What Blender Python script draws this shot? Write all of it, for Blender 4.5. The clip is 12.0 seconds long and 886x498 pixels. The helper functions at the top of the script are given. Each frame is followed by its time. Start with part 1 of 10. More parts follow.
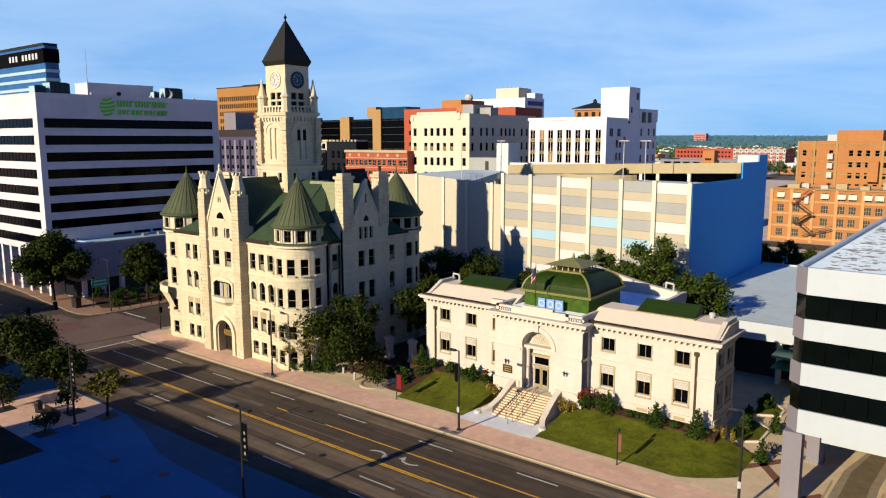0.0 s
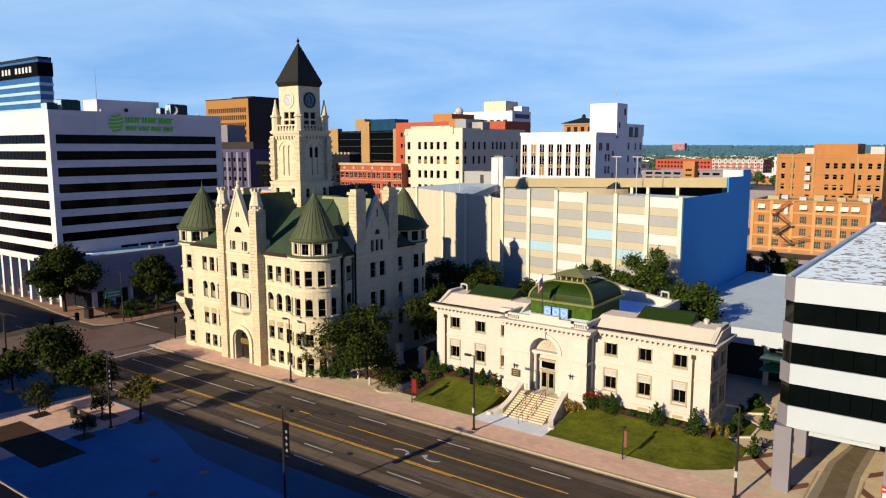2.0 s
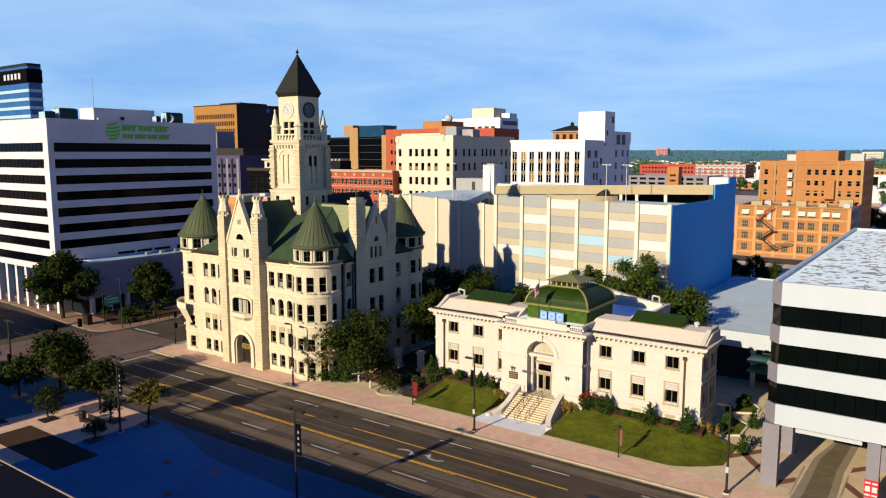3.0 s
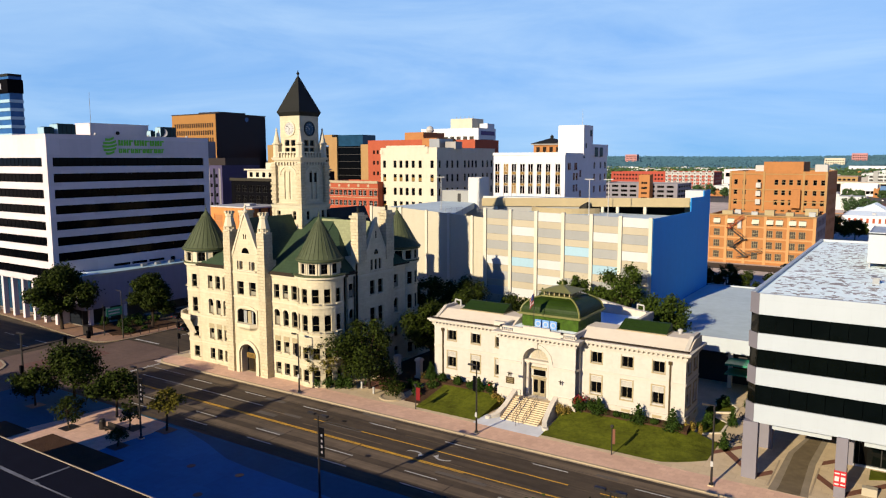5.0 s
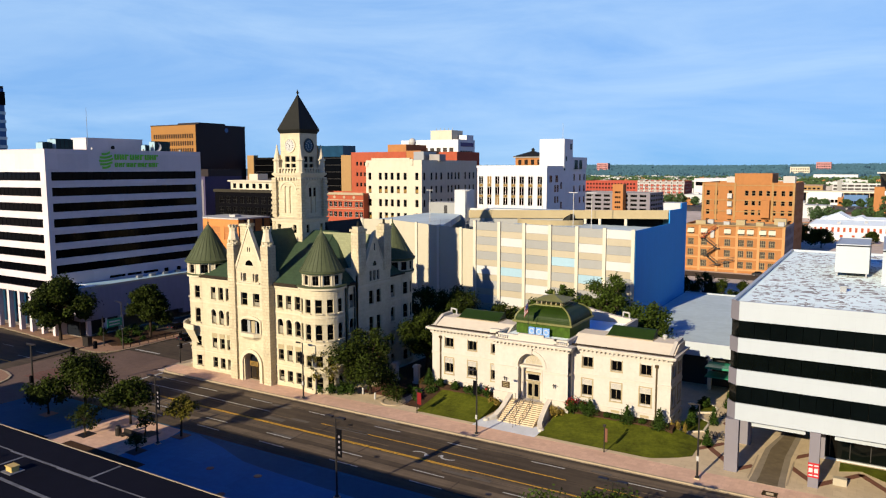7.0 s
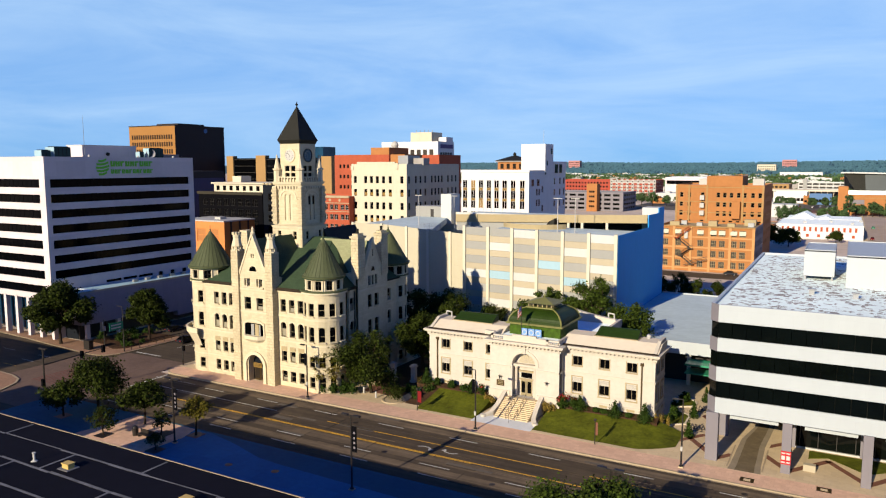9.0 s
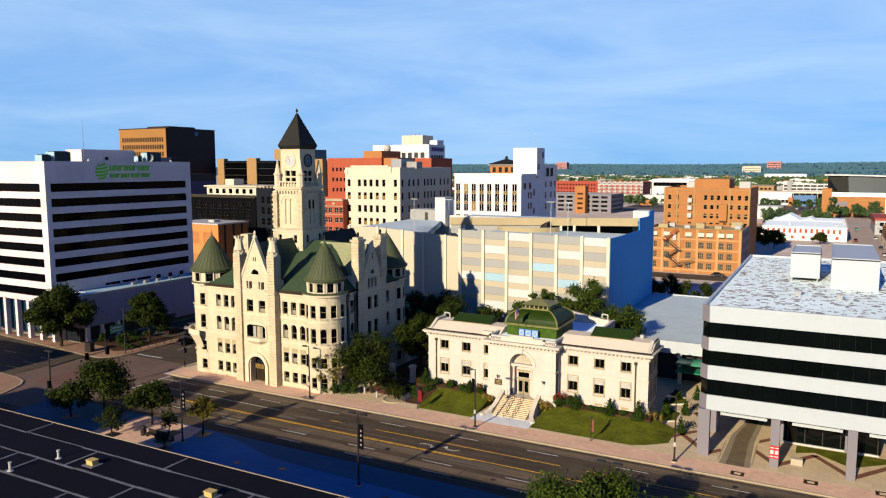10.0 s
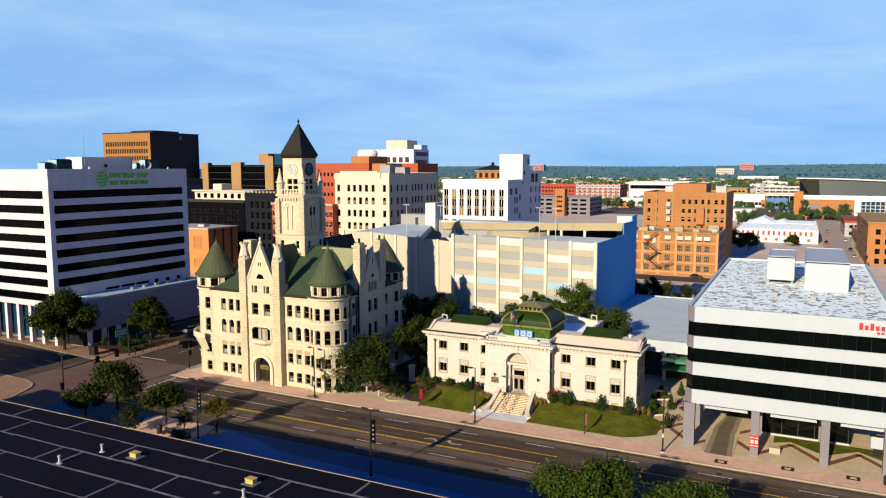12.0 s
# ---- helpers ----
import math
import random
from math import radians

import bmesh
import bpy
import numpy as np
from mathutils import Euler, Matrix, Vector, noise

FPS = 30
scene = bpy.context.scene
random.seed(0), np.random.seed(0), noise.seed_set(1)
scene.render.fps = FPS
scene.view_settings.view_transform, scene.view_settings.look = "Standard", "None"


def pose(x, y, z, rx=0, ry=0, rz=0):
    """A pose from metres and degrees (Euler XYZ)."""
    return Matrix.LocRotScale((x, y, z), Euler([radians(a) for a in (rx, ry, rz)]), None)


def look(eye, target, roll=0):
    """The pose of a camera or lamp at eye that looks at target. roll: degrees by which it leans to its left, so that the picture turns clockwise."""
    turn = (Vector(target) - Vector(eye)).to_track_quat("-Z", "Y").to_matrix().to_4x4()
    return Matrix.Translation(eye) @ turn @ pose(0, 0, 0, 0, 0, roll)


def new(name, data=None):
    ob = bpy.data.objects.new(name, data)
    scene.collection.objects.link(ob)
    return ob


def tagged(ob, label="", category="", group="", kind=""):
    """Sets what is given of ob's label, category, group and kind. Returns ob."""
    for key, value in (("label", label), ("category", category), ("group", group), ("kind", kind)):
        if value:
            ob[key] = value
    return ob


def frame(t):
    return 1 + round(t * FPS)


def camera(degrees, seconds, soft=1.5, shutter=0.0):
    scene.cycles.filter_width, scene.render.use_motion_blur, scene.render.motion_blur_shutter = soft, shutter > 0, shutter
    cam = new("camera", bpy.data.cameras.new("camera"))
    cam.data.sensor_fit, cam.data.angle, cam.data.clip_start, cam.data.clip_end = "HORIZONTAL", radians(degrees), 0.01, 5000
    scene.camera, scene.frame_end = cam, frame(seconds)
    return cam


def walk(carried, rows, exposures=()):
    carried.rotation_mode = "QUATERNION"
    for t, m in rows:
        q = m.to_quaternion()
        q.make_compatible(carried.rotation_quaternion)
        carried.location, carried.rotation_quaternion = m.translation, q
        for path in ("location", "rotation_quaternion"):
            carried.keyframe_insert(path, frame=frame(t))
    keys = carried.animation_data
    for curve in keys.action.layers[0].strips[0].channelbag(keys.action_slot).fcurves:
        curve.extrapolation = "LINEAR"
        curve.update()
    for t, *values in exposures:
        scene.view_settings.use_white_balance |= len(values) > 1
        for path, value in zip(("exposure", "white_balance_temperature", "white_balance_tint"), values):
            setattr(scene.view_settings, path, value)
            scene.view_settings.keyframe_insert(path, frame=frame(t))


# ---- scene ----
cam = camera(62.4, 12.0, soft=1.2)
PATH = [
    (0, (0.161, -0.487, 31.074), (-1.064, 1.066, 30.778), -0.1),
    (0.5, (0.37, -2.183, 31.318), (-0.847, -0.623, 31.028), -0.1),
    (1, (0.486, -3.988, 31.631), (-0.721, -2.419, 31.347), -0.1),
    (1.5, (0.598, -5.744, 31.971), (-0.601, -4.167, 31.693), -0.1),
    (2, (0.67, -7.507, 32.306), (-0.516, -5.92, 32.035), -0.1),
    (2.5, (0.767, -9.28, 32.632), (-0.403, -7.68, 32.367), -0.1),
    (3, (0.889, -11.01, 32.942), (-0.265, -9.397, 32.684), -0.1),
    (5, (1.086, -18.218, 34.836), (-0.005, -16.56, 34.593), -0.1),
    (5.5, (1.149, -19.936, 35.143), (0.073, -18.268, 34.906), -0.1),
    (6, (1.085, -21.669, 35.48), (0.023, -19.99, 35.251), -0.1),
    (6.5, (1.055, -23.42, 35.812), (0.009, -21.73, 35.588), -0.1),
    (7, (1.056, -25.196, 36.13), (0.026, -23.496, 35.909), -0.1),
    (9, (0.899, -32.64, 38.337), (-0.066, -30.903, 38.108), -0.1),
    (9.5, (0.835, -34.473, 38.676), (-0.115, -32.727, 38.449), -0.1),
    (10, (0.761, -36.363, 38.995), (-0.174, -34.609, 38.77), -0.1),
    (10.5, (0.636, -38.234, 39.357), (-0.282, -36.471, 39.133), -0.1),
    (11, (0.535, -40.08, 39.705), (-0.37, -38.311, 39.481), -0.1),
    (11.5, (0.447, -41.897, 40.029), (-0.444, -40.121, 39.807), -0.1),
    (12, (0.396, -43.695, 40.294), (-0.484, -41.912, 40.074), -0.1),
]
walk(cam, [(t, look(eye, target, roll)) for t, eye, target, roll in PATH], exposures=[(0.0, 0.79), (12.0, 0.79)])

# ---- world, sun, exposure ----
SUN_DIR = Vector((0.126, 1.0, -0.375)).normalized()      # the way the light travels
world = bpy.data.worlds.new("sky")
scene.world = world
world.use_nodes = True
wn, wl = world.node_tree.nodes, world.node_tree.links
wn.clear()
w_out = wn.new("ShaderNodeOutputWorld")
w_bg = wn.new("ShaderNodeBackground")
w_bg.inputs["Strength"].default_value = 0.045
w_sky = wn.new("ShaderNodeTexSky")
w_sky.sky_type = "NISHITA"
w_sky.sun_disc = False
w_sky.sun_elevation = radians(20)
w_sky.sun_rotation = radians(188)
w_sky.air_density, w_sky.dust_density, w_sky.ozone_density = 1.0, 0.0, 4.0
# thin streaks of cirrus
w_co = wn.new("ShaderNodeTexCoord")
w_map = wn.new("ShaderNodeMapping")
w_map.inputs["Rotation"].default_value = (0.05, 0.16, 0.0)
w_map.inputs["Scale"].default_value = (1.6, 1.6, 9.0)
w_noise = wn.new("ShaderNodeTexNoise")
w_noise.inputs["Scale"].default_value, w_noise.inputs["Detail"].default_value, w_noise.inputs["Roughness"].default_value = 1.5, 7.0, 0.6
w_noise.inputs["Distortion"].default_value = 0.5
w_ramp = wn.new("ShaderNodeValToRGB")
w_ramp.color_ramp.elements[0].position, w_ramp.color_ramp.elements[0].color = 0.34, (0, 0, 0, 1)
w_ramp.color_ramp.elements[1].position, w_ramp.color_ramp.elements[1].color = 0.74, (1, 1, 1, 1)
w_mix = wn.new("ShaderNodeMix")
w_mix.data_type = "RGBA"
w_mix.inputs["B"].default_value = (7.6, 10.4, 13.6, 1)
w_fac = wn.new("ShaderNodeMath")
w_fac.operation = "MULTIPLY"
w_fac.inputs[1].default_value = 0.75
wl.new(w_co.outputs["Generated"], w_map.inputs["Vector"])
wl.new(w_map.outputs["Vector"], w_noise.inputs["Vector"])
wl.new(w_noise.outputs["Fac"], w_ramp.inputs["Fac"])
wl.new(w_ramp.outputs["Color"], w_fac.inputs[0])
w_low = wn.new("ShaderNodeMath")                          # the streaks hang low in the sky, too
w_low.operation = "MULTIPLY"
wl.new(w_fac.outputs["Value"], w_low.inputs[0])
wl.new(w_low.outputs["Value"], w_mix.inputs["Factor"])
w_tint = wn.new("ShaderNodeMix")
w_tint.data_type, w_tint.blend_type = "RGBA", "MULTIPLY"
w_tint.inputs["Factor"].default_value = 1.0
w_tint.inputs["B"].default_value = (0.0, 0.68, 1.95, 1)
wl.new(w_sky.outputs["Color"], w_tint.inputs["A"])
w_haze = wn.new("ShaderNodeMix")                          # thin haze low in the sky, ending just above the camera's view
w_haze.data_type = "RGBA"
w_haze.inputs["B"].default_value = (3.85, 7.05, 11.8, 1)
w_sep = wn.new("ShaderNodeSeparateXYZ")
wl.new(w_co.outputs["Generated"], w_sep.inputs[0])
w_thin = wn.new("ShaderNodeMapRange")
w_thin.inputs["From Min"].default_value, w_thin.inputs["From Max"].default_value = 0.24, 0.36
w_thin.inputs["To Min"].default_value, w_thin.inputs["To Max"].default_value = 0.84, 0.0
wl.new(w_sep.outputs["Z"], w_thin.inputs["Value"])
wl.new(w_thin.outputs["Result"], w_haze.inputs["Factor"])
wl.new(w_thin.outputs["Result"], w_low.inputs[1])
wl.new(w_tint.outputs["Result"], w_haze.inputs["A"])
wl.new(w_haze.outputs["Result"], w_mix.inputs["A"])
wl.new(w_mix.outputs["Result"], w_bg.inputs["Color"])
wl.new(w_bg.outputs["Background"], w_out.inputs["Surface"])

sun = new("sun", bpy.data.lights.new("sun", "SUN"))
sun.data.energy, sun.data.angle, sun.data.color = 4.9, radians(0.5), (1.0, 0.87, 0.655)
sun.matrix_world = look((0, 0, 200), Vector((0, 0, 200)) + SUN_DIR)

# ---- materials ----


def surface(name, col, rough=0.8, spec=0.3, metal=0.0, var=0.16, big=0.12, fine=2.5, bump=0.0, blocks=None, streak=0.0,
            rnd=0.0, island=0.0, along=0.0, joint=None, joint_depth=0.35, uneven=0.12):
    """A procedural surface: two scales of noise in its brightness, streaks down walls, courses of blocks (w, h, mortar)."""
    m = bpy.data.materials.new(name)
    m.use_nodes = True
    n, l = m.node_tree.nodes, m.node_tree.links
    b = n["Principled BSDF"]
    b.inputs["Roughness"].default_value = rough
    b.inputs["Specular IOR Level"].default_value = spec
    b.inputs["Metallic"].default_value = metal
    geo = n.new("ShaderNodeNewGeometry")

    def noise_at(scale, detail=4.0, stretch=None):
        t = n.new("ShaderNodeTexNoise")
        t.inputs["Scale"].default_value, t.inputs["Detail"].default_value = scale, detail
        if stretch:
            mp = n.new("ShaderNodeMapping")
            mp.inputs["Scale"].default_value = stretch
            l.new(geo.outputs["Position"], mp.inputs["Vector"])
            l.new(mp.outputs["Vector"], t.inputs["Vector"])
        else:
            l.new(geo.outputs["Position"], t.inputs["Vector"])
        return t.outputs["Fac"]

    def math_node(op, a, c):
        t = n.new("ShaderNodeMath")
        t.operation = op
        for i, v in enumerate((a, c)):
            if isinstance(v, (int, float)):
                t.inputs[i].default_value = v
            else:
                l.new(v, t.inputs[i])
        return t.outputs[0]

    def swing(fac, amount):
        return math_node("MULTIPLY", math_node("SUBTRACT", fac, 0.5), amount)

    value = math_node("ADD", math_node("ADD", swing(noise_at(big), var * 2.4), swing(noise_at(fine, 5.0), var * 2.0)), 1.0)
    if streak:
        value = math_node("ADD", value, swing(noise_at(1.0, 4.0, (0.9, 0.9, 0.09)), streak * 2.4))
    if along:
        value = math_node("ADD", value, swing(noise_at(1.0, 5.0, (0.05, 1.3, 1.0)), along * 2.4))
        value = math_node("ADD", value, swing(noise_at(1.0, 5.0, (0.25, 0.35, 1.0)), along * 1.2))
    if rnd:
        info = n.new("ShaderNodeObjectInfo")
        value = math_node("ADD", value, swing(info.outputs["Random"], rnd * 2))
    if island:
        value = math_node("ADD", value, swing(geo.outputs["Random Per Island"], island * 2))
    hsv = n.new("ShaderNodeHueSaturation")
    hsv.inputs["Color"].default_value = (*col, 1)
    l.new(value, hsv.inputs["Value"])
    colour = hsv.outputs["Color"]
    height = None
    if blocks:
        sep = n.new("ShaderNodeSeparateXYZ")
        l.new(geo.outputs["Position"], sep.inputs[0])
        com = n.new("ShaderNodeCombineXYZ")
        if len(blocks) > 3:                                  # laid flat
            l.new(sep.outputs["X"], com.inputs["X"]), l.new(sep.outputs["Y"], com.inputs["Y"])
        else:
            l.new(math_node("ADD", sep.outputs["X"], sep.outputs["Y"]), com.inputs["X"]), l.new(sep.outputs["Z"], com.inputs["Y"])
        br = n.new("ShaderNodeTexBrick")
        br.inputs["Scale"].default_value = 1.0
        br.inputs["Brick Width"].default_value, br.inputs["Row Height"].default_value = blocks[0], blocks[1]
        br.inputs["Mortar Size"].default_value = blocks[2]
        br.inputs["Color1"].default_value = (1, 1, 1, 1)
        br.inputs["Color2"].default_value = (1 - uneven, 1 - uneven, 1 - uneven, 1)
        jd = joint_depth
        br.inputs["Mortar"].default_value = (1 - jd, 1 - jd, 1 - jd, 1) if joint is None else (*joint, 1)
        l.new(com.outputs[0], br.inputs["Vector"])
        mx = n.new("ShaderNodeMix")
        mx.data_type, mx.blend_type = "RGBA", "MULTIPLY"
        mx.inputs["Factor"].default_value = 1.0
        l.new(colour, mx.inputs["A"]), l.new(br.outputs["Color"], mx.inputs["B"])
        colour = mx.outputs["Result"]
        height = math_node("SUBTRACT", 1.0, br.outputs["Fac"])
    l.new(colour, b.inputs["Base Color"])
    if bump:
        bp = n.new("ShaderNodeBump")
        bp.inputs["Strength"].default_value, bp.inputs["Distance"].default_value = min(bump, 1.0), 0.08
        h = noise_at(fine * 1.7, 6.0)
        l.new(math_node("ADD", h, height) if height else h, bp.inputs["Height"])
        l.new(bp.outputs["Normal"], b.inputs["Normal"])
    return m


def glass_like(name, col, rough=0.08, spec=0.05, bump=0.0):
    """A dark pane: what is behind it is unlit."""
    m = surface(name, col, rough, spec, var=0.3, big=0.25, fine=0.6)
    return m


LIME = surface("limestone", (0.48, 0.412, 0.275), 0.85, 0.2, var=0.10, big=0.2, fine=1.6, bump=0.55, blocks=(0.9, 0.42, 0.014), streak=0.10, joint_depth=0.18, uneven=0.10)
LIME_ROCK = surface("rock_faced_limestone", (0.47, 0.395, 0.255), 0.9, 0.2, var=0.2, big=0.4, fine=2.2, bump=0.8, blocks=(0.7, 0.5, 0.03), streak=0.10, joint_depth=0.25)
LIME_TRIM = surface("dressed_limestone", (0.485, 0.42, 0.29), 0.8, 0.2, var=0.10, big=0.3, fine=3.0, bump=0.2, streak=0.06)
SHINGLE = surface("green_roof_metal", (0.036, 0.058, 0.03), 0.6, 0.12, var=0.16, big=0.25, fine=2.0, bump=0.2, blocks=(0.6, 0.35, 0.02), joint_depth=0.3)
CONE_GREEN = surface("green_patina_tin", (0.06, 0.07, 0.034), 0.55, 0.12, var=0.18, big=0.4, fine=2.2)
PALE_ROOF = surface("pale_green_roof", (0.22, 0.225, 0.12), 0.6, 0.12, var=0.14, big=0.25, fine=2.0, bump=0.2, blocks=(0.6, 0.35, 0.02), joint_depth=0.2)
SLATE = surface("dark_slate", (0.0163, 0.01598, 0.01197), 0.6, 0.12, var=0.2, big=0.4, fine=2.5, bump=0.2, blocks=(0.4, 0.28, 0.02))
WHITE_STONE = surface("pale_ashlar", (0.43, 0.39, 0.33), 0.8, 0.25, var=0.11, big=0.25, fine=1.8, bump=0.1, blocks=(1.5, 0.62, 0.010), streak=0.06, joint_depth=0.10, uneven=0.03)
WHITE_TRIM = surface("pale_carved_stone", (0.43, 0.385, 0.315), 0.8, 0.25, var=0.07, big=0.4, fine=3.0, streak=0.05)
CREAM_TRIM = surface("tan_window_stone", (0.293, 0.235, 0.1312), 0.8, 0.25, var=0.08, big=0.5, fine=3.0)
GREEN_TILE = surface("bright_green_tile", (0.017, 0.034, 0.002), 0.45, 0.12, var=0.20, big=0.5, fine=2.5, bump=0.3, blocks=(0.4, 0.32, 0.02), joint_depth=0.4)
COPPER = surface("green_copper_trim", (0.138, 0.1335, 0.03526), 0.5, 0.4, var=0.15, big=0.5, fine=2.5)
ROOF_TAN = surface("pale_roof_membrane", (0.55, 0.475, 0.36), 0.85, 0.2, var=0.08, big=0.2, fine=1.2)
ROOF_WHITE = surface("white_roof_membrane", (0.79, 0.86, 0.83), 0.8, 0.25, var=0.08, big=0.15, fine=1.0)
DRUM_GREEN = surface("mottled_lime_green_panel", (0.033, 0.066, 0.004), 0.6, 0.12, var=0.55, big=1.2, fine=4.0, bump=0.4)
GLASS = glass_like("dark_window_glass", (0.0014, 0.0015, 0.0018))
GLASS_BLUE = glass_like("blue_window_glass", (0.008, 0.033, 0.065), 0.04, 0.25)
GLASS_BROWN = glass_like("bronze_window_glass", (0.02, 0.015, 0.011), 0.05)
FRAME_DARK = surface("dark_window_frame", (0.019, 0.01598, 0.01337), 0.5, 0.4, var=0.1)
FRAME_TAN = surface("tan_window_frame", (0.23, 0.185, 0.105), 0.6, 0.3, var=0.1)
FRAME_WHITE = surface("white_window_frame", (0.347, 0.336, 0.310), 0.6, 0.3, var=0.1)
ASPHALT = surface("worn_asphalt", (0.052, 0.037, 0.022), 0.9, 0.25, var=0.28, big=0.16, fine=0.9, bump=0.3, along=0.55)
LANE_WEAR = surface("paler_worn_asphalt", (0.1, 0.072, 0.044), 0.9, 0.25, var=0.3, big=0.2, fine=0.8, bump=0.3, along=0.6)
PATCH = surface("concrete_road_patch", (0.09, 0.0752, 0.0574), 0.9, 0.25, var=0.2, big=0.3, fine=1.0)
PAINT_W = surface("white_road_paint", (0.330, 0.320, 0.293), 0.7, 0.3, var=0.25, big=0.5, fine=3.0)
PAINT_Y = surface("yellow_road_paint", (0.42, 0.23, 0.016), 0.7, 0.3, var=0.25, big=0.5, fine=3.0)
PAVER = surface("pink_brick_pavers", (0.56, 0.355, 0.24), 0.85, 0.25, var=0.14, big=0.25, fine=1.5, bump=0.2, blocks=(0.8, 0.8, 0.02, 1), joint_depth=0.18)
PAVER_BROWN = surface("brown_brick_pavers", (0.26, 0.15, 0.09), 0.85, 0.25, var=0.25, big=0.3, fine=1.5, bump=0.2, blocks=(0.4, 0.2, 0.012, 1), joint_depth=0.2)
PAVER_DK = surface("dark_red_pavers", (0.15, 0.062, 0.036), 0.85, 0.25, var=0.16, big=0.25, fine=1.5, bump=0.2, blocks=(0.4, 0.2, 0.012, 1), joint_depth=0.2)
CONCRETE = surface("pale_concrete", (0.5, 0.385, 0.235), 0.85, 0.25, var=0.12, big=0.2, fine=1.5, bump=0.1, blocks=(1.5, 1.5, 0.015, 1), joint_depth=0.25)
# Both plaza tones carry the blue shade in their base colour.
PLAZA_DK = surface("dark_shade_blue_paving", (0.016, 0.085, 0.13), 0.85, 0.25, var=0.2, big=0.12, fine=1.2, bump=0.1, blocks=(3.0, 3.0, 0.02, 1), joint_depth=0.15)
PLAZA = surface("shade_blue_paving", (0.022, 0.14, 0.26), 0.85, 0.25, var=0.14, big=0.12, fine=1.2, bump=0.1, blocks=(3.0, 3.0, 0.02, 1), joint_depth=0.15)
KERB = surface("kerb_concrete", (0.31, 0.245, 0.155), 0.85, 0.25, var=0.15, big=0.3, fine=2.0)
STEP = surface("warm_step_stone", (0.46, 0.36, 0.225), 0.85, 0.2, var=0.12, big=0.4, fine=2.5)
UNIT_DARK = surface("dark_green_unit", (0.012, 0.034, 0.034), 0.6, 0.2, var=0.1)
STREET_PALE = surface("pale_street_concrete", (0.52, 0.415, 0.335), 0.9, 0.2, var=0.2, big=0.05, fine=0.3)
CROSS = surface("faded_crossing_pavers", (0.118, 0.076, 0.056), 0.9, 0.25, var=0.25, big=0.2, fine=0.9, bump=0.2, blocks=(0.4, 0.2, 0.012, 1), joint_depth=0.15)
CROSS_RED = surface("worn_red_crossing_pavers", (0.13, 0.042, 0.03), 0.9, 0.25, var=0.35, big=0.3, fine=0.9, blocks=(0.4, 0.2, 0.012, 1), joint_depth=0.15)
OFFICE_GLASS = surface("green_black_office_glass", (0.0018, 0.0028, 0.0025), 0.04, 0.24, var=0.4, big=0.2, fine=0.7)
# Navy holds the shade of town walls; also backs the hall doorway.
NAVY_WALL = surface("navy_shade_and_dark_wall", (0.007, 0.009, 0.013), 0.8, 0.08, var=0.1, big=0.12, fine=1.0)
# Olive stone darkened by the shade that lies on it.
OLIVE_STONE = surface("weathered_olive_stone_in_shade", (0.028, 0.024, 0.016), 0.85, 0.2, var=0.15, big=0.2, fine=1.0, streak=0.1)
BRIGHT_RED = surface("bright_red_brick", (0.27, 0.05, 0.03), 0.85, 0.2, var=0.12, big=0.15, fine=1.2)
PALE_BRICK = surface("paler_orange_brick", (0.4, 0.21, 0.085), 0.85, 0.2, var=0.1, big=0.12, fine=1.0, streak=0.05)
PINK_SLAB = surface("pink_precast", (0.36, 0.17, 0.16), 0.85, 0.2, var=0.06)
ROOF_STEEL = surface("dark_standing_seam_roof", (0.03, 0.039, 0.04), 0.5, 0.4, var=0.1, big=0.05, fine=0.4)
LAMP_YELLOW = surface("yellow_painted_metal", (0.42, 0.29, 0.09), 0.6, 0.3, var=0.15, big=0.8, fine=3.0)
LAWN = surface("mown_lawn", (0.066, 0.074, 0.005), 0.95, 0.1, var=0.6, big=0.45, fine=2.2, bump=0.8)
MULCH = surface("brown_mulch", (0.048, 0.02538, 0.01337), 0.95, 0.1, var=0.35, big=0.6, fine=5.0, bump=0.8)
LANDING = surface("pale_grey_landing_stone", (0.56, 0.57, 0.57), 0.85, 0.2, var=0.1, big=0.3, fine=1.5, blocks=(1.5, 1.5, 0.015, 1), joint_depth=0.15)
STREET_GREY = surface("grey_street_asphalt", (0.33, 0.26, 0.21), 0.9, 0.2, var=0.2, big=0.05, fine=0.3, along=0.1)
GROUND = surface("city_ground", (0.46, 0.375, 0.305), 0.95, 0.1, var=0.3, big=0.02, fine=0.2)
LEAF = surface("tree_leaves", (0.0175, 0.025, 0.0022), 0.7, 0.08, var=0.25, big=0.3, fine=1.5, island=0.7)
# Brighter copy of the leaf colour, sunlight included, for front-lit trees.
LEAF_SUNNY = surface("sunlit_green_leaves", (0.029, 0.045, 0.005), 0.7, 0.08, var=0.25, big=0.3, fine=1.5, island=0.6)
LEAF_YEL = surface("yellowing_leaves", (0.086, 0.07238, 0.008446), 0.7, 0.08, var=0.25, big=0.3, fine=1.5, island=0.4)
LEAF_BUSH = surface("shrub_leaves", (0.018, 0.034, 0.004), 0.7, 0.08, var=0.25, big=0.5, fine=2.0, island=0.4)
LEAF_GOLD = surface("golden_grass", (0.16, 0.11, 0.01804), 0.8, 0.2, var=0.25, big=0.5, fine=2.0, island=0.4)
PETAL = surface("red_flowers", (0.2, 0.003, 0.004), 0.7, 0.25, var=0.25, big=0.5, fine=2.0, island=0.4)
BARK = surface("bark", (0.03, 0.021, 0.014), 0.95, 0.1, var=0.3, big=0.8, fine=4.0, bump=0.6)
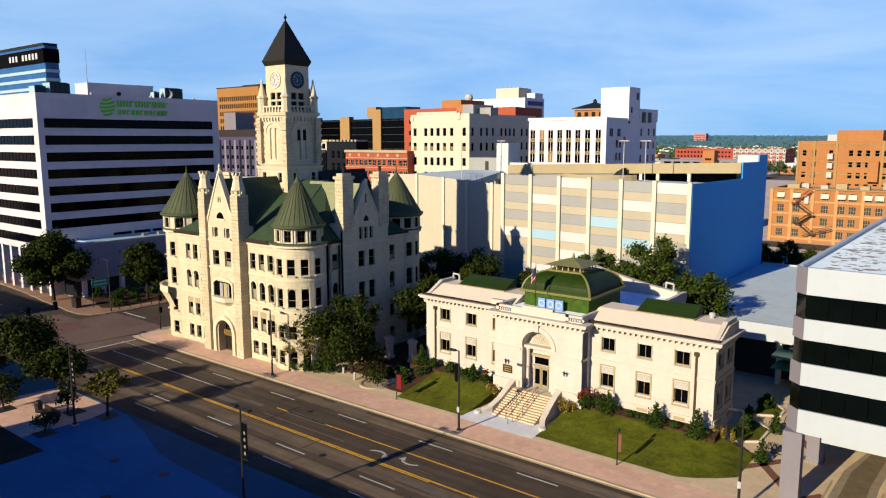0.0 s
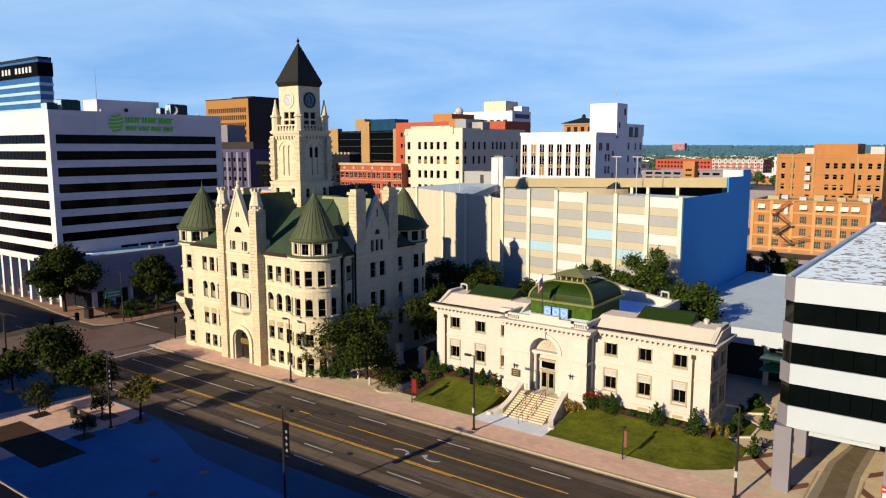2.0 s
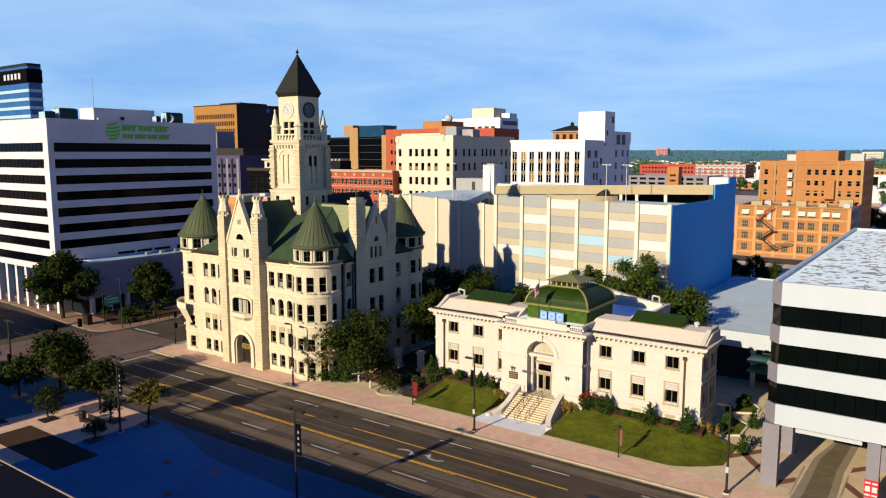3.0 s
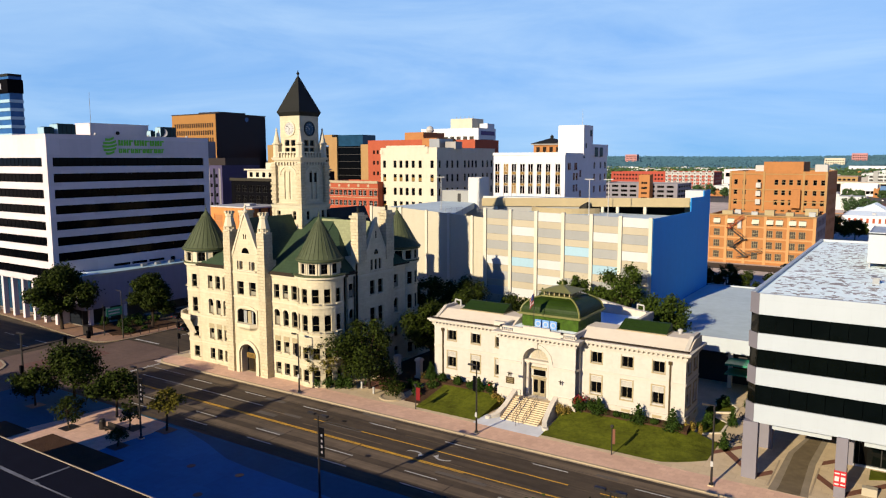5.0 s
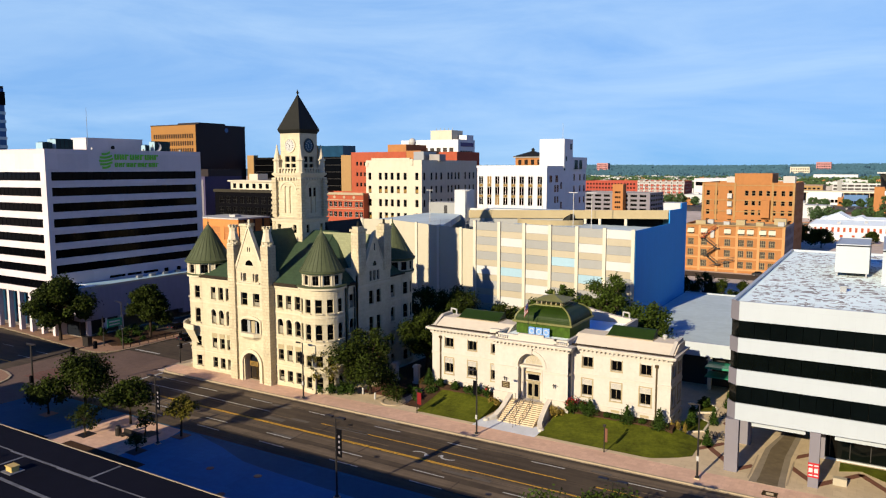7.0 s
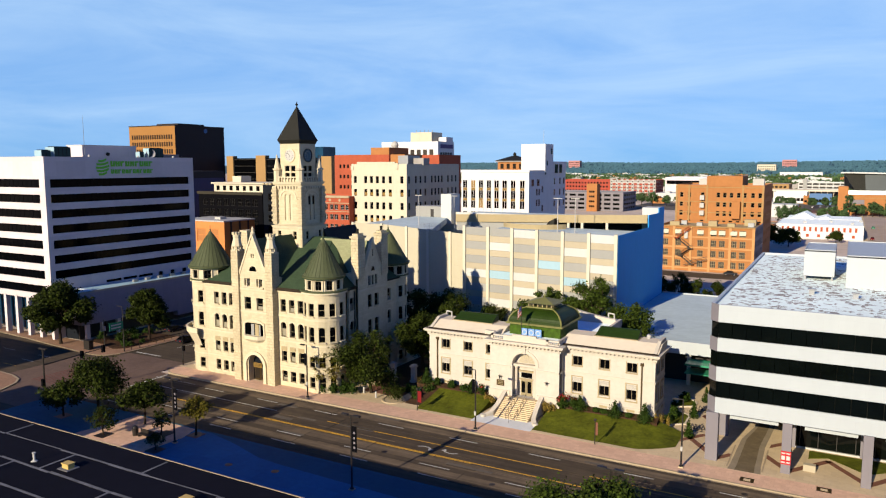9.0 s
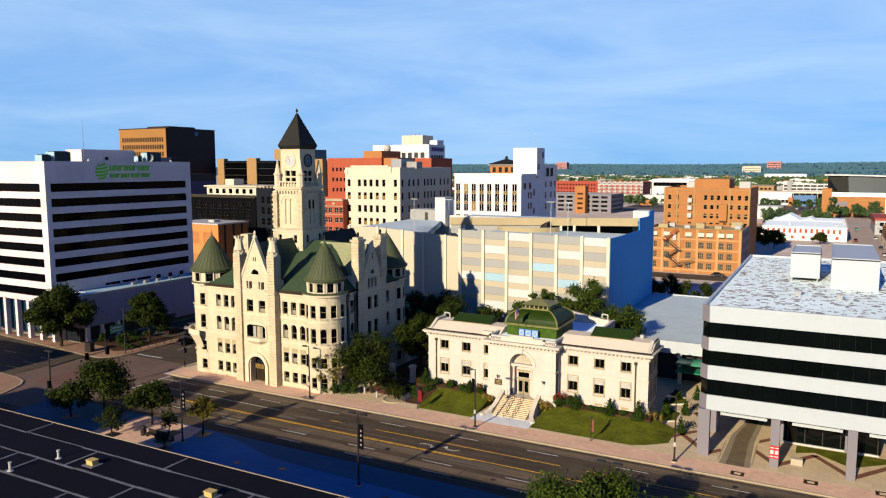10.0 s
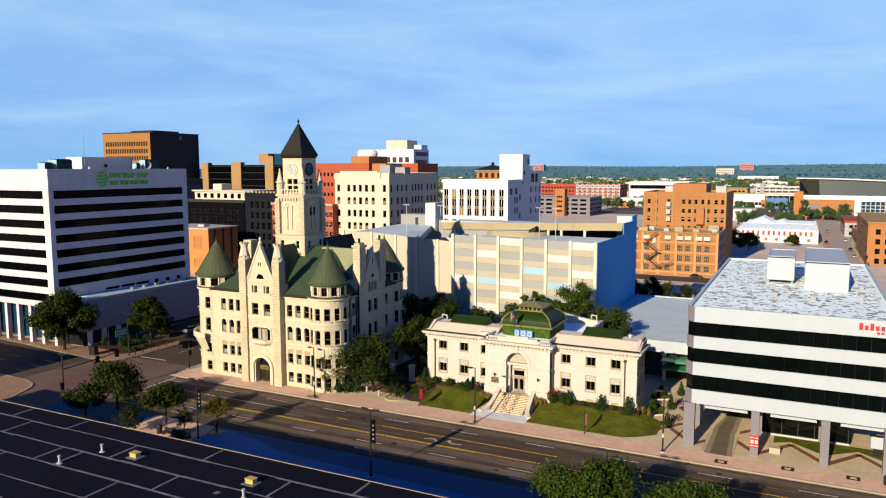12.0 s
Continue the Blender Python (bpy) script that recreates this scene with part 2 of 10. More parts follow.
POLE = surface("dark_painted_steel", (0.012, 0.009024, 0.00697), 0.5, 0.4, var=0.15)
STEEL = surface("galvanised_steel", (0.240, 0.245, 0.250), 0.45, 0.5, metal=0.5, var=0.12)
BANK_W = surface("white_precast", (0.54, 0.475, 0.475), 0.75, 0.3, var=0.05, big=0.1, fine=0.8, streak=0.05, blocks=(7.0, 3.27, 0.012), joint_depth=0.12)
OFFICE_W = surface("white_metal_panel", (0.335, 0.365, 0.38), 0.5, 0.4, var=0.03, big=0.15, fine=0.8, blocks=(1.6, 4.0, 0.012), streak=0.03, joint_depth=0.08, uneven=0.02)
OFFICE_GREY = surface("grey_pier_concrete", (0.15, 0.137, 0.15), 0.7, 0.3, var=0.07, big=0.3, fine=1.5, streak=0.05)
BALLAST = surface("white_worn_roof_coating", (0.72, 0.82, 0.78), 0.8, 0.25, var=0.12, big=0.1, fine=0.8, bump=0.1)
MEMBRANE = surface("black_roof_membrane", (0.0045, 0.0045, 0.0085), 0.85, 0.06, var=0.25, big=0.08, fine=0.8)
SEAM = surface("grey_seam_strip", (0.11, 0.11, 0.118), 0.8, 0.25, var=0.55, big=0.4, fine=1.2)
GAR_POST = surface("cream_garage_post", (0.47, 0.43, 0.335), 0.75, 0.3, var=0.06, streak=0.06)
GAR_BEIGE = surface("beige_panel", (0.335, 0.29, 0.205), 0.75, 0.3, var=0.05, rnd=0.05, streak=0.04)
GAR_CREAM = surface("smooth_cream_panel", (0.375, 0.34, 0.25), 0.75, 0.3, var=0.05, streak=0.05)
GAR_GREY = surface("grey_panel", (0.245, 0.243, 0.225), 0.75, 0.3, var=0.05, rnd=0.05, streak=0.04)
GAR_WHITE = surface("white_panel", (0.42, 0.42, 0.4), 0.7, 0.3, var=0.05, rnd=0.03, streak=0.04)
GAR_BLUE = surface("pale_blue_panel", (0.25, 0.37, 0.43), 0.7, 0.3, var=0.05, rnd=0.03, streak=0.04)
# Saturated blue puts the end wall's sky-lit shade into its colour.
GAR_SIDE = surface("shade_blue_wall", (0.012, 0.215, 0.5), 0.75, 0.3, var=0.05, big=0.1, fine=0.8, streak=0.05)
GAR_DECK = surface("garage_deck_concrete", (0.39, 0.46, 0.47), 0.85, 0.25, var=0.14, big=0.1, fine=0.8)
RED_BRICK = surface("red_brick", (0.29, 0.064, 0.03), 0.85, 0.2, var=0.12, big=0.15, fine=1.2, bump=0.15, streak=0.06)
ORANGE_BRICK = surface("orange_brick", (0.3, 0.127, 0.042), 0.85, 0.2, var=0.12, big=0.12, fine=1.0, streak=0.07)
TAN_BRICK = surface("tan_brick", (0.277, 0.1654, 0.0656), 0.85, 0.2, var=0.10, big=0.12, fine=1.0, streak=0.06)
BROWN_SLAB = surface("brown_precast", (0.245, 0.1156, 0.03034), 0.8, 0.2, var=0.08, big=0.12, fine=1.0)
DARK_SLAB = surface("dark_brown_wall", (0.016, 0.01, 0.009), 0.7, 0.3, var=0.1, big=0.12, fine=1.0)
CREAM_WALL = surface("cream_stucco", (0.46, 0.41, 0.31), 0.85, 0.2, var=0.06, big=0.1, fine=0.8, streak=0.07)
WHITE_WALL = surface("white_stucco", (0.53, 0.52, 0.51), 0.85, 0.2, var=0.06, big=0.1, fine=0.8, streak=0.06)
GREY_ROOF = surface("grey_gravel_roof", (0.26, 0.24, 0.22), 0.9, 0.2, var=0.2, big=0.1, fine=0.6)
SIGN_GREEN = surface("green_sign_letters", (0.13, 0.45, 0.02), 0.5, 0.4, var=0.03)
PURPLE_SIGN = surface("purple_sign", (0.035, 0.008, 0.10), 0.5, 0.3, var=0.1)
SIGN_RED = surface("red_sign_letters", (0.347, 0.009682, 0.01337), 0.5, 0.4, var=0.03)
SIGN_WHITE = surface("white_sign_letters", (0.400, 0.400, 0.384), 0.5, 0.4, var=0.03)
STREET_GREEN = surface("green_street_sign", (0.02, 0.19, 0.1), 0.4, 0.4, var=0.03)
BANNER_RED = surface("red_banner_cloth", (0.13, 0.005, 0.006), 0.8, 0.2, var=0.1)
BANNER_BLACK = surface("black_banner_cloth", (0.003, 0.003, 0.004), 0.9, 0.03, var=0.1)
CAR_DARK = surface("dark_car_paint", (0.0103, 0.01213, 0.01558), 0.25, 0.6, var=0.05)
CAR_SILVER = surface("silver_car_paint", (0.240, 0.245, 0.250), 0.3, 0.6, metal=0.4, var=0.05)
RUBBER = surface("tyre_rubber", (0.008, 0.00752, 0.00656), 0.9, 0.2, var=0.1)
CLOCK_WHITE = surface("white_clock_face", (0.400, 0.384, 0.352), 0.5, 0.3, var=0.04)
BLUE_TILE = surface("blue_ornament", (0.035, 0.105, 0.24), 0.5, 0.4, var=0.1)
GAR_EMBLEM = surface("pale_blue_board", (0.13, 0.26, 0.5), 0.5, 0.3, var=0.1)
BRONZE = surface("bronze_plaque", (0.064, 0.04042, 0.01337), 0.45, 0.5, metal=0.6, var=0.2)
# Blue-green base colour imitates haze over the farthest woods.
FAR_HAZE = surface("haze_tinted_distant_woods", (0.04, 0.088, 0.115), 0.95, 0.05, var=0.16, big=0.003, fine=0.012, island=0.05)
DUSTY = glass_like("dusty_window_glass", (0.050, 0.042, 0.034))
BLIND = surface("pale_window_blind", (0.2, 0.18, 0.13), 0.6, 0.2, var=0.2, fine=3.0)
# Violet puts the shade of a whitish wall into the colour.
VIOLET_WALL = surface("violet_shade_wall", (0.05, 0.042, 0.085), 0.8, 0.2, var=0.1, big=0.12, fine=1.0)
# White wing wall with its lilac shade mixed into the colour.
WING_WALL = surface("white_render_in_lilac_shade", (0.215, 0.2, 0.245), 0.85, 0.2, var=0.06, big=0.1, fine=0.8, streak=0.08)
ORANGE_PANEL = surface("bright_orange_brick", (0.45, 0.17, 0.05), 0.85, 0.2, var=0.12, big=0.15, fine=1.0, streak=0.06)
TAR = surface("tar_seal", (0.022, 0.016, 0.012), 0.7, 0.3, var=0.2, fine=2.0)
TOWER_GLASS = glass_like("deep_blue_tower_glass", (0.02, 0.075, 0.20), 0.1, 0.15)
DRIVE_WORN = surface("stained_drive_concrete", (0.21, 0.17, 0.115), 0.9, 0.2, var=0.2, big=0.3, fine=1.2, along=0.0)
TYRE_STAIN = surface("tyre_stained_concrete", (0.12, 0.09, 0.05), 0.9, 0.2, var=0.3, big=0.5, fine=1.5)
GOLD_PANEL = surface("dull_gold_panel", (0.2, 0.115, 0.022), 0.6, 0.3, var=0.15)
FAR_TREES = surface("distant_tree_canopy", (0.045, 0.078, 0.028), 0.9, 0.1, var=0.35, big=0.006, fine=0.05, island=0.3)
FLAG_RED = surface("red_flag_cloth", (0.213, 0.02068, 0.02214), 0.8, 0.2, var=0.1)
FLAG_BLUE = surface("blue_flag_cloth", (0.0163, 0.02538, 0.08774), 0.8, 0.2, var=0.1)

# ---- mesh helpers ----
PLACE = {}
Z = Vector((0, 0, 1))


def box(bm, x0, x1, y0, y1, z0, z1):
    v = [bm.verts.new((x, y, z)) for z in (z0, z1) for y in (y0, y1) for x in (x0, x1)]
    for f in ((0, 2, 3, 1), (4, 5, 7, 6), (0, 1, 5, 4), (1, 3, 7, 5), (3, 2, 6, 7), (2, 0, 4, 6)):
        bm.faces.new([v[i] for i in f])
    return v


def boxes(*rows):
    bm = bmesh.new()
    for r in rows:
        box(bm, *r)
    return bm


def quad(bm, *pts):
    return bm.faces.new([bm.verts.new(p) for p in pts])


def slab(bm, pts, z0, z1):
    """A prism over a plan outline (counter-clockwise)."""
    lo, hi = [bm.verts.new((x, y, z0)) for x, y in pts], [bm.verts.new((x, y, z1)) for x, y in pts]
    bm.faces.new(hi), bm.faces.new(lo[::-1])
    for i in range(len(pts)):
        j = (i + 1) % len(pts)
        bm.faces.new((lo[i], lo[j], hi[j], hi[i]))


def hull(bm, lower, upper):
    """A solid between two rings of points."""
    lo, hi = [bm.verts.new(p) for p in lower], [bm.verts.new(p) for p in upper]
    bm.faces.new(hi), bm.faces.new(lo[::-1])
    for i in range(len(lo)):
        j = (i + 1) % len(lo)
        bm.faces.new((lo[i], lo[j], hi[j], hi[i]))


def ring(cx, cy, z, r, seg=16, a0=0.0):
    return [(cx + r * math.cos(a0 + 2 * math.pi * i / seg), cy + r * math.sin(a0 + 2 * math.pi * i / seg), z) for i in range(seg)]


def turned(bm, cx, cy, profile, seg=16, a0=0.0):
    """A turned solid from (radius, height) rows, bottom up."""
    rings = [[bm.verts.new(p) for p in ring(cx, cy, z, max(r, 0.001), seg, a0)] for r, z in profile]
    for lo, hi in zip(rings, rings[1:]):
        for i in range(seg):
            j = (i + 1) % seg
            bm.faces.new((lo[i], lo[j], hi[j], hi[i]))
    bm.faces.new(rings[0][::-1]), bm.faces.new(rings[-1])


def tube(bm, a, b, r0, r1, seg=8):
    a, b = Vector(a), Vector(b)
    q = (b - a).to_track_quat("Z", "Y")
    rows = []
    for p, r in ((a, r0), (b, r1)):
        rows.append([bm.verts.new(p + q @ Vector((r * math.cos(2 * math.pi * i / seg), r * math.sin(2 * math.pi * i / seg), 0))) for i in range(seg)])
    for i in range(seg):
        j = (i + 1) % seg
        bm.faces.new((rows[0][i], rows[0][j], rows[1][j], rows[1][i]))
    bm.faces.new(rows[0][::-1]), bm.faces.new(rows[1])


def thing(name, x, y, z, label, category, group="", kind="", rz=0.0):
    ob = new(name)
    ob.empty_display_size = 0.3
    ob.matrix_basis = pose(x, y, z, 0, 0, rz)
    PLACE[ob] = ob.matrix_basis.copy()
    return tagged(ob, label, category, group, kind)


def to_mesh(name, bm, mat, smooth=False):
    me = bpy.data.meshes.new(name)
    bm.normal_update()
    bm.to_mesh(me)
    bm.free()
    me.materials.append(mat)
    if smooth:
        me.polygons.foreach_set("use_smooth", [True] * len(me.polygons))
    return me


def part(name, bm, mat, parent, label="", smooth=False):
    """A bmesh in world places becomes one mesh under a thing or a part."""
    if name in ("dome", "ramp_kerb", "arch_ring", "blind_arch", "loggia_arch", "entrance_arch", "arch_hood", "cheek_wall", "rim", "clock", "roof_edge", "ramp_beam", "back_parapet", "roof", "roof_end"):
        bmesh.ops.remove_doubles(bm, verts=bm.verts, dist=0.002)
    me = to_mesh(name, bm, mat, smooth)
    me.transform(PLACE[parent].inverted())
    ob = new(name, me)
    ob.parent = parent
    PLACE[ob] = PLACE[parent].copy()
    return tagged(ob, label)


def solo(name, bm, mat, label, category, kind="", group="", smooth=False):
    ob = new(name, to_mesh(name, bm, mat, smooth))
    PLACE[ob] = Matrix.Identity(4)
    return tagged(ob, label, category, group, kind)


def shared(name, me, m, parent, label=""):
    ob = new(name, me)
    ob.parent = parent
    ob.matrix_basis = PLACE[parent].inverted() @ m
    PLACE[ob] = m.copy()
    return tagged(ob, label)


# ---- walls with openings, and windows ----


def facade(parent, o, u, w, h, holes, mat, depth=0.35, name="wall", label=""):
    """A wall of thickness depth with openings (u0, u1, v0, v1, arched); o is its foot at the left, u its way to the right, seen from outside."""
    o, u = Vector(o), Vector(u)
    n = u.cross(Z)
    bm = bmesh.new()

    def at(a, b, c=0.0):
        return o + u * a + Z * b - n * c

    us = sorted({0.0, w, *[x for k in holes for x in k[:2]]})
    vs = sorted({0.0, h, *[x for k in holes for x in k[2:4]]})
    for i in range(len(us) - 1):
        run = None
        for j in range(len(vs)):
            solid = j < len(vs) - 1
            if solid:
                ca, cb = (us[i] + us[i + 1]) / 2, (vs[j] + vs[j + 1]) / 2
                solid = not any(k[0] < ca < k[1] and k[2] < cb < k[3] for k in holes)
            if solid and run is None:
                run = vs[j]
            if not solid and run is not None:
                for c in (0.0, depth):
                    p = [at(us[i], run, c), at(us[i + 1], run, c), at(us[i + 1], vs[j], c), at(us[i], vs[j], c)]
                    quad(bm, *(p if c == 0 else p[::-1]))
                run = None
    for a0, a1, b0, b1, *arch in holes:
        d = depth
        quad(bm, at(a0, b0), at(a0, b0, d), at(a1, b0, d), at(a1, b0))
        if arch and arch[0]:
            r = (a1 - a0) / 2
            rise = min(r, b1 - b0 - 0.05) * (arch[0] if arch[0] is not True else 1.0)
            s = b1 - rise
            pts = [((a0 + a1) / 2 - r * math.cos(math.pi * k / 12), s + rise * math.sin(math.pi * k / 12)) for k in range(13)]
            for side, corner in ((pts[:7], (a0, b1)), (pts[6:], (a1, b1))):
                for (x0, y0), (x1, y1) in zip(side, side[1:]):
                    bm.faces.new([bm.verts.new(q) for q in (at(*corner), at(x0, y0), at(x1, y1))])
            for (x0, y0), (x1, y1) in zip(pts, pts[1:]):
                quad(bm, at(x0, y0), at(x1, y1), at(x1, y1, d), at(x0, y0, d))
            top = s
        else:
            quad(bm, at(a0, b1), at(a1, b1), at(a1, b1, d), at(a0, b1, d))
            top = b1
        quad(bm, at(a0, b0), at(a0, top), at(a0, top, d), at(a0, b0, d))
        quad(bm, at(a1, b0), at(a1, b0, d), at(a1, top, d), at(a1, top))
    quad(bm, at(depth, h), at(depth, h, depth), at(w, h, depth), at(w, h))
    return part(name, bm, mat, parent, label)


WINDOWS = {}


def lattice(bm, xs, zs, bar, depth=0.08):
    """A frame with glazing bars at xs and zs, cut from one board."""
    def edges(v):
        e = [v[0], v[0] + bar]
        for q in v[1:-1]:
            e += [q - bar * 0.4, q + bar * 0.4]
        return e + [v[-1] - bar, v[-1]]
    ex, ez = edges(xs), edges(zs)
    front = [[bm.verts.new((x, 0.0, z)) for x in ex] for z in ez]
    back = [[bm.verts.new((x, depth, z)) for x in ex] for z in ez]
    nx, nz = len(ex) - 1, len(ez) - 1
    solid = lambda i, j: 0 <= i < nx and 0 <= j < nz and not (i % 2 and j % 2)
    for j in range(nz):
        for i in range(nx):
            if not solid(i, j):
                continue
            bm.faces.new((front[j][i], front[j][i + 1], front[j + 1][i + 1], front[j + 1][i]))
            bm.faces.new((back[j + 1][i], back[j + 1][i + 1], back[j][i + 1], back[j][i]))
            for (p, q), (r, t), (m, n) in (((i, j), (i + 1, j), (i, j - 1)), ((i + 1, j), (i + 1, j + 1), (i + 1, j)), ((i + 1, j + 1), (i, j + 1), (i, j + 1)), ((i, j + 1), (i, j), (i - 1, j))):
                if not solid(m, n):
                    bm.faces.new((front[t][r], front[q][p], back[q][p], back[t][r]))


def window_meshes(w, h, arch, cols, rows, bar, mat_f, mat_g, sill):
    key = (round(w, 2), round(h, 2), arch, cols, rows, bar, mat_f.name, mat_g.name, sill and sill.name)
    if key not in WINDOWS:
        f, g = bmesh.new(), bmesh.new()
        rise = min(w / 2, h - 0.05) * (1.0 if arch is True else arch) if arch else 0.0
        s = h - rise
        if not arch:
            lattice(f, [-w / 2 + w * i / cols for i in range(cols + 1)], [h * i / rows for i in range(rows + 1)], bar)
        else:
            box(f, -w / 2, -w / 2 + bar, 0, 0.08, 0, s), box(f, w / 2 - bar, w / 2, 0, 0.08, 0, s), box(f, -w / 2, w / 2, 0, 0.08, 0, bar)
            for i in range(1, cols):
                x = -w / 2 + w * i / cols
                box(f, x - bar * 0.4, x + bar * 0.4, 0.0, 0.07, 0, h - rise * 0.15)
            for i in range(1, rows):
                box(f, -w / 2, w / 2, 0.005, 0.07, s * i / rows - bar * 0.4, s * i / rows + bar * 0.4)
        if arch:
            arc = [(-w / 2 * math.cos(math.pi * k / 10), s + rise * math.sin(math.pi * k / 10)) for k in range(11)]
            inner = [(x * (1 - 2 * bar / w), s + (z - s) * (1 - bar / max(rise, bar * 1.01))) for x, z in arc]
            for k in range(10):
                hull(f, [(arc[k][0], 0, arc[k][1]), (arc[k + 1][0], 0, arc[k + 1][1]), (inner[k + 1][0], 0, inner[k + 1][1]), (inner[k][0], 0, inner[k][1])],
                     [(arc[k][0], 0.08, arc[k][1]), (arc[k + 1][0], 0.08, arc[k + 1][1]), (inner[k + 1][0], 0.08, inner[k + 1][1]), (inner[k][0], 0.08, inner[k][1])])
            g.faces.new([g.verts.new((x, 0.045, z)) for x, z in [(-w / 2, 0), (w / 2, 0)] + arc[::-1]])
        else:
            quad(g, (-w / 2, 0.045, 0), (w / 2, 0.045, 0), (w / 2, 0.045, h), (-w / 2, 0.045, h))
        # the pane has a thickness of its own
        for face in list(g.faces):
            back = [g.verts.new((v.co.x, 0.06, v.co.z)) for v in face.verts]
            front = list(face.verts)
            g.faces.new(back[::-1])
            for i in range(len(front)):
                j = (i + 1) % len(front)
                g.faces.new((front[j], front[i], back[i], back[j]))
        sl = None
        if sill:
            sb = bmesh.new()
            box(sb, -w / 2 - 0.12, w / 2 + 0.12, -0.42, 0.02, -0.14, 0.0)
            sl = to_mesh("window_sill", sb, sill)
        WINDOWS[key] = (to_mesh("window", f, mat_f), to_mesh("pane", g, mat_g), sl)
    return WINDOWS[key]


def window(parent, o, u, hole, cols=1, rows=2, bar=0.07, mat_f=None, mat_g=None, inset=0.2, sill=None, label=""):
    a0, a1, b0, b1, *arch = hole
    arch = arch[0] if arch else False
    u = Vector(u)
    n = u.cross(Z)
    f, g, s = window_meshes(a1 - a0, b1 - b0, arch, cols, rows, bar, mat_f or FRAME_DARK, mat_g or GLASS, sill)
    p = Vector(o) + u * (a0 + a1) / 2 + Z * b0 - n * inset
    m = Matrix(((u.x, -n.x, 0, p.x), (u.y, -n.y, 0, p.y), (0, 0, 1, p.z), (0, 0, 0, 1)))
    win = shared("window", f, m, parent, label)
    shared("pane", g, m, win)
    if s:
        shared("sill", s, m, win)
    return win


def pierced(parent, o, u, w, h, holes, mat, depth=0.35, wall_label="", **kw):
    """A wall with a window in each opening."""
    facade(parent, o, u, w, h, holes, mat, depth, label=wall_label)
    blinds = kw.pop("blinds", 0.0)
    rnd = random.Random(int(w * 31 + h * 7))
    for k in holes:
        window(parent, o, u, k, inset=depth * 0.6, **kw)
        if rnd.random() < blinds:                            # a pale blind half down behind the pane
            uu = Vector(u)
            n = uu.cross(Z)
            p = Vector(o) + uu * (k[0] + 0.1) - n * (depth * 0.6 + 0.035)
            q = Vector(o) + uu * (k[1] - 0.1) - n * (depth * 0.6 + 0.035)
            s = n * 0.012
            drop = (k[3] - k[2]) * rnd.uniform(0.25, 0.5)
            lo = k[2] + 0.12
            bm = bmesh.new()
            hull(bm, [p + Z * lo, q + Z * lo, q + s + Z * lo, p + s + Z * lo], [p + Z * (lo + drop), q + Z * (lo + drop), q + s + Z * (lo + drop), p + s + Z * (lo + drop)])
            part("blind", bm, BLIND, parent, "pale window blind")


def grid_holes(us, width, rows, arch=False):
    return [(a - width / 2, a + width / 2, v0, v1, arch) for a in us for v0, v1 in rows]


def round_wall(parent, cx, cy, r, z0, z1, holes, mat, a0=-math.pi, a1=math.pi, depth=0.3, name="wall", label=""):
    """A round wall with openings (angle, width, v0, v1), heights from z0."""
    cuts = {a0 + (a1 - a0) * i / 36 for i in range(37)}
    spans = [(a - w / 2 / r, a + w / 2 / r, v0, v1) for a, w, v0, v1, *_ in holes]
    us = sorted(cuts | {x for s in spans for x in s[:2]})
    vs = sorted({0.0, z1 - z0, *[x for s in spans for x in s[2:]]})
    bm = bmesh.new()

    def at(a, v, c=0.0):
        return (cx + (r - c) * math.cos(a), cy + (r - c) * math.sin(a), z0 + v)

    for i in range(len(us) - 1):
        if us[i + 1] - us[i] < 1e-5:
            continue
        for j in range(len(vs) - 1):
            ca, cb = (us[i] + us[i + 1]) / 2, (vs[j] + vs[j + 1]) / 2
            if any(s[0] < ca < s[1] and s[2] < cb < s[3] for s in spans):
                quad(bm, at(us[i], vs[j]), at(us[i + 1], vs[j]), at(us[i + 1], vs[j], depth), at(us[i], vs[j], depth)) if any(abs(s[2] - vs[j]) < 1e-6 and s[0] < ca < s[1] for s in spans) else None
                quad(bm, at(us[i], vs[j + 1]), at(us[i], vs[j + 1], depth), at(us[i + 1], vs[j + 1], depth), at(us[i + 1], vs[j + 1])) if any(abs(s[3] - vs[j + 1]) < 1e-6 and s[0] < ca < s[1] for s in spans) else None
                continue
            quad(bm, at(us[i], vs[j]), at(us[i + 1], vs[j]), at(us[i + 1], vs[j + 1]), at(us[i], vs[j + 1]))
        quad(bm, at(us[i], z1 - z0), at(us[i + 1], z1 - z0), at(us[i + 1], z1 - z0, depth), at(us[i], z1 - z0, depth))
    for s in spans:
        for a in s[:2]:
            quad(bm, at(a, s[2]), at(a, s[3]), at(a, s[3], depth), at(a, s[2], depth))
    return part(name, bm, mat, parent, label)


def round_windows(parent, cx, cy, r, z0, holes, inset=0.18, **kw):
    for a, w, v0, v1, *arch in holes:
        d = Vector((math.cos(a), math.sin(a), 0))
        u = Vector((-d.y, d.x, 0))
        o = Vector((cx, cy, z0)) + d * (r - inset)
        window(parent, o, u, (-w / 2, w / 2, v0, v1, arch[0] if arch else False), inset=0.0, **kw)

# ---- ground, roads, pavements ----
g = bmesh.new()
g.faces.new([g.verts.new(p) for p in ring(0, 300, -0.06, 4600, 64)])
solo("ground", g, GROUND, "wide flat city ground reaching the horizon", "ground", "structure")
main_road = solo("road", boxes((-420, 260, 40.0, 58.0, -0.3, 0.0)), ASPHALT, "worn dark asphalt of a wide main street", "road", "structure")
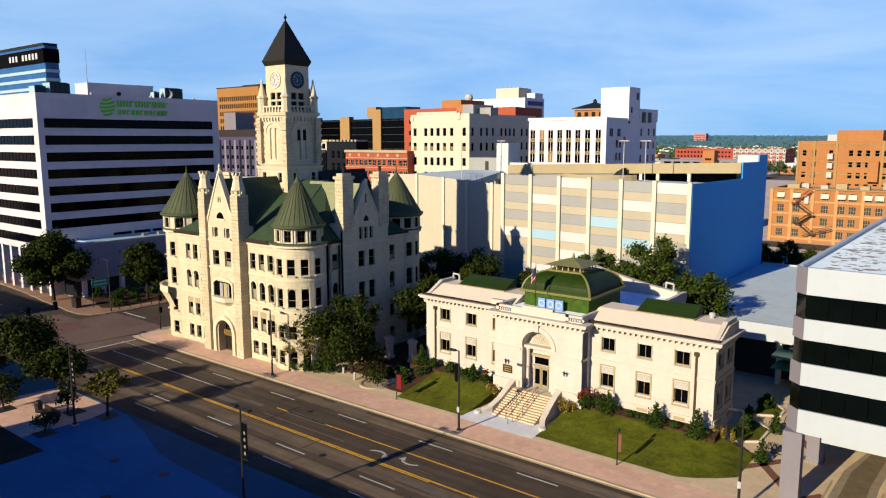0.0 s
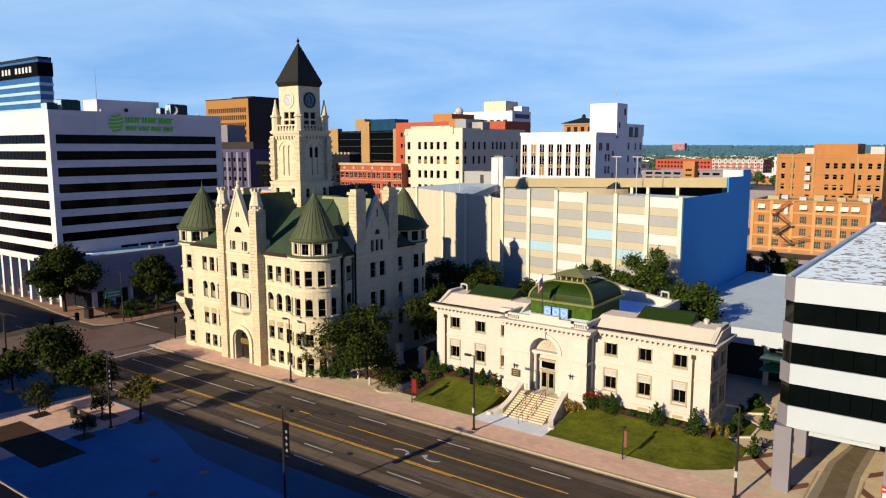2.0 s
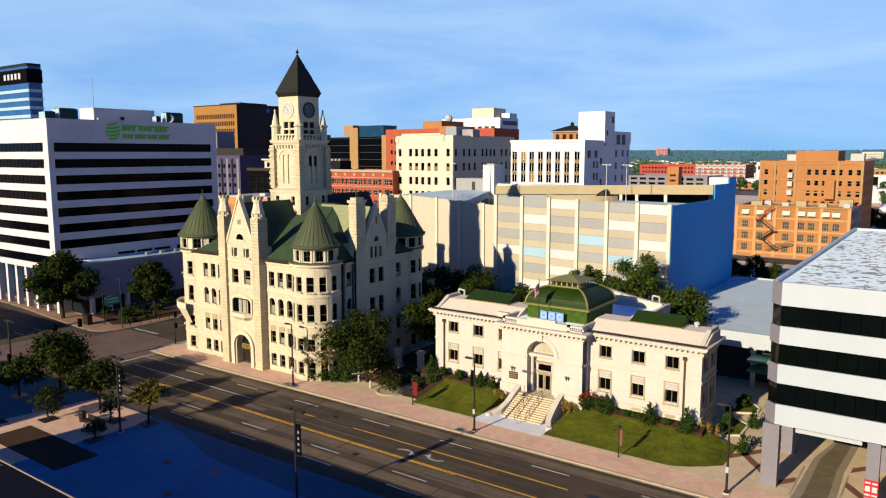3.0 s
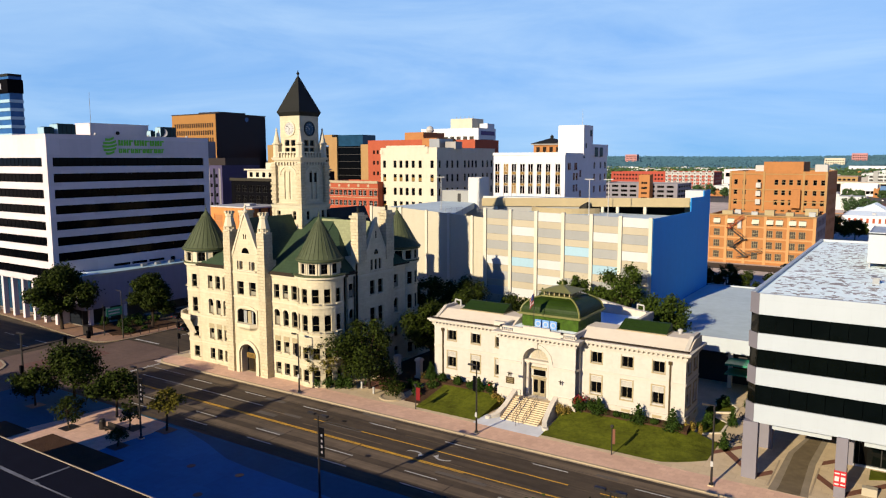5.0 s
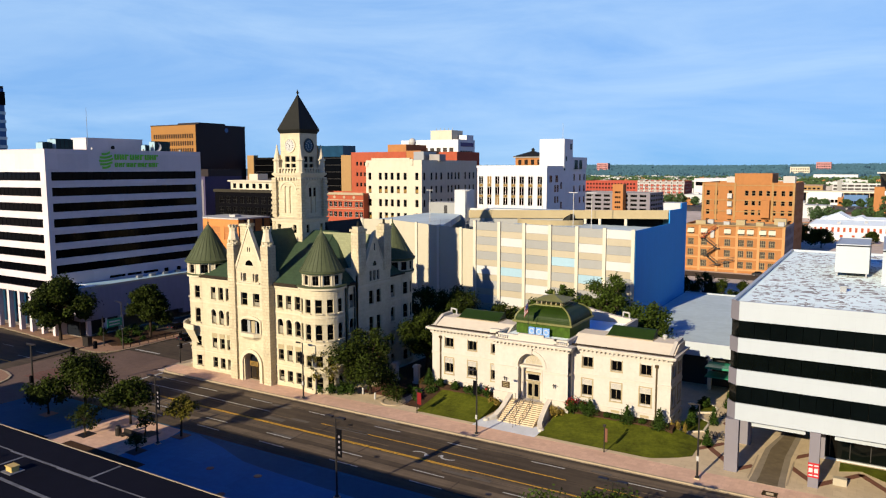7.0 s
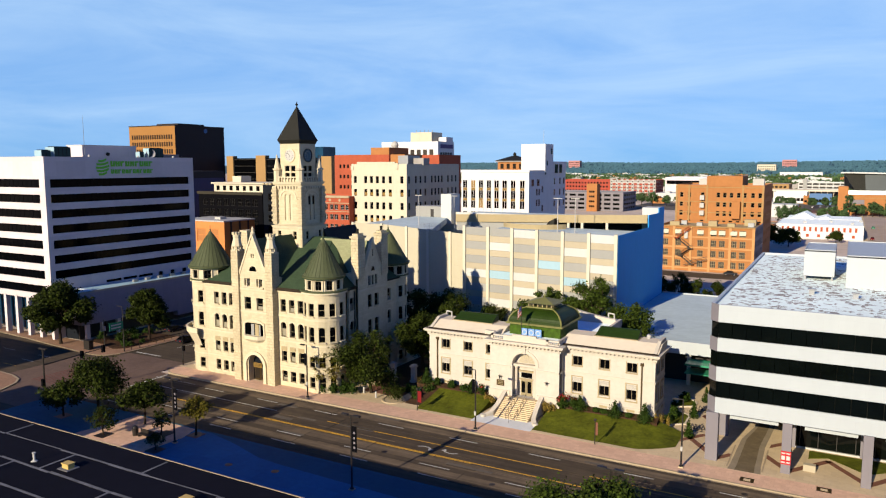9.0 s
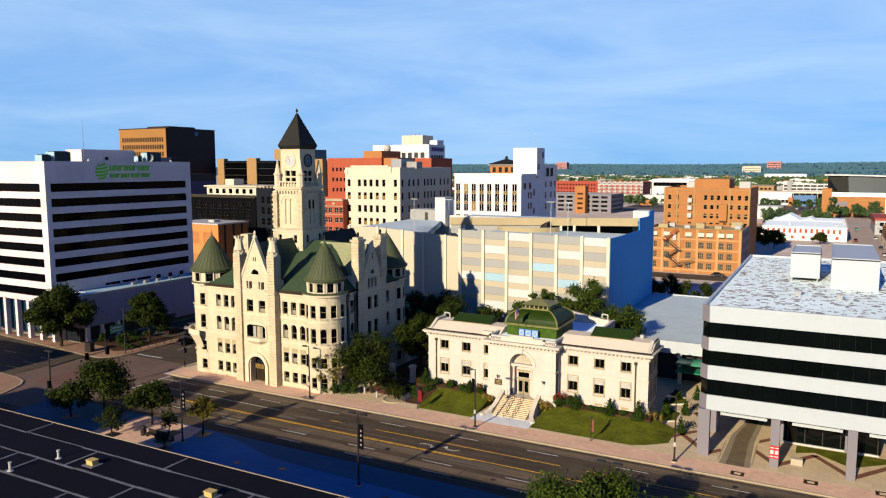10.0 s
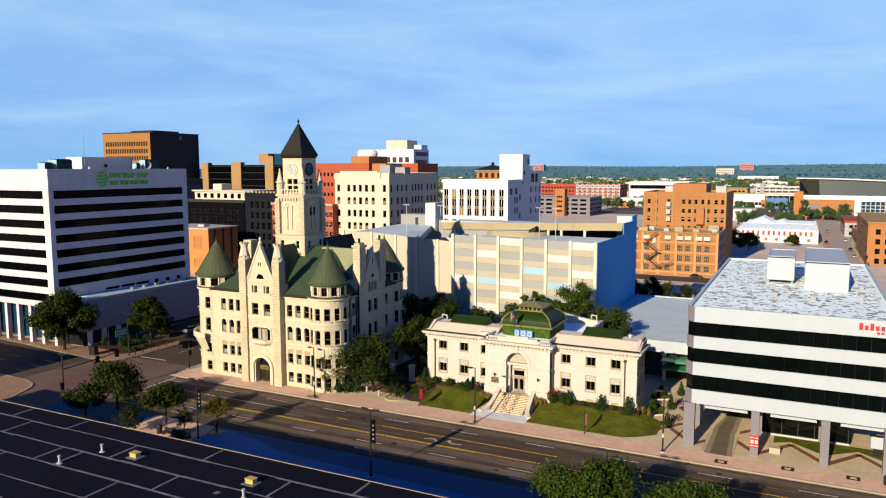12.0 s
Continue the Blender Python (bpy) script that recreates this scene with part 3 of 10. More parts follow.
cross_road = solo("road", boxes((-133.0, -110.0, 58.0, 420, -0.3, -0.004), (-420, -133.0, 58.0, 63.5, -0.3, -0.004), (-131.0, -113.0, -120, 40.0, -0.3, -0.004)), ASPHALT, "worn asphalt side street crossing the main street", "road", "structure")
solo("road", boxes((10.2, 23.4, 165, 1200, -0.3, -0.01)), STREET_GREY, "grey side street running north between low buildings", "road", "structure")
solo("road", boxes((-110, 11, 158, 170, -0.3, -0.012), (-100, 11, 225, 237, -0.3, -0.012)), ASPHALT, "shaded back lane behind the garage", "road", "structure")

# worn lanes, crossing pavers
part("worn_lane", boxes((-108, 120, 46.0, 48.0, 0.0, 0.004), (-108, 120, 43.2, 44.7, 0.0, 0.004), (-108, 120, 55.4, 57.0, 0.0, 0.004)), LANE_WEAR, main_road, "paler tyre-worn strips")
part("crossing_pavers", boxes((-134, -107.6, 40.3, 57.9, 0.0, 0.006), (-127.2, -110.0, 57.9, 64.6, -0.004, 0.006), (-125.5, -113.4, 33.4, 40.3, -0.004, 0.006)), CROSS, main_road, "faded red paver crossing")
part("gutter", boxes((-108.5, 240, 57.72, 58.0, 0.0, 0.008), (-420, -215, 57.5, 58.0, 0.0, 0.008)), KERB, main_road, "pale concrete gutter")
rng = random.Random(4)
for k in range(26):
    x0, y0 = rng.uniform(-100, 30), rng.uniform(44, 57)
    part("patch", boxes((x0, x0 + rng.uniform(2, 7), y0, y0 + rng.uniform(0.5, 1.3), 0.0, 0.006 + 0.0004 * k)), rng.choice((PATCH, LANE_WEAR, ASPHALT)), main_road)

for k in range(46):                                          # sealed cracks and old utility cuts
    x0, y0 = rng.uniform(-105, 20), rng.uniform(41, 57.3)
    ln, wd = rng.uniform(5, 22), rng.uniform(0.03, 0.08)
    part("crack_seal", boxes((x0, x0 + ln, y0, y0 + wd, 0.0, 0.020 + 0.0001 * k)), TAR if k % 3 else LANE_WEAR, main_road)
for k in range(14):
    x0, y0 = rng.uniform(-105, 20), rng.uniform(41, 54)
    part("crack_seal", boxes((x0, x0 + rng.uniform(0.04, 0.09), y0, y0 + rng.uniform(2, 5), 0.0, 0.026 + 0.0001 * k)), TAR, main_road)
for x, y in ((-88, 47.2), (-62, 53.5), (-35, 44.0), (-20, 50.3), (-8, 55.8), (-52, 46.2)):
    bm = bmesh.new()
    turned(bm, x, y, [(0.38, 0.0), (0.38, 0.02), (0.34, 0.026)], 14)
    part("manhole_lid", bm, POLE, main_road, "dark round manhole lid")

# painted lines: one mesh for each kind of dash, shared
dash = to_mesh("lane_dash", boxes((-2.2, 2.2, -0.08, 0.08, 0.0, 0.012)), PAINT_W)
for y, x_first, n in ((54.9, -110.0, 15), (45.3, -108.0, 15), (42.5, -106.6, 15)):
    for i in range(n):
        x = x_first + 12.05 * i
        if -107 < x:
            shared("lane_dash", dash, pose(x + (5.2 if y == 54.9 else 4.0), y, 0.0), main_road)
part("yellow_line", boxes((-66, 120, 51.82, 52.0, 0.0, 0.012)), PAINT_Y, main_road)
part("yellow_line", boxes((-106, 120, 48.46, 48.66, 0.0, 0.012), (-106, -40, 48.22, 48.36, 0.0, 0.012)), PAINT_Y, main_road)
part("white_line", boxes((-104, -76, 51.9, 52.05, 0.0, 0.013), (-107.4, -107.0, 49, 57.4, 0.0, 0.013), (-108, -98, 55.5, 55.62, 0, 0.013)), PAINT_W, main_road)
for ax, flip in ((-48.0, 1), (-44.1, -1), (14.0, 1), (18.0, -1)):
    bm = bmesh.new()
    pts = [(ax + 1.3 * math.cos(a), 50.2 - flip * 0.75 + flip * 1.0 * math.sin(a)) for a in [math.pi * k / 10 for k in range(2, 9)]]
    for (xa, ya), (xb, yb) in zip(pts, pts[1:]):
        hull(bm, [(xa, ya - 0.11, 0), (xb, yb - 0.11, 0), (xb, yb + 0.11, 0), (xa, ya + 0.11, 0)], [(xa, ya - 0.11, 0.012), (xb, yb - 0.11, 0.012), (xb, yb + 0.11, 0.012), (xa, ya + 0.11, 0.012)])
    tipx, tipy = pts[0] if flip > 0 else pts[-1]
    hull(bm, [(tipx - 0.4, tipy, 0), (tipx + 0.4, tipy, 0), (tipx, tipy - flip * 0.7, 0)], [(tipx - 0.4, tipy, 0.012), (tipx + 0.4, tipy, 0.012), (tipx, tipy - flip * 0.7, 0.012)])
    part("turn_arrow", bm, PAINT_W, main_road, "white curved turn arrow")
for i in range(7):
    part("crossing_bar", boxes((-126.5 + 0.9 * i, -126.15 + 0.9 * i, 43.6, 57.0, 0.0, 0.012)), CROSS_RED, main_road, "worn red paver stripe")
part("stop_line", boxes((-126.3, -119.0, 65.6, 66.0, -0.01, 0.01)), PAINT_W, cross_road)
for i in range(6):
    part("lane_dash", boxes((-121.6, -121.4, 72 + 11 * i, 76 + 11 * i, 0.0, 0.01)), PAINT_W, cross_road)
for i, y in enumerate((44, 47.5, 51, 54.5)):
    for k in range(10):
        part("lane_dash", boxes((-142 - 12 * k, -138 - 12 * k, y, y + 0.16, 0.0, 0.012)), PAINT_Y if i == 1 else PAINT_W, main_road)


def pavement(name, pts, mat, label, z1=0.15):
    bm = bmesh.new()
    slab(bm, pts, -0.3, z1)
    return solo(name, bm, mat, label, "pavement", "structure")


def arc(cx, cy, r, a0, a1, n=8):
    return [(cx + r * math.cos(radians(a0 + (a1 - a0) * i / n)), cy + r * math.sin(radians(a0 + (a1 - a0) * i / n))) for i in range(n + 1)]


# north side, in front of both halls and the office
pavement("pavement", arc(-106.5, 61.5, 3.2, 180, 270) + [(240, 58.3), (240, 62.2), (-109.7, 62.2)], PAVER, "pink brick-paved street pavement")
pavement("pavement", [(-109.7, 62.2), (-72, 62.2), (-72, 158), (-109.7, 158)], CONCRETE, "concrete apron round the old stone hall", 0.146)
pavement("pavement", [(-72, 62.2), (60, 62.2), (60, 158), (-72, 158)], CONCRETE, "concrete ground between the buildings", 0.142)
pavement("kerb", arc(-106.5, 61.5, 3.5, 180, 270) + [(240, 58.0), (240, 58.3)] + arc(-106.5, 61.5, 3.2, 270, 180), KERB, "pale concrete kerb of the north pavement", 0.155)
pavement("kerb", [(-110, 61.5), (-109.7, 61.5), (-109.7, 158), (-110, 158)], KERB, "pale concrete kerb of the side street", 0.155)
corner = [(-215, 63.2), (-170.1, 62.7), (-157.7, 61.8), (-146.8, 60.7), (-134.3, 59.7), (-130.6, 59.8), (-128.7, 60.9), (-127.6, 63.0), (-127.2, 66.0), (-126.9, 79.0)]
pavement("pavement", corner + [(-144, 79), (-144, 66), (-215, 66)], PAVER_BROWN, "brown brick-paved corner by the white tower block")
kerb_in = [(x - 0.25 * min(1, max(0, (x + 134) / 4)), y + 0.3 * min(1, max(0, (67 - y) / 4))) for x, y in corner]
pavement("kerb", corner + kerb_in[::-1], KERB, "yellow-edged kerb of the far corner", 0.157)
pavement("parking_lot", [(-126.9, 79), (-126.9, 158), (-144, 158), (-144, 79)], ASPHALT, "dark asphalt lot beside the low wing", 0.12)
# Brown ground here stands in for shadow with no modelled caster.
pavement("planting_bed", [(-143.6, 66.8), (-137.5, 66.2), (-132.2, 64.6), (-130.2, 66.4), (-129.6, 79.0), (-143.6, 79.0)], MULCH, "planted bed below the low wing with shade in its dark colour", 0.24)
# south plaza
pavement("plaza", [(-80, -60), (240, -60), (240, 39.7), (-80.5, 39.7), (-79.5, 36.5), (-80, 31), (-80, 22)], PLAZA, "paved plaza south of the street with blue shade in its colour")
# Pink only where sun falls; the colour seams follow the shade edge.
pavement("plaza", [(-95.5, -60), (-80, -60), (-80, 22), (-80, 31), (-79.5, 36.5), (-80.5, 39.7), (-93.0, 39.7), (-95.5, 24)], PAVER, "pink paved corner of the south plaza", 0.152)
pavement("plaza", [(-113.3, -60), (-95.5, -60), (-95.5, 24), (-93.0, 39.7), (-109.5, 39.7)] + arc(-109.5, 35.9, 3.8, 90, 180, 6), PLAZA_DK, "west end of the south plaza in a dark shade colour", 0.151)
pavement("kerb", [(240, 39.7), (240, 40.0), (-109.5, 40.0)] + arc(-109.5, 35.9, 4.1, 90, 180, 6) + [(-113.6, -60), (-113.3, -60)] + arc(-109.5, 35.9, 3.8, 180, 90, 6), PLAZA_DK, "kerb of the south plaza in a dark shade colour", 0.157)
sw = [(-215, 44.6), (-137, 43.8), (-131.5, 43.4), (-128.3, 42.5), (-126.5, 41.0), (-125.2, 38.6), (-123.6, 35.0), (-122.8, 30.0), (-122.6, -60)]
pavement("pavement", sw + [(-215, -60)], PAVER_BROWN, "pink paved street corner with a rounded edge")
pavement("kerb", sw + [(x - 0.3, y - 0.3) for x, y in sw[::-1]], KERB, "pale kerb round the street corner", 0.157)
for x0, x1, y0, y1 in ((-100, -93.5, 24, 28.5), (-90, -74.6, 24.6, 29.4)):
    solo("planting_bed", boxes((x0, x1, y0, y1, 0.1, 0.19)), MULCH, "dark soil bed set into the plaza", "flower bed", "structure")
for x, y in ((-66.9, 32.7), (-60.3, 34.0), (-60.3, 28.4), (-44.0, 33.0), (-33, 30.5), (-50, 29)):
    bm = bmesh.new()
    turned(bm, x, y, [(0.5, 0.145), (0.5, 0.165), (0.42, 0.17)], 16)
    solo("manhole_cover", bm, POLE, "dark round iron cover in the plaza", "manhole cover", group="plaza covers")

# Border strip: teal-dark shade put into the paving colour.
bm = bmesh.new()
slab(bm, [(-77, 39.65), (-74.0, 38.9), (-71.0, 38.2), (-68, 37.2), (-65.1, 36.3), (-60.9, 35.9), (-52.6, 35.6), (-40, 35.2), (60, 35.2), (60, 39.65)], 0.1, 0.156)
solo("plaza_border", bm, PLAZA_DK, "paving with a curved edge along the kerb, shade in its dark colour", "paving", "structure")
# lawns in front of the pale library, rising to its wall
def lawn(x0, x1, y0, y1, z0, z1):
    bm = bmesh.new()
    nx, ny = 28, 12
    r = random.Random(int(x0 * 7))
    rows = []
    for j in range(ny + 1):
        t = j / ny
        rows.append([bm.verts.new((x0 + (x1 - x0) * i / nx, y0 + (y1 - y0) * t + (1 - t) * 3.4 * max(0.0, (x0 + (x1 - x0) * i / nx + 23.0) / 5.0) ** 1.6, z0 + (z1 - z0) * (t ** 1.3) * min(1.0, max(0.0, (x1 - x0) * (1 - i / nx) / 5.0 if x0 > -40 else 1.0)) + r.uniform(-0.03, 0.03))) for i in range(nx + 1)])
    for j in range(ny):
        for i in range(nx):
            bm.faces.new((rows[j][i], rows[j][i + 1], rows[j + 1][i + 1], rows[j + 1][i]))
    lo = [bm.verts.new((x, y, 0.0)) for x, y in ((x0, y0), (x1, y0 + (3.4 if x1 > -20 else 0.0)))]
    bm.faces.new((lo[0], lo[1], *rows[0][::-1]))
    hi = [bm.verts.new((x, y, 0.0)) for x, y in ((x0, y1), (x1, y1))]
    bm.faces.new((hi[0], lo[0], *[rw[0] for rw in rows]))
    bm.faces.new((lo[1], hi[1], *[rw[-1] for rw in rows[::-1]]))
    return bm


solo("lawn", lawn(-57.2, -47.2, 63.0, 72.2, 0.17, 1.75), LAWN, "short mown green lawn rising to the library wall", "lawn", "structure")
solo("planting_bed", lawn(-60.2, -57.2, 64.4, 72.2, 0.17, 1.7), MULCH, "dark planted bed beside the library lawn", "flower bed", "structure")
solo("lawn", lawn(-37.6, -18.0, 63.0, 72.2, 0.17, 1.75), LAWN, "short mown green lawn rising to the library wall", "lawn", "structure")
for a, b in ((-61.5, -48.2), (-35.8, -21.5)):
    bm = bmesh.new()
    hull(bm, [(a, 70.6, 1.0), (b, 70.6, 1.0), (b, 72.2, 1.2), (a, 72.2, 1.2)], [(a, 70.6, 1.58), (b, 70.6, 1.58), (b, 72.2, 1.9), (a, 72.2, 1.9)])
    solo("planting_bed", bm, MULCH, "brown mulch bed along the library wall", "flower bed", "structure")
pavement("front_walk", [(-47.2, 62.2), (-37.6, 62.2), (-37.6, 66.0), (-47.2, 66.0)], LANDING, "pale concrete landing below the library steps", 0.16)
pavement("kerb", [(-57.2, 62.2), (-18, 62.2), (-18, 63.0), (-57.2, 63.0)], CONCRETE, "pale concrete edging strip along the lawn", 0.156)

# ---- old stone hall with a clock tower ----
hall = thing("city_hall", -89, 75, 0.15, "cream limestone Victorian hall with green turret roofs and clock tower", "building")
WIN_ROWS = ((0.9, 2.7), (4.4, 6.2), (8.75, 11.3, 1), (13.1, 15.3))
LW = dict(mat_f=FRAME_TAN, bar=0.07, sill=LIME_TRIM)
LB_ = dict(blinds=0.55)


def hall_holes(us, width=1.15):
    return [(a - width / 2, a + width / 2, r[0], r[1], len(r) > 2) for a in us for r in WIN_ROWS]


def hall_wall(o, u, w, cols, width=1.15, h=17.2):
    hs = hall_holes(cols, width)
    pierced(hall, o, u, w, h, hs, LIME, 0.4, **LW, **LB_)
    # tan lintel blocks over the first-floor windows and string courses
    uu = Vector(u)
    n = uu.cross(Z)
    for a in cols:
        bm = bmesh.new()
        p = Vector(o) + uu * a
        q = [p - uu * 0.62 + n * 0.06, p + uu * 0.62 + n * 0.06, p + uu * 0.62 - n * 0.02, p - uu * 0.62 - n * 0.02]
        hull(bm, [(v.x, v.y, o[2] + 6.3) for v in q], [(v.x, v.y, o[2] + 7.0) for v in q])
        part("lintel", bm, CREAM_TRIM, hall, "tan carved window head")
        bm = bmesh.new()
        for k in range(10):
            a0, a1 = math.pi * k / 10, math.pi * (k + 1) / 10
            rr = (width / 2 + 0.02, width / 2 + 0.3)
            c = p + Z * (11.3 - width / 2)
            pts = [c + uu * (-rr[0] * math.cos(a0)) + Z * rr[0] * math.sin(a0), c + uu * (-rr[0] * math.cos(a1)) + Z * rr[0] * math.sin(a1),
                   c + uu * (-rr[1] * math.cos(a1)) + Z * rr[1] * math.sin(a1), c + uu * (-rr[1] * math.cos(a0)) + Z * rr[1] * math.sin(a0)]
            hull(bm, [x + n * 0.07 for x in pts], [x - n * 0.02 for x in pts])
        part("arch_ring", bm, LIME_TRIM, hall)
    for v, t, d in ((3.4, 0.25, 0.08), (7.9, 0.28, 0.10), (12.3, 0.25, 0.08), (16.5, 0.7, 0.22)):
        a, b = Vector(o), Vector(o) + uu * w
        q = [a + n * d, b + n * d, b - n * 0.02, a - n * 0.02]
        bm = bmesh.new()
        hull(bm, [(x.x, x.y, o[2] + v) for x in q], [(x.x, x.y, o[2] + v + t) for x in q])
        part("string_course", bm, LIME_TRIM, hall)


hall_wall((-102.0, 62.4, 0.1), (1, 0, 0), 8.4, [2.75, 4.65, 6.45])
hall_wall((-85.4, 62.4, 0.1), (1, 0, 0), 6.5, [2.0, 3.9, 5.8])
hall_wall((-73.6, 68.0, 0.1), (0, 1, 0), 1.75, [0.9])
hall_wall((-73.6, 79.0, 0.1), (0, 1, 0), 4.2, [1.6])
hall_wall((-77.0, 88.4, 0.1), (-1, 0, 0), 27.0, [3, 6, 10, 14, 18, 22])
hall_wall((-104.6, 88.4, 0.1), (0, -1, 0), 20.0, [3, 6, 9, 12, 15, 18])

# corner turrets
def turret(cx, cy, r, angles, top_angles, label, slim=1.0):
    hs = [(radians(a), 1.1, *w[:2], len(w) > 2) for a in angles for w in WIN_ROWS]
    round_wall(hall, cx, cy, r, 0.1, 17.0, hs, LIME, label=label)
    round_windows(hall, cx, cy, r, 0.1, hs, **LW)
    body, r = r, r * slim
    bm = bmesh.new()
    turned(bm, cx, cy, [(body + 0.1, 17.0), (body + 0.1, 17.15), (r - 0.1, 17.4)], 40)
    part("string_course", bm, LIME_TRIM, hall)
    bm = bmesh.new()
    turned(bm, cx, cy, [(body + 0.34, 17.2), (body + 0.42, 17.22), (body + 0.42, 17.44), (body + 0.30, 17.46)], 40)
    part("gutter", bm, CONE_GREEN, hall, "dark green eaves gutter")
    bm = bmesh.new()
    turned(bm, cx, cy, [(r + 0.3, 19.45), (r + 0.62, 19.5), (r + 0.66, 19.82), (r + 0.4, 19.86)], 40)
    part("gutter", bm, CONE_GREEN, hall, "dark green cone gutter")
    ts = [(radians(a), 1.25 * slim, 0.30, 1.85) for a in top_angles]
    round_wall(hall, cx, cy, r + 0.1, 17.3, 19.5, ts, LIME_TRIM)
    round_windows(hall, cx, cy, r + 0.1, 17.3, ts, mat_f=FRAME_DARK, cols=2, rows=2, bar=0.05)
    for z, t, d in ((3.45, 0.25, 0.08), (8.0, 0.28, 0.10), (12.4, 0.25, 0.08), (16.9, 0.45, 0.35), (19.3, 0.3, 0.32)):
        bm = bmesh.new()
        rb = body if z < 17 else r
        turned(bm, cx, cy, [(rb - 0.1, z), (rb + d, z), (rb + d, z + t), (rb - 0.1, z + t)], 40)
        part("string_course", bm, LIME_TRIM, hall)
    for a in top_angles:
        b = radians(a)
        for s in (-0.75, 0.75):
            aa = b + s / r
            bm = bmesh.new()
            turned(bm, cx + (r + 0.16) * math.cos(aa), cy + (r + 0.16) * math.sin(aa), [(0.13, 17.4), (0.11, 17.5), (0.11, 19.1), (0.15, 19.25)], 8)
            part("colonnette", bm, LIME_TRIM, hall)
    cone = bmesh.new()
    rr = r + 0.5
    turned(cone, cx, cy, [(rr, 19.5), (rr + 0.05, 19.62), (rr * 0.80, 20.9), (rr * 0.44, 23.4), (rr * 0.16, 25.3), (0.05, 26.2)], 40)
    cone_part = part("turret_roof", cone, CONE_GREEN, hall, "olive green conical metal roof with ribs")
    trim = bmesh.new()
    turned(trim, cx, cy, [(rr + 0.02, 19.36), (rr + 0.10, 19.5), (rr + 0.10, 19.62), (rr, 19.66)], 40)
    part("eave_trim", trim, SHINGLE, cone_part)
    ribs = bmesh.new()
    prof = [(rr + 0.06, 19.64), (rr * 0.80 + 0.03, 20.93), (rr * 0.44 + 0.03, 23.43), (rr * 0.16 + 0.02, 25.3)]
    for k in range(28):
        a = 2 * math.pi * k / 28
        c, s = math.cos(a), math.sin(a)
        for (r0, z0), (r1, z1) in zip(prof, prof[1:]):
            tube(ribs, (cx + r0 * c, cy + r0 * s, z0), (cx + r1 * c, cy + r1 * s, z1), 0.028, 0.025, 4)
    part("roof_ribs", ribs, CONE_GREEN, cone_part)
    fin = bmesh.new()
    turned(fin, cx, cy, [(0.10, 26.1), (0.16, 26.35), (0.06, 26.5), (0.04, 27.0), (0.01, 27.3)], 10)
    part("finial", fin, CONE_GREEN, cone_part)


turret(-103.6, 65.6, 3.6, (-80, -130, 165), (-135, -95, -55, -15, 165), "round limestone corner turret wall")
turret(-76.5, 65.0, 3.6, (-118, -90, -60, -30, 2), (-140, -105, -70, -35, 0, 35), "round limestone corner turret wall", 0.84)
turret(-76.7, 85.2, 3.5, (-15, 15, 45), (-50, -20, 10, 40), "round limestone corner turret wall")

# curved balcony on the south-west turret
bm = bmesh.new()
for k in range(14):
    a0, a1 = radians(165 + k * 8.2), radians(165 + (k + 1) * 8.2)
    def pt(a, r, z):
        return (-103.6 + r * math.cos(a), 65.6 + r * math.sin(a), z)
    for (r0, z0), (r1, z1) in (((3.55, 5.0), (4.75, 7.4)), ((4.75, 7.4), (4.9, 7.5)), ((4.9, 7.5), (4.9, 8.5)), ((4.9, 8.5), (4.6, 8.5)), ((4.6, 8.5), (4.6, 7.6)), ((4.6, 7.6), (3.5, 7.6))):
        quad(bm, pt(a0, r0, z0), pt(a1, r0, z0), pt(a1, r1, z1), pt(a0, r1, z1))
part("balcony", bm, LIME_TRIM, hall, "curved corbelled stone balcony")

# front gable bay
GX, GY = -89.3, 61.5
BA, BB = -92.45, -86.15                                    # the bay between its piers
pierced(hall, (BA, GY, 5.6), (1, 0, 0), BB - BA, 13.2, [(1.0, 2.5, 7.5, 9.7), (3.8, 5.3, 7.5, 9.7), (1.1, 1.65, 11.7, 13.05), (1.85, 2.4, 11.7, 13.05), (3.9, 4.45, 11.7, 13.05), (4.65, 5.2, 11.7, 13.05)], LIME, 0.45, mat_f=FRAME_TAN, blinds=0.5)
for x in (1.75, 4.55):
    bm = bmesh.new()
    turned(bm, BA + x, GY - 0.12, [(0.14, 17.2), (0.1, 17.35), (0.09, 18.4), (0.16, 18.6)], 10)
    part("colonnette", bm, LIME_TRIM, hall, smooth=True)
part("window_ledge", boxes((BA + 0.7, BA + 5.6, GY - 0.28, GY + 0.02, 17.0, 17.22)), LIME_TRIM, hall)
facade(hall, (BA, GY, 0.1), (1, 0, 0), BB - BA, 5.5, [(1.45, 4.85, 0.0, 5.0, True)], LIME, 1.3)
# loggia opening of the second floor, with its shallow balcony
bm = bmesh.new()
for k in range(12):
    a0, a1 = math.pi * k / 12, math.pi * (k + 1) / 12
    pts = [(GX + 0.0 - 2.0 * math.cos(a), GY - 0.06, 5.1 - 2.0 + 0.0 + 2.0 * math.sin(a)) for a in (a0, a1)] + [(GX - 2.6 * math.cos(a), GY - 0.06, 3.1 + 2.6 * math.sin(a)) for a in (a1, a0)]
    hull(bm, [(x, y - 0.25, z) for x, y, z in pts], [(x, y + 0.1, z) for x, y, z in pts])
box(bm, GX - 2.6, GX - 1.95, GY - 0.31, GY + 0.04, 0.1, 3.1), box(bm, GX + 1.95, GX + 2.6, GY - 0.31, GY + 0.04, 0.1, 3.1)
part("entrance_arch", bm, LIME_TRIM, hall, "round stone entrance arch")
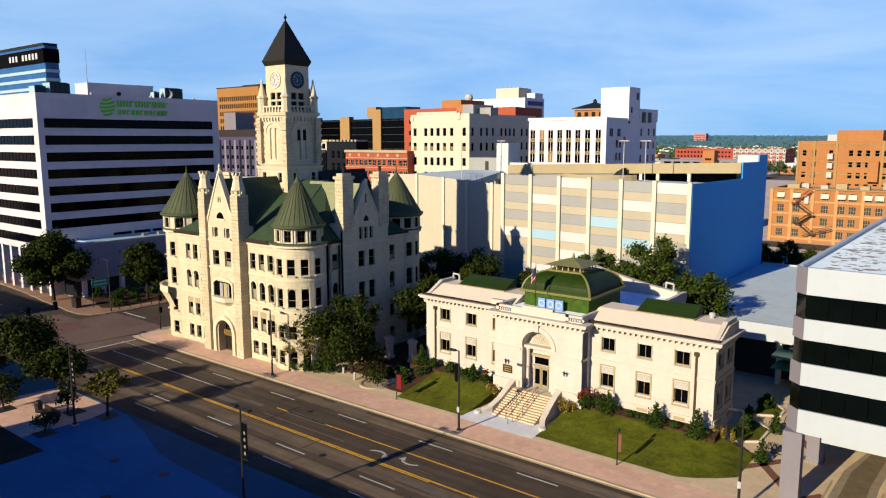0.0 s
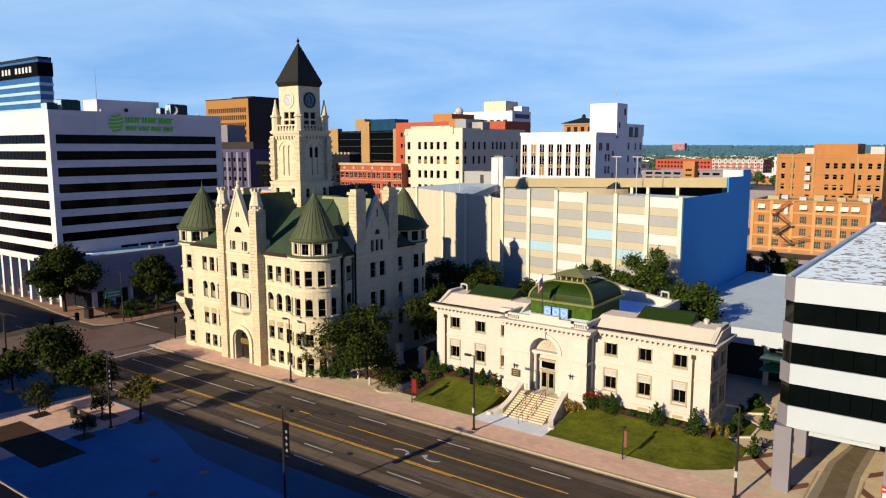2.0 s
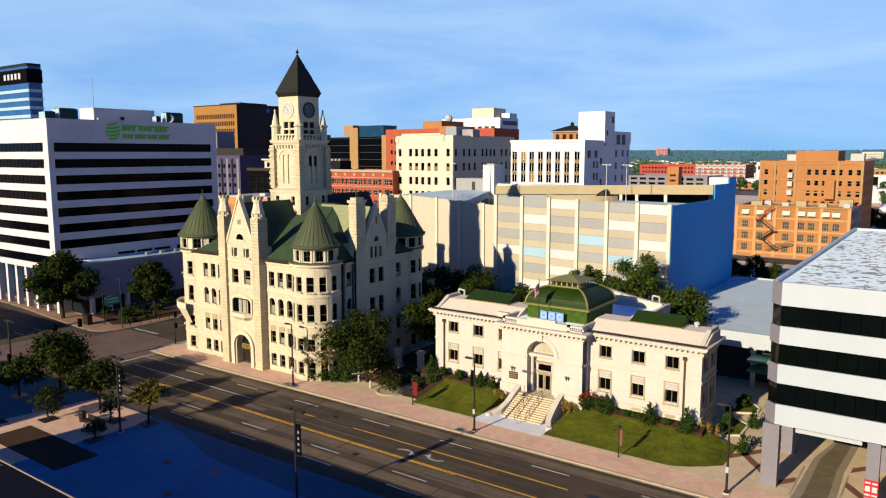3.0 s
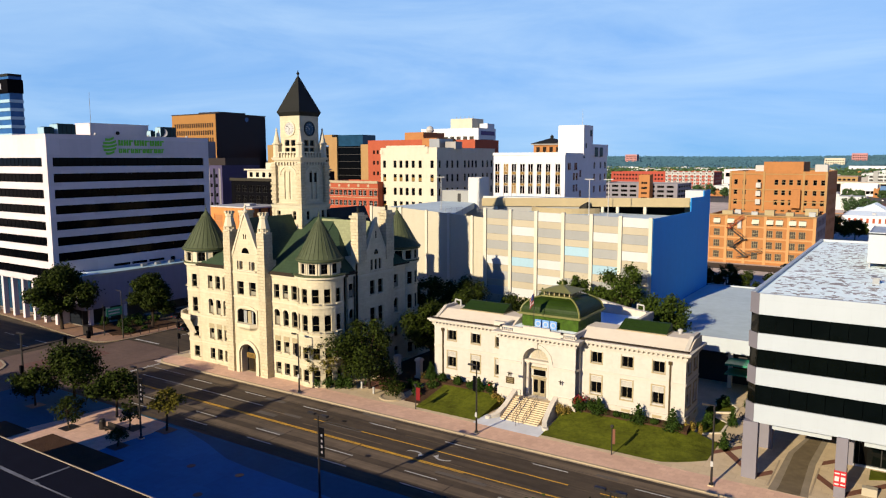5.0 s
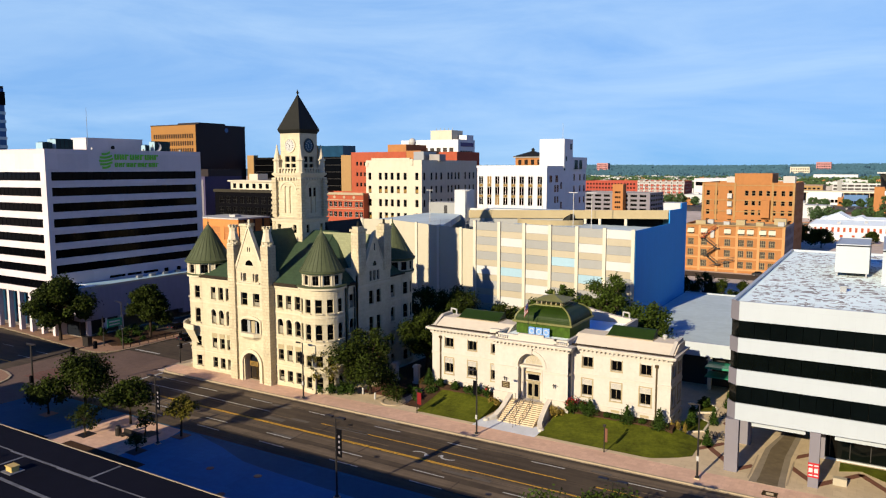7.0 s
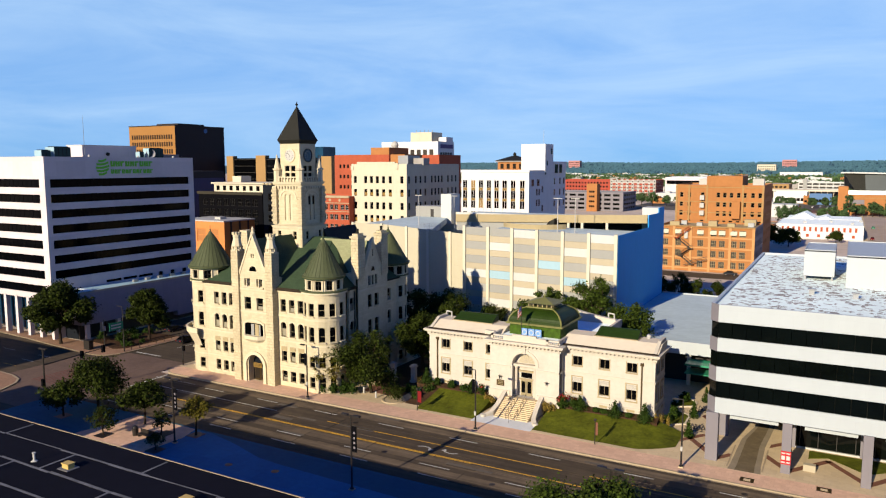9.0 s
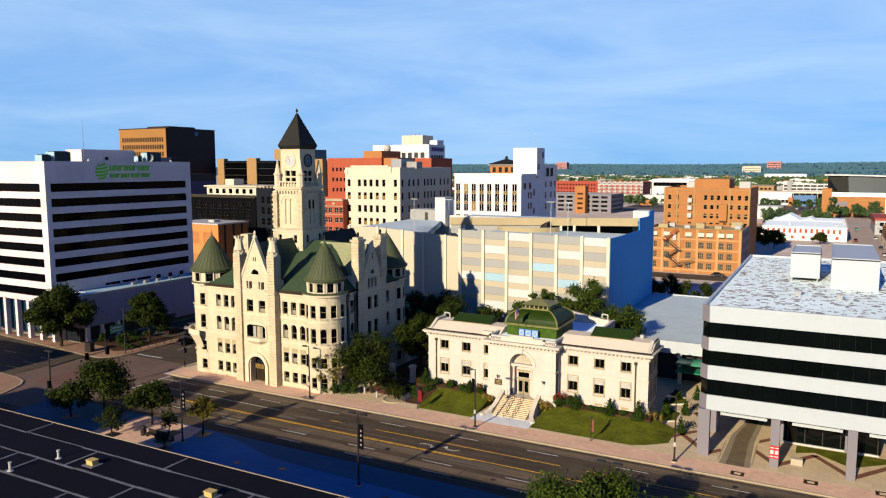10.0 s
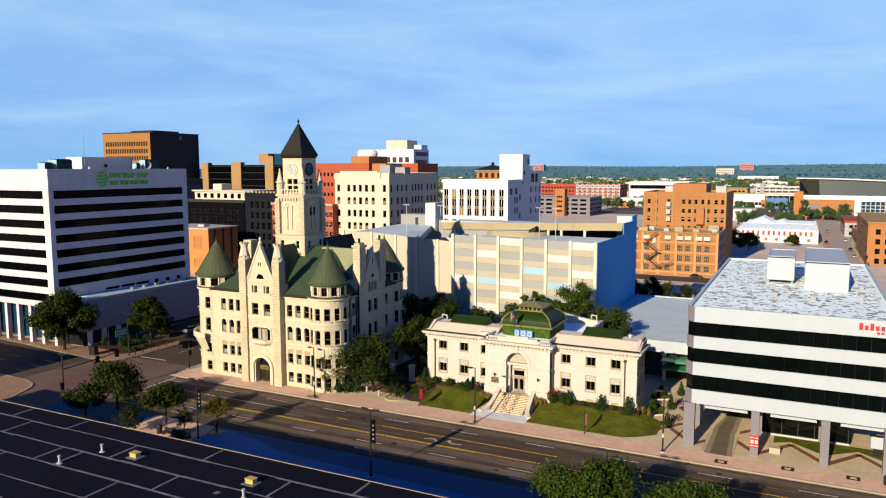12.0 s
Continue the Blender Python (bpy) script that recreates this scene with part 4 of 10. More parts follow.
part("entrance_back", boxes((BA, BB, GY + 1.3, GY + 1.5, 0.1, 5.6)), NAVY_WALL, hall, "dark recessed doorway")
for s in (-0.66, 0.66):
    d = part("door", boxes((GX + s - 0.62, GX + s + 0.62, GY + 1.18, GY + 1.28, 0.15, 2.6)), BRONZE, hall, "bronze-framed glass door leaf")
    part("pane", boxes((GX + s - 0.45, GX + s + 0.45, GY + 1.14, GY + 1.17, 0.5, 2.4)), GLASS_BROWN, d)
part("hanging_sign", boxes((GX - 0.9, GX + 1.0, GY + 0.4, GY + 0.5, 2.7, 3.5)), GOLD_PANEL, hall, "gold sign board hung in the archway")
for k in range(3):
    part("sign_bar", boxes((GX - 0.7, GX + 0.8, GY + 0.385, GY + 0.4, 2.85 + 0.2 * k, 2.94 + 0.2 * k)), BRONZE, hall)
# Dark sheet on the wall imitates the shade of a deep recess.
lo = part("loggia_opening", boxes((GX - 2.1, GX + 2.1, GY - 0.05, GY - 0.012, 8.5, 10.75)), GLASS, hall, "dark sheet standing for the shaded loggia recess, with pale strips")
for x in (-2.3, 2.3):
    part("loggia_frame", boxes((GX + x - 0.15, GX + x + 0.15, GY - 0.18, GY + 0.1, 8.4, 10.9)), LIME_TRIM, hall)
# Grey strips paint reflections; the cream one stands for a column.
for x, w, m in ((-0.55, 0.16, GAR_GREY), (-0.2, 0.16, GAR_GREY), (0.62, 0.42, CREAM_TRIM), (1.3, 0.14, GAR_GREY)):
    part("curtain", boxes((GX + x - w, GX + x + w, GY - 0.1, GY - 0.055, 8.6, 10.6)), m, lo, "pale strip for the loggia column and painted reflections")
bm = bmesh.new()
for k in range(10):
    a0, a1 = math.pi * k / 10, math.pi * (k + 1) / 10
    pts = [(GX - 2.15 * math.cos(a), 10.3 + 0.75 * math.sin(a)) for a in (a0, a1)] + [(GX - 2.5 * math.cos(a), 10.3 + 1.15 * math.sin(a)) for a in (a1, a0)]
    hull(bm, [(x, GY - 0.2, z) for x, z in pts], [(x, GY + 0.05, z) for x, z in pts])
part("loggia_arch", bm, LIME_TRIM, hall)
bm = bmesh.new()
hull(bm, [(x, y, 7.5) for x, y in ((GX - 1.9, GY), (GX - 1.1, GY - 0.5), (GX + 1.1, GY - 0.5), (GX + 1.9, GY))], [(x, y, 8.0) for x, y in ((GX - 2.5, GY), (GX - 1.5, GY - 0.95), (GX + 1.5, GY - 0.95), (GX + 2.5, GY))])
hull(bm, [(x, y, 8.0) for x, y in ((GX - 2.5, GY), (GX - 1.5, GY - 0.95), (GX + 1.5, GY - 0.95), (GX + 2.5, GY))], [(x, y, 8.6) for x, y in ((GX - 2.5, GY), (GX - 1.5, GY - 0.95), (GX + 1.5, GY - 0.95), (GX + 2.5, GY))])
part("balcony", bm, LIME_TRIM, hall, "shallow bowed stone balcony")
# gable wall
bm = bmesh.new()
out = [(BA, 18.8), (BB, 18.8), (BB, 19.4), (GX, 26.0), (BA, 19.4)]
hull(bm, [(x, GY, z) for x, z in out], [(x, GY + 0.5, z) for x, z in out])
part("gable", bm, LIME, hall, "steep stone gable")
bm = bmesh.new()
for sx in (-1, 1):
    pts = [(GX + sx * 3.15, 19.0), (GX, 26.2), (GX, 26.75), (GX + sx * 3.35, 19.4)]
    hull(bm, [(x, GY - 0.12, z) for x, z in pts][::sx], [(x, GY + 0.62, z) for x, z in pts][::sx])
turned(bm, GX, GY + 0.25, [(0.3, 26.3), (0.42, 26.7), (0.2, 26.9), (0.16, 27.2), (0.24, 27.35), (0.06, 27.75)], 8)
part("gable_coping", bm, LIME_TRIM, hall)
lun = bmesh.new()
fan = [(GX - 0.85 * math.cos(math.pi * k / 10), 19.95 + 0.9 * math.sin(math.pi * k / 10)) for k in range(11)]
hull(lun, [(x, GY - 0.02, z) for x, z in fan], [(x, GY + 0.1, z) for x, z in fan])
part("lunette", lun, GLASS, hall, "half-round dark attic window")
part("lunette_sill", boxes((GX - 1.15, GX + 1.15, GY - 0.12, GY + 0.05, 19.75, 19.95)), LIME_TRIM, hall)
part("slit_window", boxes((GX - 0.35, GX - 0.15, GY - 0.02, GY + 0.1, 22.3, 23.0)), GLASS, hall)
part("slit_window", boxes((GX + 0.1, GX + 0.3, GY - 0.02, GY + 0.1, 22.3, 23.0)), GLASS, hall)
for z in (12.6, 16.6):
    part("string_course", boxes((BA - 0.1, BB + 0.1, GY - 0.12, GY + 0.03, z, z + 0.3)), LIME_TRIM, hall)
# rough piers with pinnacles beside the gable
for x0, x1 in ((-94.0, BA), (BB, -84.6)):
    cx, w = (x0 + x1) / 2, (x1 - x0) / 2
    z = 0.1
    r = random.Random(int(cx * 10))
    pier = part("pier", boxes((x0 + 0.05, x1 - 0.05, 61.2, 62.85, 0.1, 23.4)), LIME_ROCK, hall, "rock-faced stone pier")
    while z < 23.4:                                          # coursed rock-faced quoins, each uneven
        h = r.uniform(0.42, 0.6)
        e = r.uniform(0.0, 0.06)
        part("stone_block", boxes((x0 - e, x1 + e, 61.1 - e, 62.9, z, z + h - 0.018)), LIME_ROCK, pier)
        z += h
    bm = bmesh.new()
    turned(bm, cx, 61.9, [(w + 0.1, 23.2), (w + 0.26, 23.4), (w + 0.26, 23.62), (w + 0.1, 23.7), (w + 0.1, 24.05), (w + 0.22, 24.15), (w + 0.2, 24.3), (w + 0.1, 24.6), (w * 0.98, 25.1), (w * 0.86, 25.5), (w * 0.8, 25.7), (w * 0.92, 25.78), (w * 0.92, 26.25), (0.2, 26.3), (0.05, 26.6)], 8, math.pi / 8)
    part("pinnacle", bm, LIME_TRIM, hall, "bell-shaped octagonal stone pinnacle")
    for k in range(8):
        a = 2 * math.pi * k / 8
        px, py = cx + (w * 0.8) * math.cos(a), 61.9 + (w * 0.8) * math.sin(a)
        part("crenel", boxes((px - 0.15, px + 0.15, py - 0.15, py + 0.15, 26.2, 26.62)), LIME_ROCK, hall)
        px, py = cx + (w + 0.1) * math.cos(a), 61.9 + (w + 0.1) * math.sin(a)
        part("corbel", boxes((px - 0.1, px + 0.1, py - 0.1, py + 0.1, 23.68, 24.1)), LIME_ROCK, hall)
for row in ((-94.0, -84.6, 63.1, 63.6, 0.1, 19.0), (-93.9, -92.55, 62.0, 63.1, 0.1, 19.0), (-86.05, -84.7, 62.0, 63.1, 0.1, 19.0), (BA, BB, 62.05, 63.1, 6.0, 8.3), (BA, BB, 62.2, 63.1, 11.2, 19.0)):
    part("bay_side", boxes(row), LIME, hall)

# roofs
bm = bmesh.new()
EAVES = [(-104.9, 62.0), (-77.3, 62.0), (-73.2, 66.6), (-73.2, 84.2), (-77.5, 88.8), (-104.9, 88.8)]
hull(bm, [(x, y, 17.2) for x, y in EAVES], [(-95.5, 75.0, 25.0), (-82.0, 75.0, 25.0), (-82.0, 75.3, 25.0), (-82.0, 75.7, 25.0), (-82.0, 76.0, 25.0), (-95.5, 76.0, 25.0)])
part("roof", bm, SHINGLE, hall, "green shingled hip roof")
bm = bmesh.new()
slab(bm, [(x + (-0.1 if x < -90 else 0.1), y + (-0.1 if y < 75 else 0.1)) for x, y in EAVES], 16.95, 17.19)
part("roof_eave", bm, BARK, hall, "dark brown eaves")


for o, e in (((-102.0, 62.02), (-94.1, 62.2)), ((-84.5, 62.02), (-79.6, 62.2)), ((-73.42, 68.2), (-73.2, 69.5))):
    part("gutter", boxes((o[0], e[0], o[1], e[1], 17.2, 17.42)), BARK, hall, "dark eaves gutter")


def gable_roof(x0, x1, y0, y1, z0, z1, along):
    bm = bmesh.new()
    if along == "y":
        c = (x0 + x1) / 2
        ends = [[(x0, y, z0), (x1, y, z0), (c, y, z1)] for y in (y0, y1)]
    else:
        c = (y0 + y1) / 2
        ends = [[(x, y0, z0), (x, c, z1), (x, y1, z0)] for x in (x0, x1)]
    hull(bm, ends[0], ends[1])
    return bm


part("roof", gable_roof(-93.6, -85.0, 62.1, 76, 17.3, 25.6, "y"), SHINGLE, hall, "steep green roof behind the front gable")
part("roof", gable_roof(-84.5, -73.6, 69.9, 79.0, 17.8, 24.9, "x"), PALE_ROOF, hall, "steep pale green roof behind the east gable")
# Slate tone here imitates the shaded slope of the north roof.
part("roof", gable_roof(-91.2, -82.6, 78.2, 88.6, 18.0, 26.3, "y"), SLATE, hall, "steep roof of the north wing with shade in its dark colour")

# east pavilion with gable and twin chimneys
EX = -72.9
e_rows = ((1.0, 3.0), (4.4, 6.6), (8.2, 10.8), (13.0, 15.3))
pierced(hall, (EX, 69.7, 0.1), (0, 1, 0), 9.3, 19.4, [(c - 0.65, c + 0.65, *r) for c in (3.7, 5.8) for r in e_rows] + [(c - 0.33, c + 0.33, 17.0, 18.7) for c in (3.6, 4.65, 5.7)], LIME, 0.4, mat_f=FRAME_TAN, sill=LIME_TRIM)
part("bay_side", boxes((-75.5, EX - 0.4, 69.7, 79.0, 0.1, 19.5)), LIME, hall)
bm = bmesh.new()
out = [(71.7, 19.5), (77.1, 19.5), (74.4, 25.0)]
hull(bm, [(EX, y, z) for y, z in out], [(EX - 0.5, y, z) for y, z in out])
part("gable", bm, LIME, hall, "stone gable of the east wing")
part("slit_window", boxes((EX - 0.1, EX + 0.03, 74.3, 74.5, 22.2, 23.4)), GLASS, hall)
for sy in (-1, 1):
    bm = bmesh.new()
    pts = [(74.4 + sy * 2.75, 19.4), (74.4, 24.95), (74.4, 25.3), (74.4 + sy * 2.95, 19.5)]
    hull(bm, [(EX - 0.55, y, z) for y, z in pts], [(EX + 0.1, y, z) for y, z in pts])
    part("gable_coping", bm, LIME_TRIM, hall)
part("gable_coping", boxes((EX - 0.1, EX + 0.12, 74.15, 74.65, 24.7, 25.6)), LIME_TRIM, hall)
bm = bmesh.new()
fan = [(74.4 - 0.5 * math.cos(math.pi * k / 10), 19.6 + 0.8 * math.sin(math.pi * k / 10)) for k in range(11)]
hull(bm, [(EX + 0.03, y, z) for y, z in fan], [(EX - 0.1, y, z) for y, z in fan])
part("attic_window", bm, GLASS, hall)
part("string_course", boxes((EX - 0.02, EX + 0.12, 69.7, 79.0, 16.3, 16.6)), LIME_TRIM, hall)
for y0, y1 in ((69.75, 71.75), (77.0, 79.0)):
    z = 18.5
    r = random.Random(int(y0))
    ch = part("chimney", boxes((-74.15, EX + 0.1, y0 + 0.05, y1 - 0.05, 18.5, 25.7)), LIME_ROCK, hall, "broad rock-faced stone chimney")
    while z < 25.6:
        h = r.uniform(0.42, 0.6)
        e = r.uniform(0.0, 0.05)
        part("stone_block", boxes((-74.2 - e, EX + 0.15 + e, y0 - e, y1 + e, z, z + h - 0.02)), LIME_ROCK, ch)
        z += h
    part("chimney_cap", boxes((-74.4, EX + 0.35, y0 - 0.2, y1 + 0.2, 25.7, 26.1)), LIME_ROCK, ch), part("chimney_cap", boxes((-74.05, EX, y0 + 0.15, y1 - 0.15, 26.1, 26.5)), LIME_ROCK, ch)
    pots = bmesh.new()
    turned(pots, -73.5, (y0 + y1) / 2, [(0.28, 26.5), (0.22, 26.6), (0.2, 27.2), (0.26, 27.3)], 10)
    part("chimney_pot", pots, SLATE, ch)
# drainpipe and west chimneys
part("drainpipe", boxes((-73.55, -73.4, 69.4, 69.6, 0.2, 17.0)), FRAME_DARK, hall)
for cx, cy in ((-99.5, 71.0), (-95.5, 83.0)):
    bm = boxes((cx - 0.8, cx + 0.8, cy - 0.9, cy + 0.9, 18, 25.5), (cx - 0.95, cx + 0.95, cy - 1.05, cy + 1.05, 25.5, 26.0))
    part("chimney", bm, LIME_ROCK, hall, "square stone chimney")

# clock tower
TX, TY = -90.4, 75.5


def ringed(h, z):
    return [(TX - h, TY - h, z), (TX + h, TY - h, z), (TX + h, TY + h, z), (TX - h, TY + h, z)]


def around(half, z0, holes_s, holes_e, hh, mat, **kw):
    """Four faces of the tower; the same openings on opposite sides."""
    for o, u, hs in (((TX - half, TY - half, z0), (1, 0, 0), holes_s), ((TX + half, TY - half, z0), (0, 1, 0), holes_e),
                     ((TX + half, TY + half, z0), (-1, 0, 0), holes_s), ((TX - half, TY + half, z0), (0, -1, 0), holes_e)):
        pierced(hall, o, u, 2 * half, hh, hs, mat, 0.3, **kw)


around(3.5, 17.5, [(1.2, 2.0, 7.1, 8.6), (4.9, 5.7, 7.1, 8.6)], [(1.2, 2.0, 7.1, 8.6), (4.9, 5.7, 7.1, 8.6)], 9.6, LIME, mat_f=FRAME_TAN)
for z, h0, t in ((26.6, 3.7, 0.5), (27.1, 3.4, 0.3), (34.4, 3.2, 0.35), (34.75, 3.5, 0.45), (42.2, 2.45, 0.35)):
    bm = bmesh.new()
    hull(bm, ringed(h0 - 0.15, z), ringed(h0, z + t))
    part("string_course", bm, LIME_TRIM, hall)
shaft = [(2.1, 2.75, 0.8, 5.6, True), (3.25, 3.9, 0.8, 5.6, True)]
around(3.0, 27.3, shaft, shaft, 7.2, LIME, mat_f=LIME_TRIM, mat_g=LIME_TRIM, rows=1)
for side in range(4):                                        # brackets under the belfry cornice, and its low balustrade
    a = math.pi / 2 * side
    ca, sa = round(math.cos(a)), round(math.sin(a))
    for k in range(9):
        t = -2.8 + 0.7 * k
        for nm, rad, hw, hd, z0, z1 in (("bracket", 3.2, 0.16, 0.16, 33.95, 34.45), ("balustrade_post", 2.95, 0.12, 0.12, 35.2, 36.0)):
            cx, cy = TX + t * ca + rad * sa, TY + t * sa - rad * ca
            part(nm, boxes((cx - hw, cx + hw, cy - hd, cy + hd, z0, z1)), LIME_TRIM, hall)
    ex, ey = (3.05, 0.16) if ca else (0.16, 3.05)
    cx, cy = TX + 2.95 * sa, TY - 2.95 * ca
    part("balustrade_rail", boxes((cx - ex, cx + ex, cy - ey, cy + ey, 36.0, 36.2)) if ca else boxes((cx - ex, cx + ex, cy - 2.78, cy + 2.78, 36.0, 36.2)), LIME_TRIM, hall)
    for z, h in ((28.6, 0.14), (30.2, 0.14)):
        r0 = 3.04
        px, py = TX + r0 * sa, TY - r0 * ca
        hx, hy = (0.95, 0.06) if ca else (0.06, 0.95)
        for s in (-1.72, 1.72):
            part("stone_band", boxes((px + s * abs(ca) - hx * 0.8, px + s * abs(ca) + hx * 0.8, py + s * abs(sa) - hy * 0.8, py + s * abs(sa) + hy * 0.8, z, z + h)), LIME_TRIM, hall)
small = bmesh.new()
for a in (-0.575, 0.575):
    box(small, TX + 2.8, TX + 2.99, TY + a - 0.3, TY + a + 0.3, 31.0, 32.6)
part("shaft_window", small, GLASS, hall, "narrow paired belfry windows")
for sx, sy in ((-1, -1), (1, -1), (1, 1), (-1, 1)):
    bm = bmesh.new()
    box(bm, TX + sx * 3.0 - 0.45, TX + sx * 3.0 + 0.45, TY + sy * 3.0 - 0.45, TY + sy * 3.0 + 0.45, 27.3, 34.4)
    butt = part("tower_buttress", bm, LIME_TRIM, hall)
    if (sx, sy) != (-1, 1):
        for k in range(15):
            e = 0.62 if k % 2 else 0.50
            z = 27.4 + 0.46 * k
            part("quoin", boxes((TX + sx * 3.0 - e, TX + sx * 3.0 + e, TY + sy * 3.0 - e, TY + sy * 3.0 + e, z, z + 0.40)), LIME_ROCK, butt)
        for k in range(18):
            e = 0.75 if k % 2 else 0.55
            z = 18.5 + 0.45 * k
            part("quoin", boxes((TX + sx * 3.56 - (e if sx > 0 else 0), TX + sx * 3.56 + (0 if sx > 0 else e), TY + sy * 3.56 - (e if sy > 0 else 0), TY + sy * 3.56 + (0 if sy > 0 else e), z, z + 0.40)), LIME_ROCK, butt)
    bm = bmesh.new()
    turned(bm, TX + sx * 2.75, TY + sy * 2.75, [(0.72, 35.1), (0.8, 35.3), (0.68, 35.45), (0.68, 37.3), (0.86, 37.45), (0.86, 37.65), (0.62, 37.75), (0.5, 38.3), (0.14, 39.8), (0.2, 39.95), (0.04, 40.3)], 8, math.pi / 8)
    part("pinnacle", bm, LIME_TRIM, hall, "small octagonal corner pinnacle")
bm = bmesh.new()
for k in range(12):
    a0, a1 = math.pi * k / 12, math.pi * (k + 1) / 12
    for z0, r0, r1 in ((32.2, 1.75, 2.05),):
        pts = [(-r0 * math.cos(a), z0 + r0 * math.sin(a) * 0.8) for a in (a0, a1)] + [(-r1 * math.cos(a), z0 + r1 * math.sin(a) * 0.8) for a in (a1, a0)]
        hull(bm, [(TX + x, TY - 3.12, z) for x, z in pts], [(TX + x, TY - 2.95, z) for x, z in pts])
        hull(bm, [(TX + 3.12, TY + x, z) for x, z in pts], [(TX + 2.95, TY + x, z) for x, z in pts])
part("blind_arch", bm, LIME_TRIM, hall)
quarter = [(1.05, 2.15, 0.45, 1.7), (1.05, 2.15, 1.95, 3.0), (2.45, 3.55, 0.45, 1.7), (2.45, 3.55, 1.95, 3.0)]
around(2.3, 35.2, quarter, quarter, 7.2, LIME, mat_f=FRAME_TAN, rows=1, mat_g=GLASS)
for dx, dy, face in ((0, -1, "S"), (1, 0, "E")):
    c = Vector((TX + dx * 2.32, TY + dy * 2.32, 40.1))
    dial, rim, handy, marks = bmesh.new(), bmesh.new(), bmesh.new(), bmesh.new()
    q = Vector((dx, dy, 0)).to_track_quat("Z", "Y")

    def disc(bm, r0, r1, d0, d1, seg=28):
        for k in range(seg):
            a0, a1 = 2 * math.pi * k / seg, 2 * math.pi * (k + 1) / seg
            ps = [(r0 * math.cos(a0), r0 * math.sin(a0)), (r1 * math.cos(a0), r1 * math.sin(a0)), (r1 * math.cos(a1), r1 * math.sin(a1)), (r0 * math.cos(a1), r0 * math.sin(a1))]
            hull(bm, [c + q @ Vector((x, y, d0)) for x, y in ps], [c + q @ Vector((x, y, d1)) for x, y in ps])

    disc(dial, 0.001, 1.1, 0.0, 0.04), disc(rim, 1.1, 1.28, 0.0, 0.12)
    up, side = (q.inverted() @ Z).normalized(), None
    side = up.cross(Vector((0, 0, 1)))
    for k in range(12):
        a = math.pi * k / 6
        d = up * math.cos(a) + side * math.sin(a)
        tube(marks, c + q @ (d * 0.66 + Vector((0, 0, 0.05))), c + q @ (d * 0.9 + Vector((0, 0, 0.05))), 0.045, 0.045, 4)
    for ang, ln, wd in ((200, 0.5, 0.06), (310, 0.8, 0.045)):
        d = up * math.cos(radians(ang)) + side * math.sin(radians(ang))
        tube(handy, c + q @ Vector((0, 0, 0.06)), c + q @ (d * ln + Vector((0, 0, 0.06))), wd, wd * 0.5, 4)
    # East dial and rim are dark copies that carry that side's shade.
    ck = part("clock", dial, CLOCK_WHITE if face == "S" else GLASS_BLUE, hall, "round white clock dial" if face == "S" else "round clock dial with blue shade in its colour")
    part("rim", rim, LIME_TRIM if face == "S" else SLATE, ck), part("hour_mark", marks, SLATE if face == "S" else SIGN_WHITE, ck), part("clock_pointer", handy, SLATE if face == "S" else SIGN_WHITE, ck)
bm = bmesh.new()
hull(bm, ringed(2.34, 42.25), ringed(2.62, 42.85))
hull(bm, ringed(2.64, 42.852), ringed(2.66, 42.97))
hull(bm, ringed(2.66, 42.972), ringed(0.06, 49.2))
part("tower_roof", bm, SLATE, hall, "dark pyramidal tower roof")
bm = bmesh.new()
turned(bm, TX, TY, [(0.12, 49.0), (0.1, 49.3), (0.28, 49.55), (0.1, 49.8), (0.04, 50.1)], 10)
part("finial", bm, SLATE, hall)

# Dark ground added behind the hall to weaken bounced light.
for k, (x0, x1, y0, y1) in enumerate(((-72.6, -62.5, 72.0, 107.9), (-62.5, -39.6, 97.0, 107.9), (-104.0, -72.6, 92.0, 107.9))):
    solo("planting_bed", boxes((x0, x1, y0, y1, 0.02, 0.16)), MULCH, "dark ground added to cut light bouncing onto the garage", "flower bed", "structure")

# ---- pale stone library ----
lib = thing("library", -41.8, 80, 1.2, "pale stone two-storey classical library with green tiled dome", "building")
UP, LOW = (7.92, 9.38), (3.8, 5.32)
LB = 1.2


